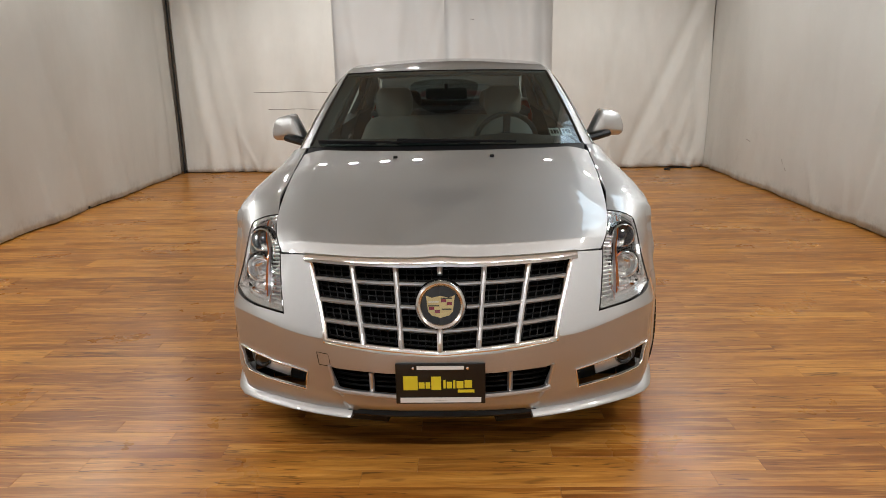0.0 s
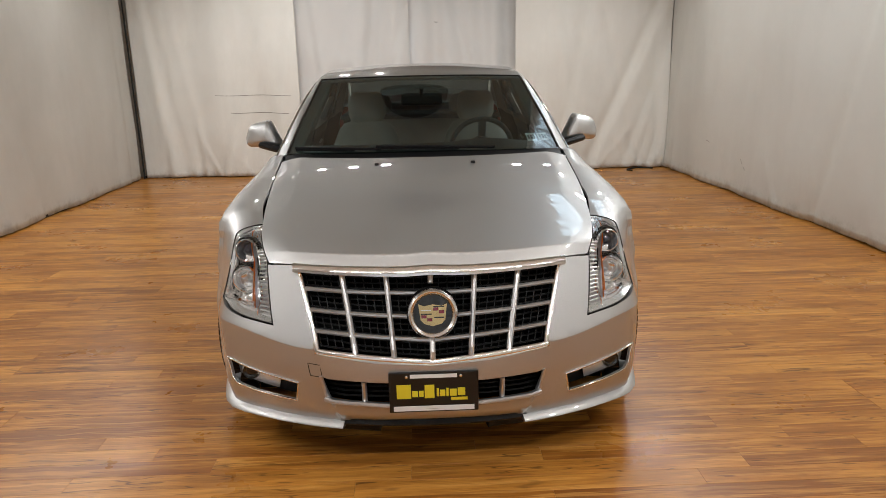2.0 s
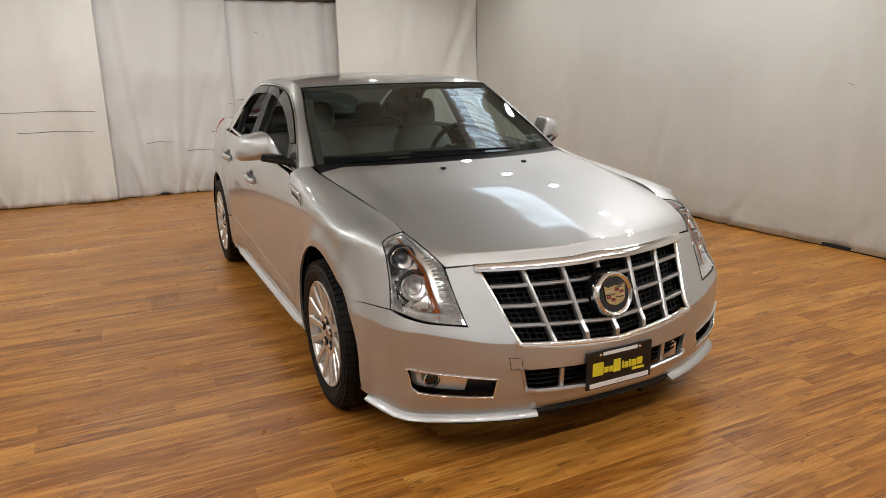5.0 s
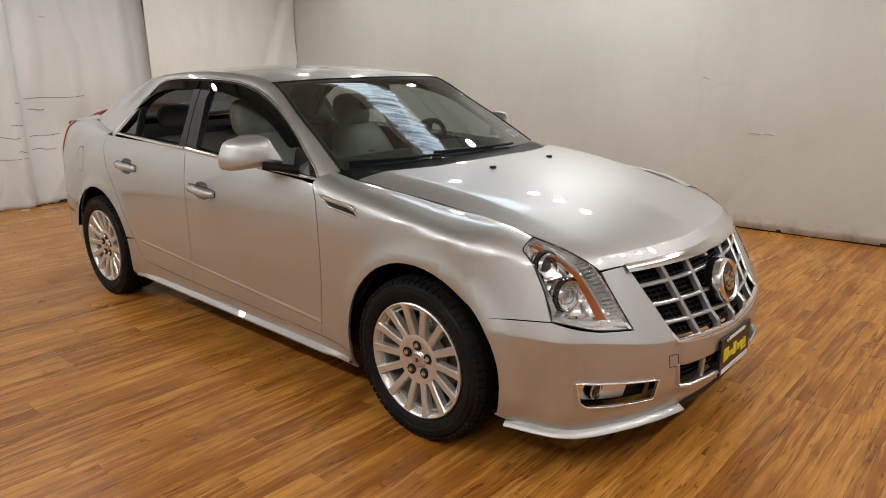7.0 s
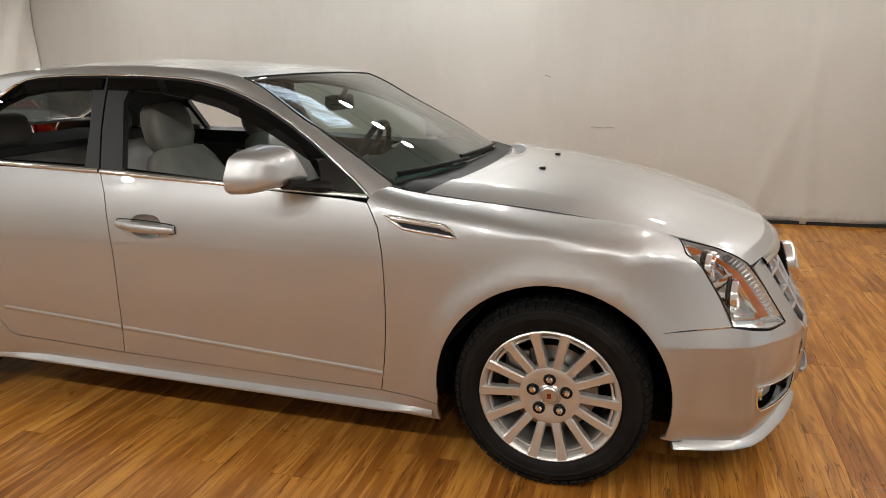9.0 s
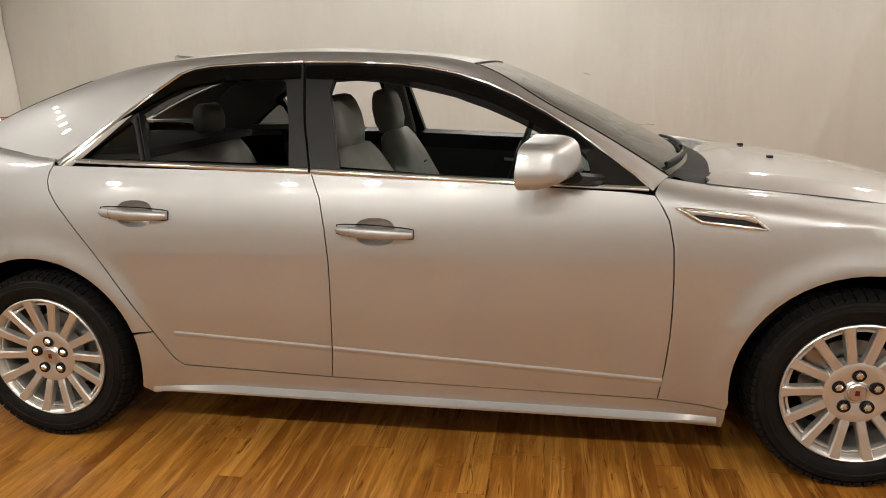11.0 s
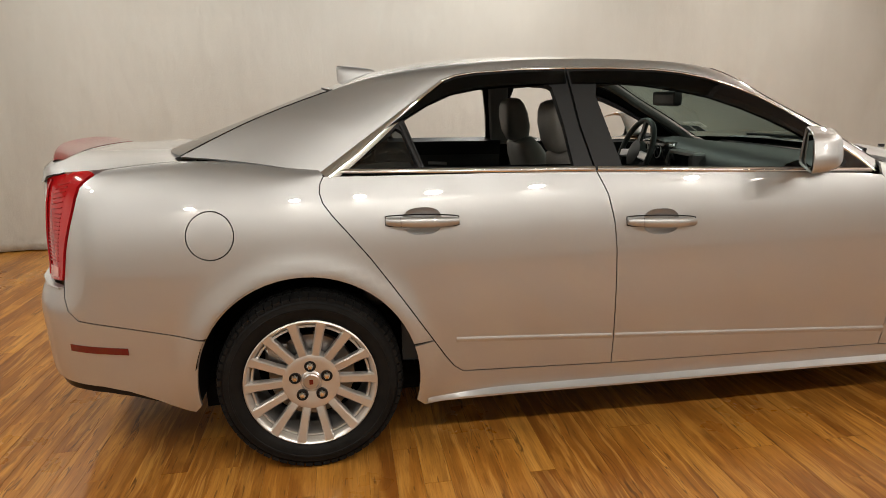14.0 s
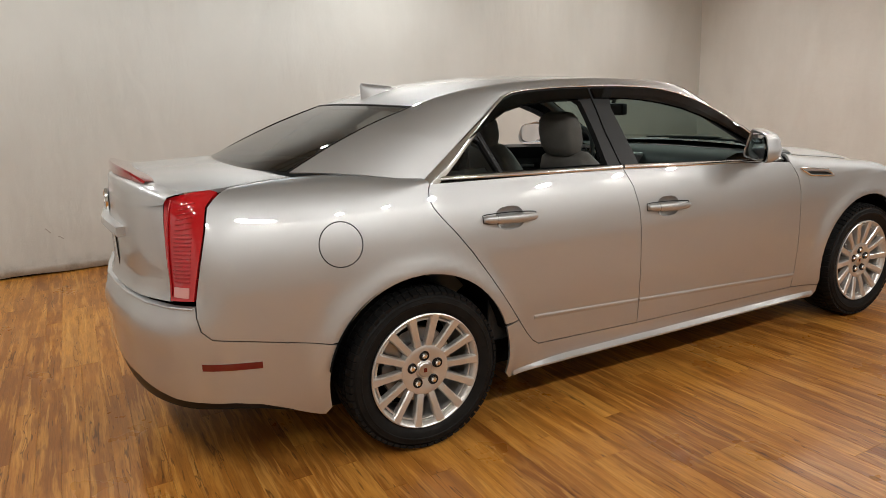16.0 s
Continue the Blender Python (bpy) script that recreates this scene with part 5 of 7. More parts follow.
def build_lower_front():
    # lower opening: dark well, chrome lower edge and uprights
    up = Vector((0, -1, 0.05))
    bm = bmesh.new()
    g = [[bm.verts.new(wrap(SX(x, z), z) + Vector((0, 0.08, 0))) for x in np.linspace(-0.42, 0.42, 15)] for z in np.linspace(0.26, 0.40, 5)]
    for row in g:
        for v, x in zip(row, np.linspace(-0.42, 0.42, 15)):
            v.co.x = x
    for a, b in zip(g, g[1:]):
        for i in range(14):
            bm.faces.new((a[i], a[i + 1], b[i + 1], b[i]))
    low = part("lower_grille", bm, VOID, front_bumper, "black lower intake with chrome edge")
    part("intake_trim", sweep([nose_at(x, 0.281 + 0.05 * abs(x), -0.004) for x in np.linspace(-0.385, 0.385, 25)], slab_section(0.03, 0.016, 0.3), up=Vector((0, 0.2, 1))), SATIN, low)
    for x in (-0.40, 0.40):
        part("intake_trim", sweep([nose_at(x * 0.955, 0.292, -0.002), nose_at(x * 0.975, 0.34, -0.002), nose_at(x * 1.0, 0.388, -0.002)], slab_section(0.012, 0.014, 0.3), up=up), SATIN, low)
    for x in (-0.245, 0.245, -0.08, 0.08):
        part("intake_post", sweep([nose_at(x, 0.285, 0.012), nose_at(x, 0.375, 0.012)], slab_section(0.018, 0.022, 0.3), up=up), SATIN, low)
    mesh = [sweep([nose_at(x, z, 0.04) for x in np.linspace(-0.38, 0.38, 13)], slab_section(0.01, 0.006), up=Vector((0, 0.3, 1))) for z in (0.305, 0.325, 0.345, 0.365)]
    part("intake_mesh", joined(mesh), BLACK, low)
    # fog lamps
    def well(s, h):
        return wrap(s, h) + Vector((0.02, 0.055, 0))

    fog = skin("fog_lamp_housing", fog_r, well, plain("fog_bowl", (0.02, 0.02, 0.02), 0.3).mat, front_bumper, face=MID, gap=-0.006, depth=0.0, res=0.02, label="fog lamp recess with chrome bezel")
    part("fog_bezel", ring_on(fog_r, wrap, (-0.001, -0.002, 0), slab_section(0.007, 0.008, 0.3), up=Vector((-0.45, -0.9, 0))), CHROME, fog, smooth=True, sharp=50)
    lamp_c = wrap(SX(0.70, 0.343), 0.343) + Vector((0.012, 0.035, 0))
    part("fog_lamp", disc_at(lamp_c, (-0.15, -0.98, 0), [(-0.03, 0.036), (0.008, 0.034), (0.012, 0.030), (0.0, 0.027), (-0.012, 0.015), (-0.014, 0.0)], 28), CHROME, fog, smooth=True)
    part("fog_lens", disc_at(lamp_c, (-0.15, -0.98, 0), [(0.010, 0.0), (0.008, 0.018), (0.002, 0.029)], 28), GLOSSBLACK, fog, smooth=True)
    chrome_in = nose((0.590, 0.292), (0.70, 0.302), (0.75, 0.312)) + side_loop((-2.103, 0.322), (-2.097, 0.385)) + nose((0.69, 0.374), (0.575, 0.360))

    def well2(s, h):
        return wrap(s, h) + Vector((0.012, 0.042, 0))

    skin("fog_reflector", chrome_in, well2, plain("fog_bright_bowl", (0.86, 0.86, 0.86), 0.30, 0.8).mat, fog, face=MID, gap=0, depth=0.004, res=0.02)
    mirrored(fog)
    # splitter lips on both sides and the dark chin between them
    path = [wrap(SX(x, 0.19), 0.19) for x in (0.325, 0.36, 0.45, 0.55, 0.64, 0.71)] + [wrap(SY(y, 0.19), 0.19) for y in (-2.07, -2.02, -1.96, -1.90, -1.84)]
    path = [p + Vector((0, 0, 0.0)) for p in path]
    mirrored(part("splitter", sweep(path, [(0.03, -0.012), (-0.026, -0.012), (-0.032, -0.008), (-0.030, -0.002), (-0.003, 0.013), (0.03, 0.020)]), PAINT, front_bumper, "silver chin splitter", smooth=True, sharp=45))
    chin = [nose_at(x, 0.205, 0.015) for x in np.linspace(-0.34, 0.34, 17)]
    part("chin_strip", sweep(chin, [(-0.04, -0.022), (0.012, -0.022), (0.02, -0.012), (0.012, 0.004), (-0.04, 0.006)], up=Vector((0, 0, 1))), BLACK, front_bumper)
    part("undertray", sweep([wrap(SF(x), 0.16) + Vector((0, 0.05, 0)) for x in (0.2, 0.4, 0.6)] + [wrap(S(-2.0), 0.16) + Vector((0.05, 0.03, 0)), wrap(S(-1.85), 0.16) + Vector((0.05, 0, 0))], slab_section(0.08, 0.03)), BLACK, front_bumper)
    mirrored(bpy.data.objects["undertray"])
    # towing-eye cover
    tow = [(SF(-0.447) * -1, 0.434), (SF(0.402), 0.430), (SF(0.397), 0.384), (SF(0.440), 0.386)]
    part("tow_cover", ring_on(tow, wrap, (0, -0.0005, 0), slab_section(0.0025, 0.002), up=Vector((-0.2, -1, 0)), res=0.02), BLACK, front_bumper)
    # front number plate: plain shapes for the writing
    plate = bmesh.new()
    box(plate, (-0.157, -2.352, 0.268), (0.157, -2.343, 0.420), 0.003)
    plate = part("front_plate", plate, plain("plate_black", (0.008, 0.008, 0.008), 0.3).mat, car, "black dealer plate with yellow and white marks")
    yellow, white = plain("plate_yellow", (0.75, 0.62, 0.03), 0.4).mat, plain("plate_white", (0.8, 0.8, 0.8), 0.4).mat
    marks = [(-0.130, 0.322, 0.050, 0.052), (-0.076, 0.328, 0.020, 0.022), (-0.052, 0.328, 0.016, 0.022), (-0.032, 0.322, 0.034, 0.050), (0.010, 0.328, 0.008, 0.030), (0.022, 0.328, 0.018, 0.024), (0.044, 0.328, 0.008, 0.030), (0.056, 0.328, 0.024, 0.026), (0.084, 0.330, 0.026, 0.028), (0.060, 0.312, 0.058, 0.010)]
    for x, z, w, h in marks:
        b = bmesh.new()
        box(b, (x, -2.3545, z), (x + w, -2.352, z + h))
        part("plate_mark", b, yellow, plate)
    b = bmesh.new()
    box(b, (-0.142, -2.3545, 0.274), (0.142, -2.352, 0.292))
    part("plate_bar", b, white, plate)
    b = bmesh.new()
    box(b, (-0.082, -2.3545, 0.399), (0.082, -2.352, 0.412))
    part("plate_bar", b, white, plate)
    for x in (-0.095, 0.095):
        part("plate_screw", disc_at(Vector((x, -2.352, 0.404)), (0, -1, 0), [(0.004, 0.0), (0.003, 0.005), (0.0, 0.006)], 12), CHROME, plate)
    plate.rotation_euler = (radians(0), 0, 0)


def nose_at(x, z, sink=0.0):
    p = wrap(SX(x, z), z)
    p.x = math.copysign(abs(p.x), x) if abs(x) > 1e-6 else 0.0
    return p + Vector((0, sink, 0))


build_headlight()
build_grille()
build_lower_front()


# ---------------------------------------------------------------- flanks
def belt(y):
    return 1.0325 + (0.0585 if y < 0.355 else 0.0345) * (y - 0.355)


def window_between(y0, y1):
    return [p for p in WINDOW_OUT if y0 < p[0] < y1]


def on_flank(lift):
    return lambda y, z: flank(y, z, lift)


FRONT_OPEN = [(0.252, belt(0.25) + 0.022), (0.312, 1.30), (0.300, 1.345), (0.15, 1.352), (0.0, 1.338), (-0.12, 1.31), (-0.26, 1.262), (-0.38, 1.205), (-0.48, 1.148), (-0.565, 1.09), (-0.60, 1.05), (-0.60, belt(-0.6) + 0.022)]
REAR_OPEN = [(0.985, belt(0.985) + 0.022), (1.045, 1.245), (0.95, 1.297), (0.86, 1.333), (0.75, 1.350), (0.60, 1.355), (0.505, 1.353), (0.480, 1.335), (0.455, 1.20), (0.440, belt(0.44) + 0.022)]
QUARTER_OPEN = [(1.268, belt(1.268) + 0.020), (1.078, 1.212), (1.060, 1.20), (1.012, belt(1.012) + 0.022)]

front_frame_loop = [(-0.785, 0.974)] + window_between(-0.78, 0.40) + [(0.413, 1.402), (0.392, 1.20), (0.357, belt(0.357) + 0.002), (0.0, belt(0) + 0.002), (-0.4, belt(-0.4) + 0.002)]
rear_frame_loop = [(0.419, 1.402)] + window_between(0.43, 1.34) + [(1.335, belt(1.335) + 0.003), (0.9, belt(0.9) + 0.002), (0.361, belt(0.361) + 0.002), (0.397, 1.20)]
frames = []
for door, loop, holes, panes in ((front_door, front_frame_loop, [FRONT_OPEN], []), (rear_door, rear_frame_loop, [REAR_OPEN, QUARTER_OPEN], [("quarter_pane", QUARTER_OPEN, TINT)])):
    fr = skin("window_frame", loop, on_flank(0.0), PILLAR, door, holes=holes, face=(0, 0, 0.8), gap=0.002, depth=0.03, res=0.03, label="satin black window frame and pillar trim")
    for n, o, mt in panes:
        pane = skin(n, o, on_flank(-0.014), mt, door, face=(0, 0, 0.8), gap=-0.004, depth=0.003, res=0.05)
        pane.visible_shadow = False
    frames.append(fr)

# rain guards
GUARD_LOW_F = [(0.40, 1.352), (0.25, 1.346), (0.13, 1.334), (0.0, 1.312), (-0.132, 1.280), (-0.25, 1.238), (-0.354, 1.193), (-0.45, 1.144), (-0.53, 1.10)]
GUARD_LOW_R = [(1.085, 1.228), (0.99, 1.276), (0.90, 1.318), (0.80, 1.340), (0.65, 1.350), (0.49, 1.352), (0.424, 1.354)]
def shifted(rows, d):
    return [(y, z - d) for y, z in rows]


gf = [(-0.60, 1.108)] + shifted(window_between(-0.58, 0.40), 0.010) + [(0.404, 1.394)] + GUARD_LOW_F
gr = [(0.426, 1.396)] + shifted(window_between(0.43, 1.12), 0.010) + [(1.115, 1.212)] + GUARD_LOW_R
for door, loop in ((front_door, gf), (rear_door, gr)):
    ob = skin("rain_guard", loop, on_flank(0.016), GUARD, door, face=(0, 0, 0.8), gap=0.0, depth=0.012, res=0.03, label="smoked acrylic rain guard over the window")
    ob.visible_shadow = False


# chrome round the glass
def flank_sweep(name, rows, w, d, lift, mat, parent, label=""):
    pts, ups = [], []
    for y, z in rows:
        pts.append(flank(y, z, lift))
        ups.append((-0.88, 0, 0.46))
    return part(name, sweep(pts, ring_section(w / 2, d / 2, 12), ups=ups), mat, parent, label, smooth=True, sharp=50)


flank_sweep("upper_chrome", [p for p in WINDOW_OUT if p[0] < 0.415] + [(0.414, 1.406)], 0.012, 0.012, 0.006, CHROME, front_door, "chrome window surround")
flank_sweep("upper_chrome", [(0.420, 1.406)] + [p for p in WINDOW_OUT if 0.43 < p[0] < 0.9], 0.012, 0.012, 0.006, CHROME, rear_door, "chrome window surround")
wedge, rows = bmesh.new(), []
for q in np.linspace(0, 1, 12):
    y, z = 0.893 + (1.352 - 0.893) * q, 1.376 + (1.070 - 1.376) * q
    w = 0.012 + 0.034 * smooth(0.1, 0.95, q)
    a, c = flank(y + 0.004, z + 0.004, 0.010), flank(y - w * 0.72, z - w * 0.70, 0.008)
    bulge = Vector((-0.88, 0, 0.46)) * 0.006
    rows.append([wedge.verts.new(p) for p in (a + Vector((0.012, 0, 0)), a, a.lerp(c, 0.3) + bulge, a.lerp(c, 0.7) + bulge, c, c + Vector((0.012, 0, 0)))])
for r, q in zip(rows, rows[1:]):
    for j in range(5):
        wedge.faces.new((r[j], r[j + 1], q[j + 1], q[j]))
part("corner_chrome", wedge, CHROME, rear_door, "polished chrome wedge", smooth=True, sharp=40)
flank_sweep("sill_chrome", [(y, belt(y) + 0.010) for y in np.linspace(-0.775, 0.352, 30)], 0.020, 0.012, 0.007, CHROME, front_door, "chrome strip under the glass")
flank_sweep("sill_chrome", [(y, belt(y) + 0.010) for y in np.linspace(0.362, 1.335, 26)], 0.020, 0.012, 0.007, CHROME, rear_door, "chrome strip under the glass")
flank_sweep("quarter_post", [(1.000, belt(1.0) + 0.02), (1.055, 1.225)], 0.020, 0.012, 0.002, BLACK, rear_door)


# door handles with their cups
def build_handle(y0, y1, z0, z1, door, loop2d):
    n = 22
    ym, zm = (y0 + y1) / 2, (z0 + z1) / 2
    mid2 = (sum(q[0] for q in loop2d) / len(loop2d), sum(q[1] for q in loop2d) / len(loop2d))
    cup = bmesh.new()
    rings = []
    cs = mid2[0]
    for r, deep in ((1.03, -0.001), (0.95, 0.004), (0.80, 0.013), (0.55, 0.019), (0.25, 0.021)):
        ring = []
        for a, c in loop2d:
            p = wrap(cs + (a - mid2[0]) * r, mid2[1] + (c - mid2[1]) * r)
            ring.append(cup.verts.new(p + Vector((deep, 0, 0))))
        rings.append(ring)
    k = len(loop2d)
    for a, c in zip(rings, rings[1:]):
        for i in range(k):
            cup.faces.new((a[i], a[(i + 1) % k], c[(i + 1) % k], c[i]))
    cup.faces.new(rings[-1])
    part("handle_cup", cup, PAINT, door, smooth=True, sharp=80)
    bar, rr = bmesh.new(), []
    for i in range(n + 1):
        q = i / n
        y, z = y0 + (y1 - y0) * q, z0 + (z1 - z0) * q
        arch = math.sin(math.pi * min(max(q, 0.0), 1.0))
        p = wrap(S(y), z) + Vector((-0.006 - 0.026 * arch**0.7, 0, 0))
        h = 0.0125 + 0.006 * arch**0.6 - (0.003 if q < 0.02 else 0)
        sec = [(-0.004, -h), (-0.010, -h * 0.6), (-0.012, 0.0), (-0.010, h * 0.6), (-0.004, h), (0.012, h * 0.9), (0.012, -h * 0.9)]
        rr.append([bar.verts.new(p + Vector((a, 0, c))) for a, c in sec])
    for a, c in zip(rr, rr[1:]):
        for j in range(7):
            bar.faces.new((a[j], a[(j + 1) % 7], c[(j + 1) % 7], c[j]))
    bar.faces.new(rr[0]), bar.faces.new(rr[-1])
    handle = part("door_handle", bar, PAINT, door, "silver pull handle", smooth=True, sharp=60)
    # black split across the handle, then a black outline drawn as its shadow gap
    y, z = y0 + (y1 - y0) * 0.2, z0 + (z1 - z0) * 0.2
    p = wrap(S(y), z) + Vector((-0.034, 0, 0))
    part("handle_split", sweep([p + Vector((0.006, 0, -0.017)), p + Vector((0.0, 0, 0)), p + Vector((0.006, 0, 0.017))], slab_section(0.0015, 0.006), up=Vector((-1, 0, 0))), BLACK, handle)
    outline = []
    for q in np.linspace(0, 1, 18):
        outline.append((y0 + (y1 - y0) * q, z0 + (z1 - z0) * q + 0.0155 + 0.006 * math.sin(math.pi * q) ** 0.6))
    for q in np.linspace(1, 0, 18):
        outline.append((y0 + (y1 - y0) * q, z0 + (z1 - z0) * q - 0.0155 - 0.006 * math.sin(math.pi * q) ** 0.6))
    part("handle_gasket", sweep([wrap(S(y), z) + Vector((-0.001, 0, 0)) for y, z in outline], slab_section(0.004, 0.004), closed=True, up=Vector((-1, 0, 0))), BLACK, handle)


build_handle(1.140, 0.880, 0.903, 0.890, rear_door, CUP_R)
build_handle(0.256, -0.010, 0.849, 0.834, front_door, CUP_F)


# wing mirror
def build_mirror():
    bm, rings = bmesh.new(), []
    shape = [(-0.108, -0.015), (-0.084, 0.050), (-0.058, 0.068), (0.034, 0.088), (0.056, 0.080), (0.118, -0.040), (0.106, -0.060), (-0.082, -0.073), (-0.104, -0.056)]
    for _ in range(2):
        shape = [q for a, b in zip(shape, shape[1:] + shape[:1]) for q in ((a[0] * 0.86 + b[0] * 0.14, a[1] * 0.86 + b[1] * 0.14), (a[0] * 0.14 + b[0] * 0.86, a[1] * 0.14 + b[1] * 0.86))]
    k = len(shape)
    # y of the ring, its size, and how far its underside is drawn up
    for y, size, lift in ((-0.410, 0.86, 0.0), (-0.402, 0.97, 0.0), (-0.406, 1.0, 0.0), (-0.440, 0.995, 0.0), (-0.475, 0.985, 0.04), (-0.510, 0.945, 0.15), (-0.534, 0.87, 0.3), (-0.550, 0.73, 0.42), (-0.561, 0.46, 0.5), (-0.565, 0.15, 0.5)):
        ring = []
        for x, z in shape:
            if z < -0.03:
                z = -0.03 + (z + 0.03) * (1 - lift)
            x, z = 0.03 + (x - 0.03) * size, -0.015 + (z + 0.015) * size
            ring.append(bm.verts.new((-0.937 + x, -0.402 + (y + 0.402) * 0.84 - 0.45 * x, 1.078 + z)))
        rings.append(ring)
    for a, b in zip(rings, rings[1:]):
        for i in range(k):
            bm.faces.new((a[i], a[(i + 1) % k], b[(i + 1) % k], b[i]))
    bm.faces.new(rings[-1])
    shell_ob = part("wing_mirror", bm, PAINT, front_door, "silver wing mirror housing", smooth=True, sharp=28)
    g = bmesh.new()
    g.faces.new([g.verts.new((-0.937 + v * 0.98, y - 0.5 * v, z)) for v, y, z in [(math.copysign(abs(math.cos(a)) ** 0.62, math.cos(a)) * 0.083, -0.408, 1.080 + math.copysign(abs(math.sin(a)) ** 0.62, math.sin(a)) * 0.066) for a in np.linspace(0, 2 * math.pi, 28, endpoint=False)]])
    part("mirror_glass", g, plain("mirror", (0.85, 0.86, 0.87), 0.01, 1.0).mat, shell_ob)
    part("mirror_arm", sweep([(-0.785, -0.60, 1.005), (-0.83, -0.575, 1.012), (-0.88, -0.545, 1.022), (-0.92, -0.52, 1.03)], slab_section(0.09, 0.035, 0.35), up=Vector((0, 0.1, 1))), BLACK, shell_ob, smooth=True)
    tri = [(-0.775, belt(-0.775) + 0.018), (-0.70, 1.038), (-0.60, 1.108), (-0.575, 1.09), (-0.60, 1.0)]
    skin("mirror_patch", tri, on_flank(0.008), GLOSSBLACK, front_door, face=(0, 0, 0.8), gap=0, depth=0.006, res=0.04)


build_mirror()

# side vent in the front fender
vent = side_loop((-0.846, 0.930), (-1.082, 0.908), (-1.136, 0.860), (-0.930, 0.880))
v_in = offset_loop(vent, 0.010)
vent_ob = skin("side_vent", vent, wrap, BLACK, front_fender, face=MID, gap=0.006, depth=0.0, lift=0.002, res=0.03, label="chrome-framed side vent")
part("vent_frame", sweep([wrap(a, c) + Vector((-0.004, 0, 0)) for a, c in dense(offset_loop(vent, 0.005), 0.03)], slab_section(0.011, 0.010, 0.3), closed=True, up=Vector((-0.95, 0, 0.3))), CHROME, vent_ob, smooth=True, sharp=50)
part("vent_blade", sweep([wrap(SY(y, z), z) + Vector((-0.004, 0, 0)) for y, z in ((-0.885, 0.918), (-0.97, 0.910), (-1.06, 0.9015), (-1.095, 0.891))], slab_section(0.020, 0.008, 0.3), up=Vector((-0.95, 0, 0.3))), SATIN, vent_ob, smooth=True, sharp=50)
_l = bpy.data.objects["front_door.001"], bpy.data.objects["rear_door.001"], bpy.data.objects["front_fender.001"]
for src, dst in zip((front_door, rear_door, front_fender), _l):
    for child in list(src.children):
        twin = mirrored(child)
        twin.parent = dst
        twin.visible_shadow = child.visible_shadow


# ---------------------------------------------------------------- top and tail
def build_tail():
    front_edge = [(2.257, 0.747), (2.235, 0.85), (2.208, 0.95), (2.178, 1.037), (2.128, 1.088)]
    loop = side_loop(*front_edge) + [(SY(2.15, 1.10), 1.108), (SR(0.735), 1.105), (SR(0.715), 1.095), (SR(0.722), 1.0), (SR(0.728), 0.85), (SR(0.735), 0.742)]
    lamp = skin("tail_light", loop, wrap, RED, car, face=MID, gap=0.001, depth=0.02, res=0.025, lift=0.006, label="tall red tail light with clear base")
    mid = lambda h: 0.5 * (S(float(np.interp(h, [0.747, 0.85, 0.95, 1.037, 1.088], [2.257, 2.235, 2.208, 2.178, 2.128]))) + SR(0.73))
    dark = plain("lamp_slot", (0.36, 0.005, 0.009), 0.15, Coat_Weight=1.0).mat
    for i in range(19):
        h = 0.815 + i * 0.0135
        c = mid(h)
        pts = [wrap(c + d, h) + Vector((-0.005, 0.005, 0)) for d in np.linspace(-0.040, 0.045, 6)]
        part("light_slot", sweep(pts, slab_section(0.006, 0.0035), up=Vector((0, 0, 1))), dark, lamp)
    part("inner_edge", sweep([wrap(SR(0.737), h) + Vector((-0.005, 0.006, 0)) for h in np.linspace(0.76, 1.09, 9)], slab_section(0.016, 0.006), up=Vector((0, 1, 0.1))), dark, lamp)
    rev = [(mid(0.755) - 0.035, 0.758), (mid(0.755) + 0.035, 0.758), (mid(0.80) + 0.035, 0.795), (mid(0.80) - 0.035, 0.795)]
    skin("reverse_lens", rev, wrap, plain("frosted_lens", (0.62, 0.30, 0.28), 0.12, Coat_Weight=1.0).mat, lamp, face=MID, gap=0, depth=0.006, lift=0.010, res=0.03)
    mirrored(lamp)
    # raised brake-light blade on the boot edge
    bm, rows = bmesh.new(), []
    for x in np.linspace(-0.50, 0.50, 35):
        k = 1 - (abs(x) / 0.50) ** 4
        p = deck(0.985, x / 0.69)
        h = 0.032 * k * (0.75 + 0.25 * (1 - abs(x) / 0.50))
        rows.append([bm.verts.new(p + Vector(o)) for o in ((0, -0.055 * k - 0.005, 0.001), (0, 0.0, 0.55 * h + 0.003), (0, 0.024, h + 0.004), (0, 0.030, h - 0.002), (0, 0.030, -0.004), (0, 0.006, -0.012))])
    for a, b in zip(rows, rows[1:]):
        for j in range(5):
            bm.faces.new((a[j], a[j + 1], b[j + 1], b[j]))
    blade = part("brake_light_blade", bm, plain("smoky_red", (0.30, 0.010, 0.016), 0.10, Coat_Weight=1.0).mat, boot, "smoky red brake-light blade", smooth=True, sharp=40)
    # rolled edge between the lid's top and its face
    bm, rows = bmesh.new(), []
    for v in np.linspace(-1, 1, 41):
        a = deck(0.995, v)
        x = 0.70 * v
        w = wrap(SR(x), 1.083)
        c = Vector((x if abs(v) > 1e-6 else 0.0, w.y, w.z))
        m = Vector((c.x, c.y - 0.004, a.z - 0.006)) * 0.65 + (a + c) / 2 * 0.35
        rows.append([bm.verts.new(q) for q in (a, a.lerp(m, 0.55) + (m - (a + c) / 2) * 0.1, m, m.lerp(c, 0.5), c)])
    for a, b in zip(rows, rows[1:]):
        for j in range(4):
            bm.faces.new((a[j], a[j + 1], b[j + 1], b[j]))
    part("boot_edge", bm, PAINT, boot, smooth=True, sharp=70)
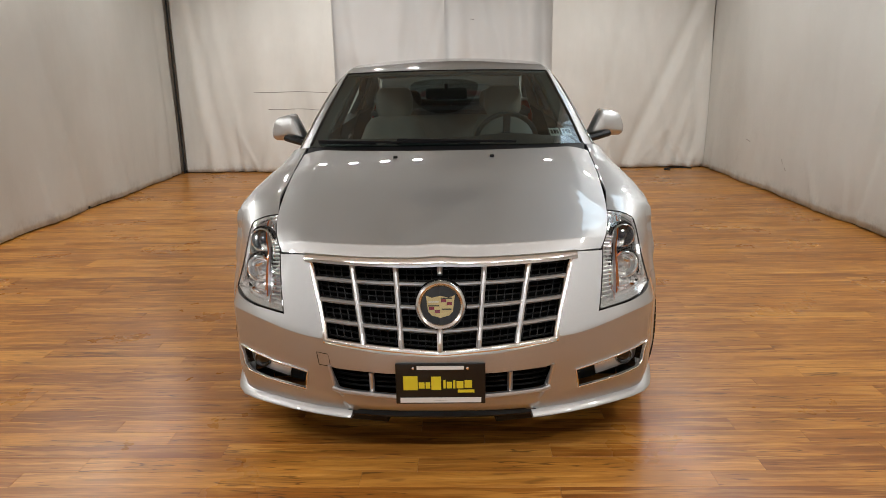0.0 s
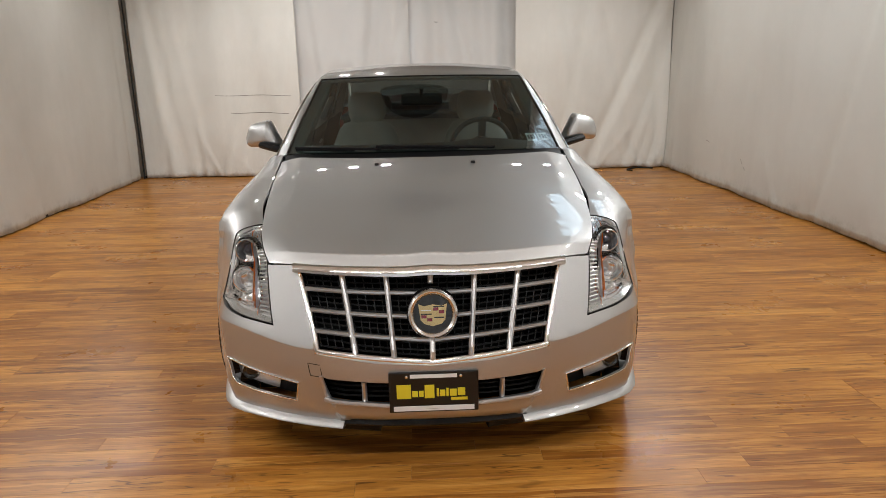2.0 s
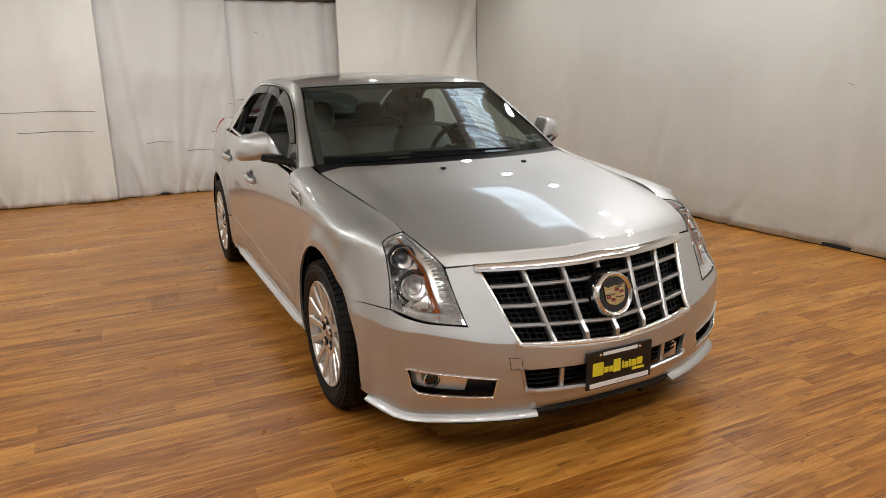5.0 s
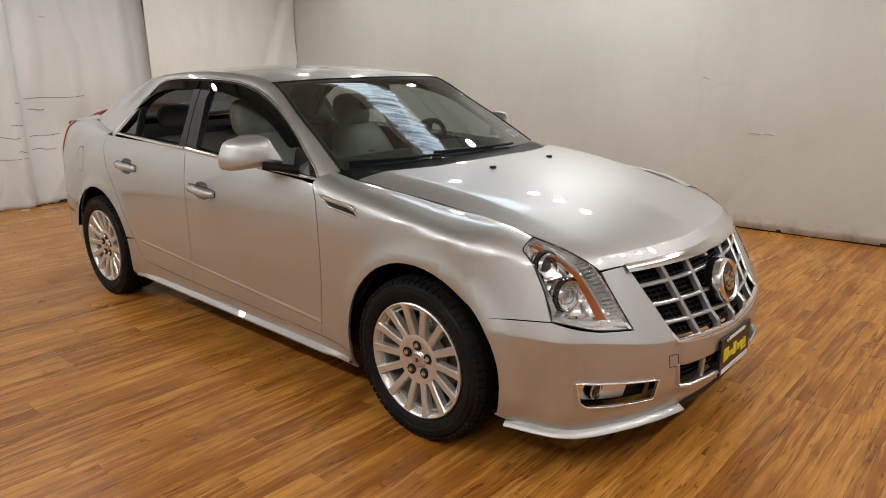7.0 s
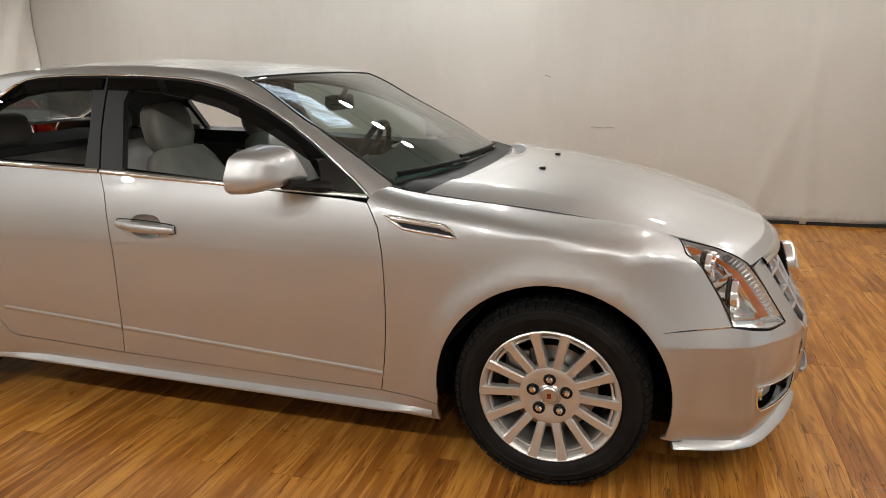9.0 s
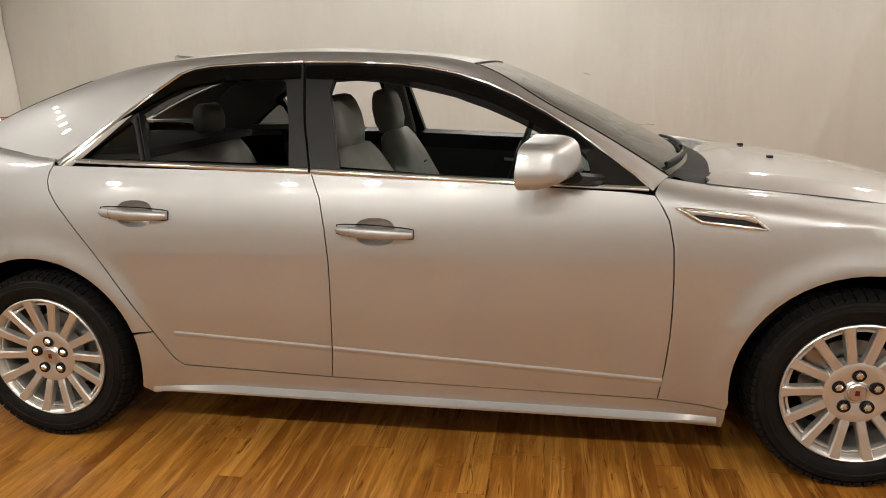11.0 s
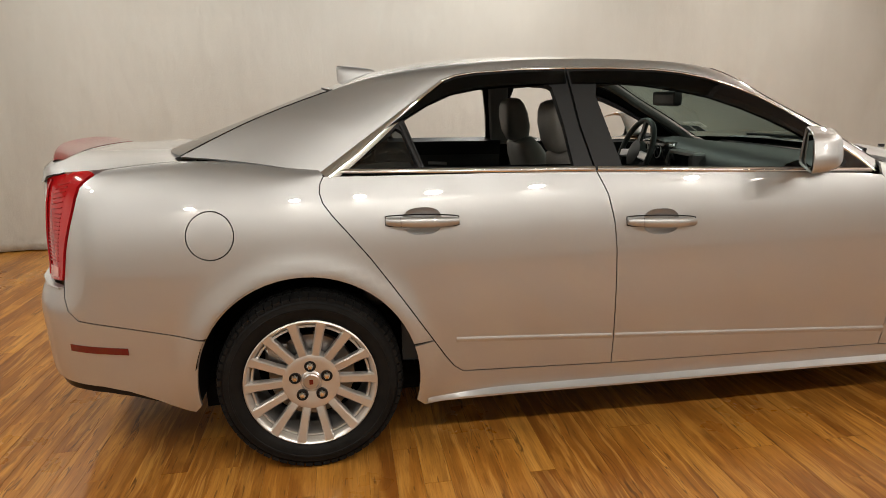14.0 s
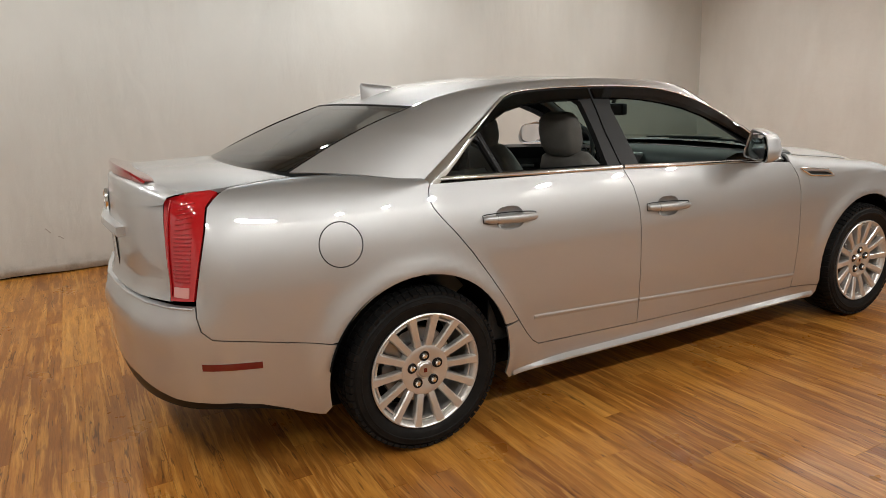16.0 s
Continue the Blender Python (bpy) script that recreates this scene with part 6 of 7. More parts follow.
    # badge, handle bar, rear plate
    part("rear_badge", disc_at(wrap(SEND, 1.03) + Vector((0, 0.002, 0)), (0, 1, 0.05), [(0.0, 0.05), (0.01, 0.047), (0.012, 0.04), (0.006, 0.036), (0.006, 0.0)], 40), CHROME, boot, "round chrome badge", smooth=True)
    bar = [wrap(SR(x), 0.945) for x in (0.0, 0.1, 0.2, 0.3, 0.36)]
    full = [Vector((-p.x, p.y, p.z)) for p in bar[::-1]] + bar[1:]
    part("boot_handle_bar", sweep(full, [(-0.03, -0.018), (0.03, -0.018), (0.036, -0.008), (0.03, 0.018), (-0.03, 0.022)][::-1], up=Vector((0, 0, 1))), PAINT, boot, smooth=True)
    b = bmesh.new()
    box(b, (-0.156, 2.428, 0.775), (0.156, 2.448, 0.925), 0.003)
    plate = part("rear_plate", b, BLACK, boot, "dark-framed rear plate")
    b = bmesh.new()
    box(b, (-0.14, 2.447, 0.80), (0.14, 2.450, 0.90))
    part("plate_face", b, plain("plate_pale", (0.5, 0.5, 0.48), 0.4).mat, plate)
    # side marker and valance on the rear bumper
    mark = side_loop((2.062, 0.474), (2.262, 0.496), (2.262, 0.521), (2.062, 0.499))
    m = skin("side_marker", mark, wrap, DARKRED, rear_bumper, face=MID, gap=0, depth=0.005, lift=0.003, res=0.03, label="dark red side marker")
    mirrored(m)
    val = [(SEND, 0.335), (SR(0.5), 0.342), (SR(0.72), 0.342), (S(2.26), 0.341), (S(2.17), 0.332), (S(2.08), 0.312), (S(1.96), 0.275), (S(1.99), 0.301), (S(2.08), 0.338), (S(2.17), 0.362), (S(2.26), 0.376), (SR(0.72), 0.386), (SR(0.5), 0.424), (SEND, 0.431)]
    v = skin("rear_valance", val, lambda s, h: wrap(s, h) + Vector((0.008, -0.012, 0)), BLACK, rear_bumper, face=MID, gap=0, depth=0.01, res=0.04)
    mirrored(v)
    ledge = [wrap(S(2.27), 0.722)] + [wrap(SR(x), 0.722) for x in (0.74, 0.6, 0.4, 0.2, 0.0)]
    mirrored(part("bumper_step", sweep([p + Vector((0.0, 0.0, 0)) for p in ledge], slab_section(0.03, 0.008, 0.4)), PAINT, rear_bumper, smooth=True))


def build_top():
    # roof fin
    bm, rings = bmesh.new(), []
    for y, w, h in ((1.105, 0.004, 0.004), (1.13, 0.016, 0.018), (1.18, 0.026, 0.040), (1.23, 0.029, 0.060), (1.262, 0.022, 0.073), (1.270, 0.014, 0.066), (1.278, 0.012, 0.0)):
        z = float(np.interp(y, [0.85, 1.15, 1.37], [1.468, 1.425, 1.360]))
        rings.append([bm.verts.new((w * math.cos(a), y + (0.012 * math.sin(a) if h > 0.03 else 0), z - 0.006 + (h + 0.006) * math.sin(a) ** 0.75)) for a in np.linspace(0, math.pi, 13)])
    for a, b in zip(rings, rings[1:]):
        for i in range(12):
            bm.faces.new((a[i], a[i + 1], b[i + 1], b[i]))
    part("antenna_fin", bm, PAINT, roof, "small shark-fin antenna", smooth=True, sharp=50)
    # cowl, wipers, washer jets
    bm, rows = bmesh.new(), []
    for v in np.linspace(-1, 1, 31):
        a, c = hood(-0.02, v * 0.985), top(0.06, v)
        rows.append([bm.verts.new(p) for p in (a + Vector((0, -0.03, -0.03)), a + Vector((0, 0.015, -0.022)), (a + c) / 2 + Vector((0, 0.02, -0.022 + 0.022 * smooth(0.72, 0.93, abs(v)))), c + Vector((0, 0.01, -0.006)))])
    for a, b in zip(rows, rows[1:]):
        for j in range(3):
            bm.faces.new((a[j], a[j + 1], b[j + 1], b[j]))
    cowl = part("cowl", bm, COWL, car, "black plastic cowl below the windscreen", smooth=True)
    for v0, v1, t0, t1 in ((0.50, -0.34, 0.04, 0.15), (-0.30, -0.93, 0.05, 0.15)):
        pts = [top(t0 + (t1 - t0) * q * 0.9, v0 + (v1 - v0) * q) + Vector((0, -0.008, 0.012)) for q in np.linspace(0, 1, 12)]
        w = part("wiper", sweep(pts, slab_section(0.014, 0.012, 0.3)), COWL, cowl, "black wiper arm and blade")
        pts = [top(t0 + 0.02 + (t1 - t0) * q * 0.5, v0 + (v1 - v0) * (0.3 + 0.7 * q)) + Vector((0, -0.004, 0.008)) for q in np.linspace(0, 1, 10)]
        part("wiper_blade", sweep(pts, slab_section(0.006, 0.016, 0.2)), COWL, w)
    for x in (-0.228, 0.228):
        p = hood(0.72, x / 0.73)
        b = bmesh.new()
        box(b, (-0.010, -0.012, -0.004), (0.010, 0.012, 0.010), 0.004)
        b.transform(Matrix.Translation(p))
        part("washer_jet", b, BLACK, bonnet)
    # inspection stickers low on the glass
    for i, x in enumerate((0.545, 0.61)):
        def stick(u, w, x=x):
            return top(0.30 + w * 0.26, (x + 0.055 * u) / 0.70) + Vector((0, 0.012, -0.008))
        s = part("screen_sticker", patch_mesh(stick, 4, 3), plain("sticker", (0.75, 0.78, 0.78) if i else (0.72, 0.74, 0.76), 0.5).mat, windscreen, "small inspection sticker")
        for j, (a, mt) in enumerate(((0.12, BLACK), (0.42, DARKRED), (0.68, BLACK))):
            def bar_at(u, w, x=x, a=a):
                return top(0.36 + w * 0.13, (x + 0.055 * (a + 0.2 * u)) / 0.70) + Vector((0, 0.010, -0.006))
            part("sticker_bar", patch_mesh(bar_at, 2, 2), mt, s)
    # seam trims at the screens
    for name, t, dz in (("screen_header", 3.0, 0.001), ("rear_header", 7.95, 0.001)):
        part(name, sweep([top(t, v) + Vector((0, 0, dz)) for v in np.linspace(-0.99, 0.99, 25)], slab_section(0.012, 0.005)), BLACK, roof)
    for t0, t1, w in ((0.05, 3.0, 0.012), (8.0, 9.9, 0.006)):
        rubber = part("screen_rubber", sweep([top(t, -0.985) + Vector((0, 0, 0.001)) for t in np.linspace(t0, t1, 16)], slab_section(w, 0.005)), GLOSSBLACK, roof)
        mirrored(rubber)


build_tail()
build_top()


# ---------------------------------------------------------------- cabin
def pillow(rows, k=24, power=0.55):
    """Rounded rings: rows of (centre, half width across x, half depth, depth direction)."""
    bm, rings = bmesh.new(), []
    for c, w, d, ahead in rows:
        c, ahead = Vector(c), Vector(ahead).normalized()
        ring = []
        for i in range(k):
            a = 2 * math.pi * i / k
            co, si = math.cos(a), math.sin(a)
            ring.append(bm.verts.new(c + Vector((1, 0, 0)) * (w * math.copysign(abs(co) ** power, co)) + ahead * (d * math.copysign(abs(si) ** power, si))))
        rings.append(ring)
    for a, b in zip(rings, rings[1:]):
        for i in range(k):
            bm.faces.new((a[i], a[(i + 1) % k], b[(i + 1) % k], b[i]))
    bm.faces.new(rings[0]), bm.faces.new(rings[-1])
    return bm


def build_front_seat(x):
    lean = Vector((0, 0.40, 0.92)).normalized()
    face = Vector((0, -0.92, 0.40))
    base = Vector((x, 0.10, 0.52))
    rows = [(base + lean * q, w, d, face) for q, w, d in ((0.0, 0.20, 0.05), (0.03, 0.245, 0.085), (0.15, 0.26, 0.095), (0.30, 0.258, 0.09), (0.44, 0.235, 0.08), (0.54, 0.20, 0.068), (0.595, 0.165, 0.052), (0.612, 0.12, 0.03))]
    seat = part("front_seat", pillow(rows), LEATHER, car, "grey leather front seat", smooth=True, sharp=60)
    centre = Vector((x, 0.368, 1.178))
    up = Vector((0, 0.18, 0.98)).normalized()
    fa = Vector((0, -0.98, 0.18))
    part("headrest", pillow([(centre + up * q, w, d, fa) for q, w, d in ((-0.112, 0.07, 0.03), (-0.10, 0.105, 0.05), (-0.05, 0.128, 0.062), (0.02, 0.13, 0.062), (0.07, 0.122, 0.052), (0.098, 0.10, 0.038), (0.106, 0.07, 0.02))]), LEATHER, seat, smooth=True, sharp=60)
    for dx in (-0.05, 0.05):
        part("headrest_post", sweep([(x + dx, 0.335, 1.02), (x + dx, 0.36, 1.10)], ring_section(0.006, 0.006, 8), up=Vector((0, 1, 0))), CHROME, seat)
    part("cushion", pillow([(Vector((x, y, z)), 0.255, d, (0, 0, 1)) for y, z, d in ((-0.42, 0.50, 0.03), (-0.40, 0.50, 0.07), (-0.2, 0.49, 0.085), (0.0, 0.47, 0.08), (0.12, 0.46, 0.05))]), LEATHER, seat, smooth=True, sharp=60)
    emb = bmesh.new()
    box(emb, (-0.028, -0.003, -0.004), (0.028, 0.003, 0.004))
    emb.transform(Matrix.Translation(base + lean * 0.40 + face * 0.083))
    part("seat_emblem", emb, BLACK, seat)


def build_rear_seat():
    lean = Vector((0, 0.30, 0.95)).normalized()
    face = Vector((0, -0.95, 0.30))
    base = Vector((0, 1.15, 0.52))
    rows = [(base + lean * q, w, d, face) for q, w, d in ((0, 0.60, 0.05), (0.04, 0.66, 0.09), (0.25, 0.66, 0.09), (0.45, 0.62, 0.075), (0.54, 0.58, 0.05), (0.56, 0.5, 0.02))]
    seat = part("rear_seat", pillow(rows, 40, 0.4), LEATHER, car, "grey leather rear bench", smooth=True, sharp=60)
    part("cushion", pillow([(Vector((0, y, z)), 0.66, d, (0, 0, 1)) for y, z, d in ((0.54, 0.49, 0.03), (0.57, 0.49, 0.07), (0.83, 0.47, 0.08), (1.04, 0.46, 0.06))], 40, 0.4), LEATHER, seat, smooth=True, sharp=60)
    for x in (-0.36, 0.36):
        c = Vector((x, 1.335, 1.155))
        part("headrest", pillow([(c + Vector((0, 0.02, 1)).normalized() * q, w, d, (0, -1, 0.1)) for q, w, d in ((-0.075, 0.09, 0.03), (-0.06, 0.115, 0.045), (0.0, 0.12, 0.05), (0.05, 0.11, 0.042), (0.075, 0.08, 0.02))]), LEATHER, seat, smooth=True, sharp=60)


def build_dash():
    bm, rows = bmesh.new(), []
    for x in np.linspace(-0.70, 0.70, 41):
        hump = 0.028 * math.exp(-(((x - 0.36) / 0.17) ** 2))
        arc = 0.06 * (abs(x) / 0.7) ** 2
        sec = [(-0.47 + arc, 0.62), (-0.42 + arc * 0.6, 0.78), (-0.40, 0.88), (-0.42, 0.955 + hump), (-0.47 - arc * 0.3, 1.005 + hump), (-0.56, 1.022 + hump * 0.8), (-0.70, 1.015), (-0.86 + arc, 1.0), (-1.0 + arc * 2.6, 0.985)]
        rows.append([bm.verts.new((x, y, z)) for y, z in sec])
    for a, b in zip(rows, rows[1:]):
        for j in range(8):
            bm.faces.new((a[j], a[j + 1], b[j + 1], b[j]))
    dash = part("dashboard", bm, DASH, car, "dark moulded dashboard", smooth=True, sharp=70)
    b = bmesh.new()
    box(b, (-0.13, -0.455, 0.86), (0.13, -0.385, 1.0), 0.012)
    part("centre_console", b, plain("stack_silver", (0.12, 0.12, 0.12), 0.35, 0.6).mat, dash)
    b = bmesh.new()
    box(b, (-0.09, -0.388, 0.905), (0.09, -0.380, 0.985))
    part("nav_screen", b, GLOSSBLACK, dash)
    b = bmesh.new()
    box(b, (0.21, -0.50, 0.925), (0.51, -0.405, 1.025), 0.02)
    part("instrument_hood", b, GLOSSBLACK, dash)
    for x in (0.28, 0.36, 0.44):
        part("gauge", disc_at(Vector((x, -0.402, 0.975)), (0, 1, 0.2), [(0.0, 0.036), (0.006, 0.034), (0.004, 0.031)], 24), SATIN, dash)
    b = bmesh.new()
    box(b, (-0.10, -0.42, 0.45), (0.10, 0.42, 0.66), 0.03)
    part("centre_console", b, DASH, dash)
    # steering wheel
    c = Vector((0.36, -0.305, 0.968))
    n = Vector((0, 0.93, 0.36)).normalized()
    side = Vector((1, 0, 0))
    up = n.cross(side)
    ring = [c + side * (0.183 * math.cos(a)) + up * (0.183 * math.sin(a)) for a in np.linspace(0, 2 * math.pi, 48, endpoint=False)]
    wheel = part("steering_wheel", sweep(ring, ring_section(0.015, 0.015, 10), closed=True, up=n), DASH, dash, "dark leather steering wheel", smooth=True)
    part("wheel_boss", disc_at(c - n * 0.02, n, [(0.0, 0.075), (0.03, 0.07), (0.042, 0.04), (0.044, 0.0)], 28), DASH, wheel, smooth=True)
    for a in (math.radians(5), math.radians(175), math.radians(270)):
        d = side * math.cos(a) + up * math.sin(a)
        part("wheel_spoke", sweep([c + d * 0.05, c + d * 0.12 - n * 0.004, c + d * 0.178], slab_section(0.045, 0.018, 0.35), up=n), SATIN if a < 4 else DASH, wheel)
    part("column", sweep([c - n * 0.02, c - n * 0.20], ring_section(0.04, 0.04, 12), up=Vector((1, 0, 0))), DASH, wheel)


def build_cabin_shell():
    # carpet tub, cards, shelf, lining
    b = bmesh.new()
    box(b, (-0.74, -0.95, 0.30), (0.74, 1.05, 0.36))
    part("cabin_floor", b, VOID, car)
    b = bmesh.new()
    box(b, (-0.66, 1.24, 1.035), (0.66, 1.88, 1.07))
    part("parcel_shelf", b, plain("shelf_cloth", (0.05, 0.05, 0.05), 0.9).mat, car, "dark parcel shelf")
    b = bmesh.new()
    box(b, (-0.66, 1.42, 0.35), (0.66, 1.46, 1.04))
    part("bulkhead", b, VOID, car)

    def card(s, h):
        p = wrap(s, h)
        return Vector((p.x + 0.085 - 0.02 * smooth(0.9, 1.03, h), p.y, p.z))

    for y0, y1 in ((-0.80, 0.30), (0.36, 1.10)):
        loop = side_loop((y0, 0.36), (y1, 0.36), (y1, belt(y1) - 0.075), (y0, belt(y0) - 0.075))
        c = skin("door_card", loop, card, TRIM_GREY, car, face=(-3, 0, 0.6), gap=0, depth=0.01, res=0.06, label="dark grey moulded door card")
        loop = side_loop((y0, belt(y0) - 0.075), (y1, belt(y1) - 0.075), (y1, belt(y1) + 0.004), (y0, belt(y0) + 0.004))
        skin("card_top", loop, lambda s, h: card(s, h) + Vector((0.012, 0, 0)), BLACK, c, face=(-3, 0, 0.6), gap=0, depth=0.05, res=0.05)
        ym, zm = (y0 + y1) / 2, belt((y0 + y1) / 2)
        part("arm_rest", sweep([card(S(ym - 0.3), 0.70) + Vector((0.03, 0, 0)), card(S(ym), 0.73) + Vector((0.04, 0, 0)), card(S(ym + 0.3), 0.75) + Vector((0.03, 0, 0))], slab_section(0.07, 0.06, 0.4)), DASH, c)
        part("inner_handle", sweep([card(S(ym - 0.05), zm - 0.13) + Vector((0.016, 0, 0)), card(S(ym + 0.06), zm - 0.12) + Vector((0.016, 0, 0))], slab_section(0.012, 0.02, 0.4)), SATIN, c)
        mirrored(c)
    lining = skin("headliner", strip(3.02, 7.9, 0.97), lambda t, v: top(t, v) + Vector((0, 0, -0.03)), HEADLINER, car, face=MID, gap=0, depth=0.004, scale=(0.3, 0.6), res=0.06, flip=True)
    # inner pillars
    for rows, w in (([(0.36, 1.03), (0.375, 1.15), (0.39, 1.27), (0.40, 1.38)], 0.11),):
        pts = [flank(y, z, -0.05) for y, z in rows]
        p = part("pillar_trim", sweep(pts, slab_section(w, 0.03, 0.3), up=Vector((-0.9, 0, 0.4))), plain("pillar_cloth", (0.16, 0.155, 0.145), 0.85).mat, car)
        mirrored(p)
    p = part("pillar_trim", sweep([Vector((-rail(t)[0] + 0.03, rail(t)[1] + 0.02, rail(t)[2] - 0.03)) for t in np.linspace(0.1, 3.0, 9)], slab_section(0.07, 0.03, 0.3), up=Vector((0, -0.5, 0.8))), plain("a_pillar_cloth", (0.14, 0.14, 0.135), 0.85).mat, car)
    mirrored(p)
    quarter_trim = [(1.02, 1.06), (1.30, 1.06), (1.62, 1.10), (1.32, 1.30), (1.10, 1.37), (0.95, 1.36), (1.05, 1.26), (1.09, 1.215)]
    q = skin("pillar_trim", quarter_trim, on_flank(-0.06), plain("c_pillar_cloth", (0.12, 0.118, 0.11), 0.9).mat, car, holes=[[(1.255, 1.09), (1.09, 1.20), (1.07, 1.195), (1.02, 1.09)]], face=(-3, 0, 1), gap=0, depth=0.01, res=0.06)
    mirrored(q)
    # inside mirror
    b = bmesh.new()
    box(b, (-0.125, -0.325, 1.225), (0.125, -0.285, 1.295), 0.016)
    m = part("inside_mirror", b, BLACK, car, "black inside mirror under the screen header")
    part("mirror_stalk", sweep([(0, -0.318, 1.28), (0, -0.335, 1.312), (0, -0.342, 1.324)], ring_section(0.012, 0.012, 8), up=Vector((1, 0, 0))), BLACK, m)


for sx in (-0.38, 0.38):
    build_front_seat(sx)
build_rear_seat()
build_dash()
build_cabin_shell()


# ---------------------------------------------------------------- room fittings
def build_spot_head(x, y, lit):
    z = CEIL - 0.32
    aim = (spot_aim(x, y) - Vector((x, y, z))).normalized()
    bm = disc_at(Vector((x, y, z)), aim, [(-0.15, 0.0), (-0.15, 0.040), (-0.12, 0.052), (-0.03, 0.074), (0.004, 0.078), (0.004, 0.072), (-0.02, 0.068), (-0.03, 0.0)], 24)
    head = part("spot_head", bm, SPOT_GREY, None, smooth=True, sharp=50)
    tagged(head, "small round spot head on a ceiling track, " + ("lit" if lit else "switched off"), "spotlight", "spotlights on the ceiling tracks")
    stem = sweep([Vector((x, y, CEIL)), Vector((x, y, z + 0.09)), Vector((x, y, z)) - aim * 0.10], ring_section(0.012, 0.012, 8), up=Vector((1, 0.2, 0)))
    part("stem", stem, SPOT_GREY, head)
    if lit:
        lens = disc_at(Vector((x, y, z)) + aim * -0.012, aim, [(0.0, 0.0), (-0.001, 0.066)], 24)
        part("lamp_face", lens, SPOT_GLOW, head, "glowing lamp face")


SPOT_GREY = plain("spot_enamel", (0.16, 0.155, 0.15), 0.5).mat
SPOT_GLOW = plain("spot_glow", (0.9, 0.85, 0.8), 0.4, Emission_Color=(1.0, 0.9, 0.76), Emission_Strength=30.0).mat
for _x, _y, _on in SPOTS:
    build_spot_head(_x, _y, _on)


def track(name, a, b):
    bm = sweep([Vector(a), Vector(b)], slab_section(0.035, 0.03, 0.2))
    return tagged(part(name, bm, SPOT_GREY), "grey lighting track along the ceiling", "lighting track")


track("lighting_track", (-2.6, 3.65, CEIL - 0.016), (2.4, 3.65, CEIL - 0.016))
track("lighting_track", (-3.8, -4.1, CEIL - 0.136), (-3.8, 4.4, CEIL - 0.136))
track("lighting_track", (2.75, -4.1, CEIL - 0.136), (2.75, 4.4, CEIL - 0.136))
track("lighting_track", (-2.2, -4.2, CEIL - 0.136), (2.2, -4.2, CEIL - 0.136))

# dark round panel hung under the ceiling over the car
disc = bmesh.new()
bmesh.ops.create_cone(disc, cap_ends=True, segments=64, radius1=0.39, radius2=0.39, depth=0.03)
disc.transform(Matrix.Translation((-0.07, 1.0, CEIL - 0.10)))
disc = tagged(part("ceiling_disc", disc, plain("disc_dark", (0.03, 0.03, 0.032), 0.5).mat), "dark round panel hung under the ceiling", "ceiling panel")
for dx in (-0.24, 0.24):
    part("cord", sweep([(dx - 0.07, 0.73, CEIL - 0.11), (dx * 1.02 - 0.07, 0.70, CEIL - 0.20)], ring_section(0.006, 0.006, 6), up=Vector((0, 1, 0))), BLACK, disc)
    part("hanger", sweep([(dx - 0.07, 1.0, CEIL - 0.09), (dx - 0.07, 1.0, CEIL)], ring_section(0.006, 0.006, 6), up=Vector((0, 1, 0))), BLACK, disc)
for i, yb in enumerate((-0.4, 1.9, 4.3)):
    b = bmesh.new()
    box(b, (X0 - 0.05, yb, CEIL - 0.09), (X1 + 0.06, yb + 0.10, CEIL), 0.004)
    tagged(part("ceiling_beam", b, CEIL_MAT), "painted beam across the ceiling", "beam", "beams across the ceiling", "structure")

# long cool light with a crumpled plastic diffuser
def build_ceiling_light():
    lx, y0, y1, z = 1.95, -0.35, 1.55, CEIL - 0.10
    b = bmesh.new()
    box(b, (lx - 0.40, y0 - 0.04, z), (lx + 0.40, y1 + 0.04, CEIL - 0.002), 0.006)
    body = tagged(part("ceiling_light", b, SOFFIT), "long ceiling light with a crumpled cool-white diffuser", "ceiling light")
    me = plain("cool_diffuser", (0.8, 0.85, 0.9), 0.5, Emission_Color=(0.66, 0.86, 1.0))
    streak = me.noise(1.0, 4.0, 0.6, me.coords((1.6, 26.0, 1.0)))
    gain = me.node("Math", 0, {"operation": "MULTIPLY"}, i0=me.ramp(streak, (0.36, 0.08), (0.60, 1.0)), i1=3.4)
    me.set(Emission_Strength=gain)
    rng = random.Random(12)
    vs, fs, n = [], [], 60
    for i in range(n + 1):
        u = i / n
        y = y0 + (y1 - y0) * u
        l, r = 0.34 + rng.uniform(-0.10, 0.03), 0.34 + rng.uniform(-0.10, 0.03)
        for k in range(7):
            q = k / 6
            vs.append((lx - l + (l + r) * q, y, z - 0.012 - 0.05 * math.sin(math.pi * q) - rng.uniform(0, 0.012)))
    for i in range(n):
        for k in range(6):
            o = i * 7 + k
            fs.append((o, o + 1, o + 8, o + 7))
    mesh = bpy.data.meshes.new("diffuser")
    mesh.from_pydata(vs, [], fs)
    link_mesh("diffuser", mesh, me.mat, body, "crumpled glowing plastic diffuser")


build_ceiling_light()
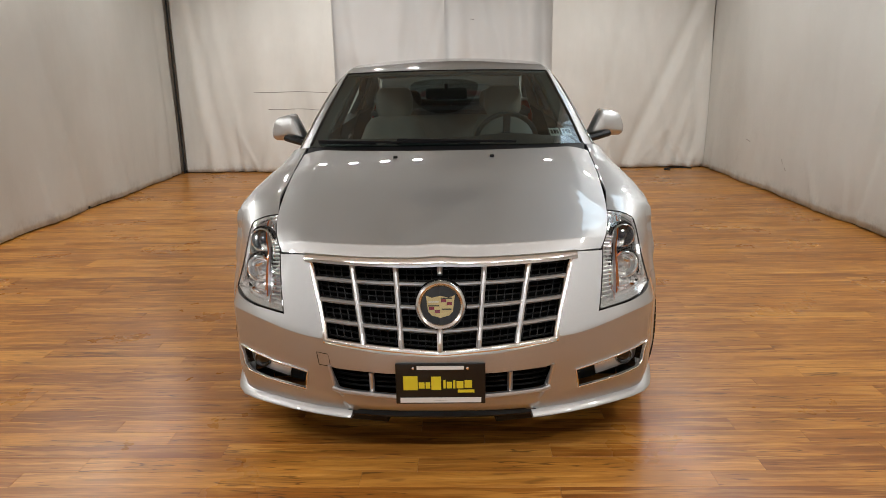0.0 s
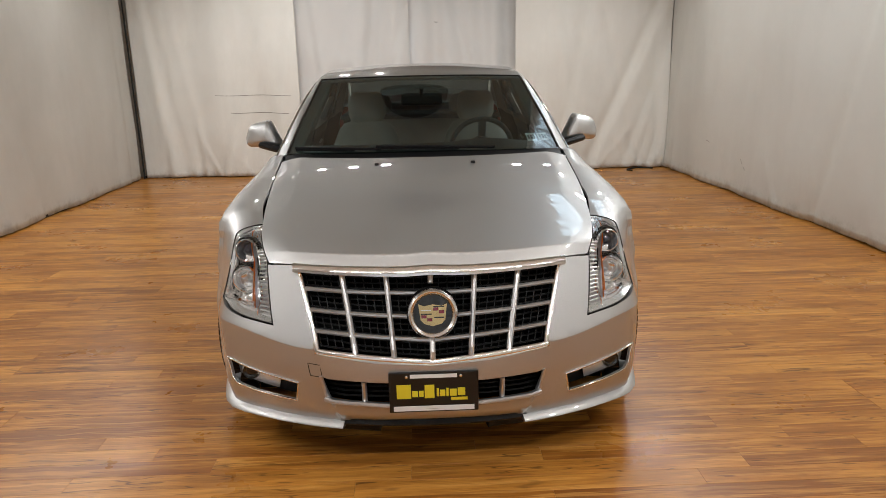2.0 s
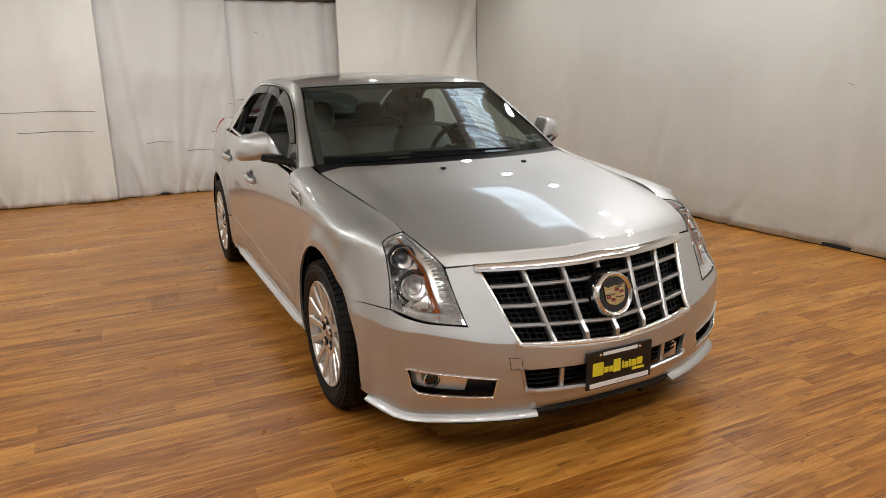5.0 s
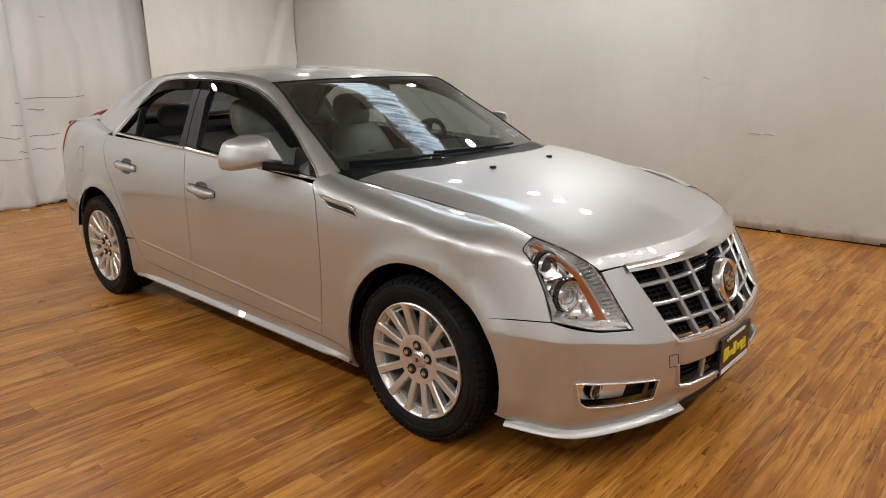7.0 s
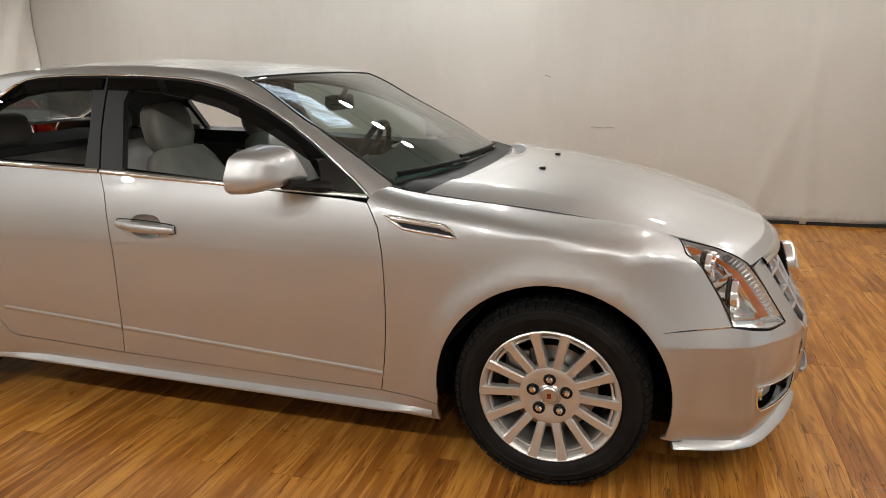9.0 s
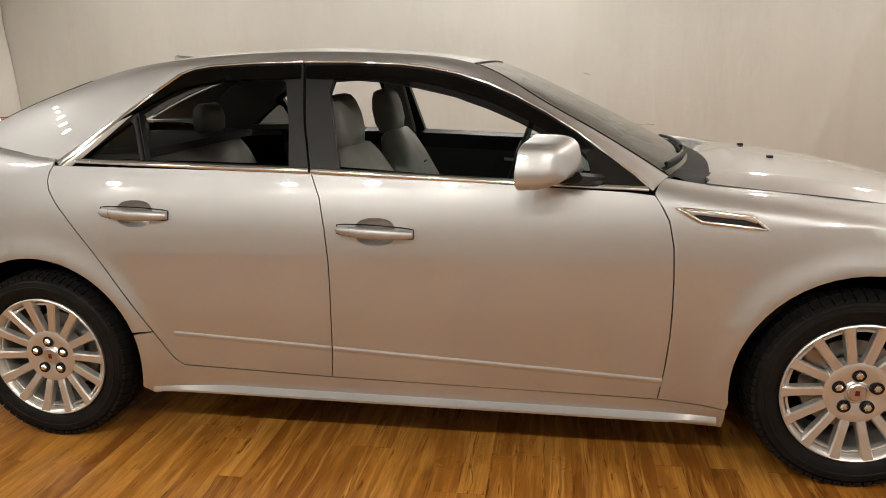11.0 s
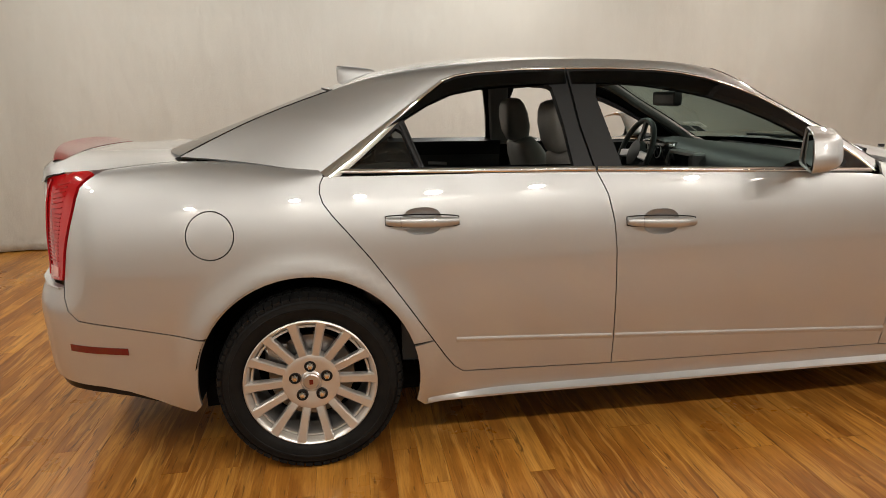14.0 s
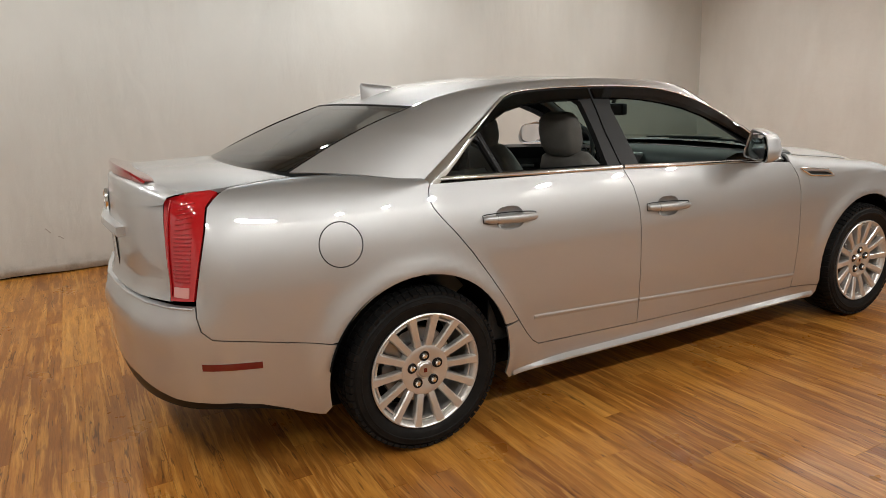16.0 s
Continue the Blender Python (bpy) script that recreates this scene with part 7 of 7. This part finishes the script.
# curtain rail over the drapes, with rings
rail_bm = sweep([Vector((-1.76, Y1 + 0.055, 2.46)), Vector((1.43, Y1 + 0.045, 2.46))], ring_section(0.014, 0.014, 10))
rail_ob = tagged(part("curtain_rail", rail_bm, plain("rail_steel", (0.10, 0.09, 0.08), 0.4, 0.8).mat), "thin dark curtain rail on the back wall", "curtain rail")
hook_me = None
for i in range(26):
    x = -1.69 + i * 0.121
    bmr = sweep([Vector((x, Y1 + 0.05 + 0.024 * math.cos(a), 2.448 + 0.028 * math.sin(a))) for a in np.linspace(0, 2 * math.pi, 10, endpoint=False)], ring_section(0.003, 0.003, 5), closed=True, up=Vector((1, 0, 0)))
    part("curtain_ring", bmr, BLACK, rail_ob)
b = bmesh.new()
box(b, (-1.8, Y1 + 0.19, 2.36), (1.48, Y1 + 0.24, 2.90), 0.005)
wood = plain("valance_wood", (0.10, 0.055, 0.03), 0.6)
wood.set(Base_Color=wood.ramp(wood.noise(1.0, 5.0, 0.6, wood.coords((2, 20, 30))), (0.35, (0.06, 0.03, 0.016)), (0.7, (0.17, 0.10, 0.06))))
tagged(part("wooden_header", b, wood.mat), "dark wooden board above the curtain rail", "board")

# black strips added as the shaded gaps under the hems
GAP_SHADE = plain("skirting_black", (0.012, 0.011, 0.010), 0.8).mat
for lo, hi in (((X0 - 0.06, Y0, 0.0), (X0 - 0.012, Y1, 0.03)), ((X1 + 0.03, Y0, 0.0), (X1 + 0.10, Y1, 0.03)), ((X0, Y1 + 0.12, 0.0), (X1, Y1 + 0.16, 0.03))):
    solid_wall("baseboard", lo, hi, GAP_SHADE, "low black strip behind the hanging cloth, drawing the shaded gap under its hem", "skirting")
# narrow black strips that draw the shaded corner gaps between the cloths
for x, y, w in ((X0 + 0.034, Y1 + 0.06, 0.008), (X1 - 0.10, Y1 - 0.03, 0.008)):
    solid_wall("corner_post", (x, y - 0.02, 0.0), (x + w, y + 0.02, CEIL), GAP_SHADE, "narrow black strip in the corner, drawing the shaded gap between the cloths", "post")
# cable on the floor in the far corner
cb = [Vector((3.27, 4.98, 0.010)), Vector((3.09, 5.06, 0.010)), Vector((2.97, 5.00, 0.010)), Vector((2.89, 4.94, 0.010)), Vector((2.87, 4.87, 0.010)), Vector((2.93, 4.82, 0.010))]
tagged(part("cable", sweep(cb, ring_section(0.010, 0.010, 8)), BLACK, smooth=True), "short black cable lying on the oak floor", "cable")


for _x, _y, _on in SPOTS:
    if _on:
        spot_lamp(_x, _y)
build_floor()
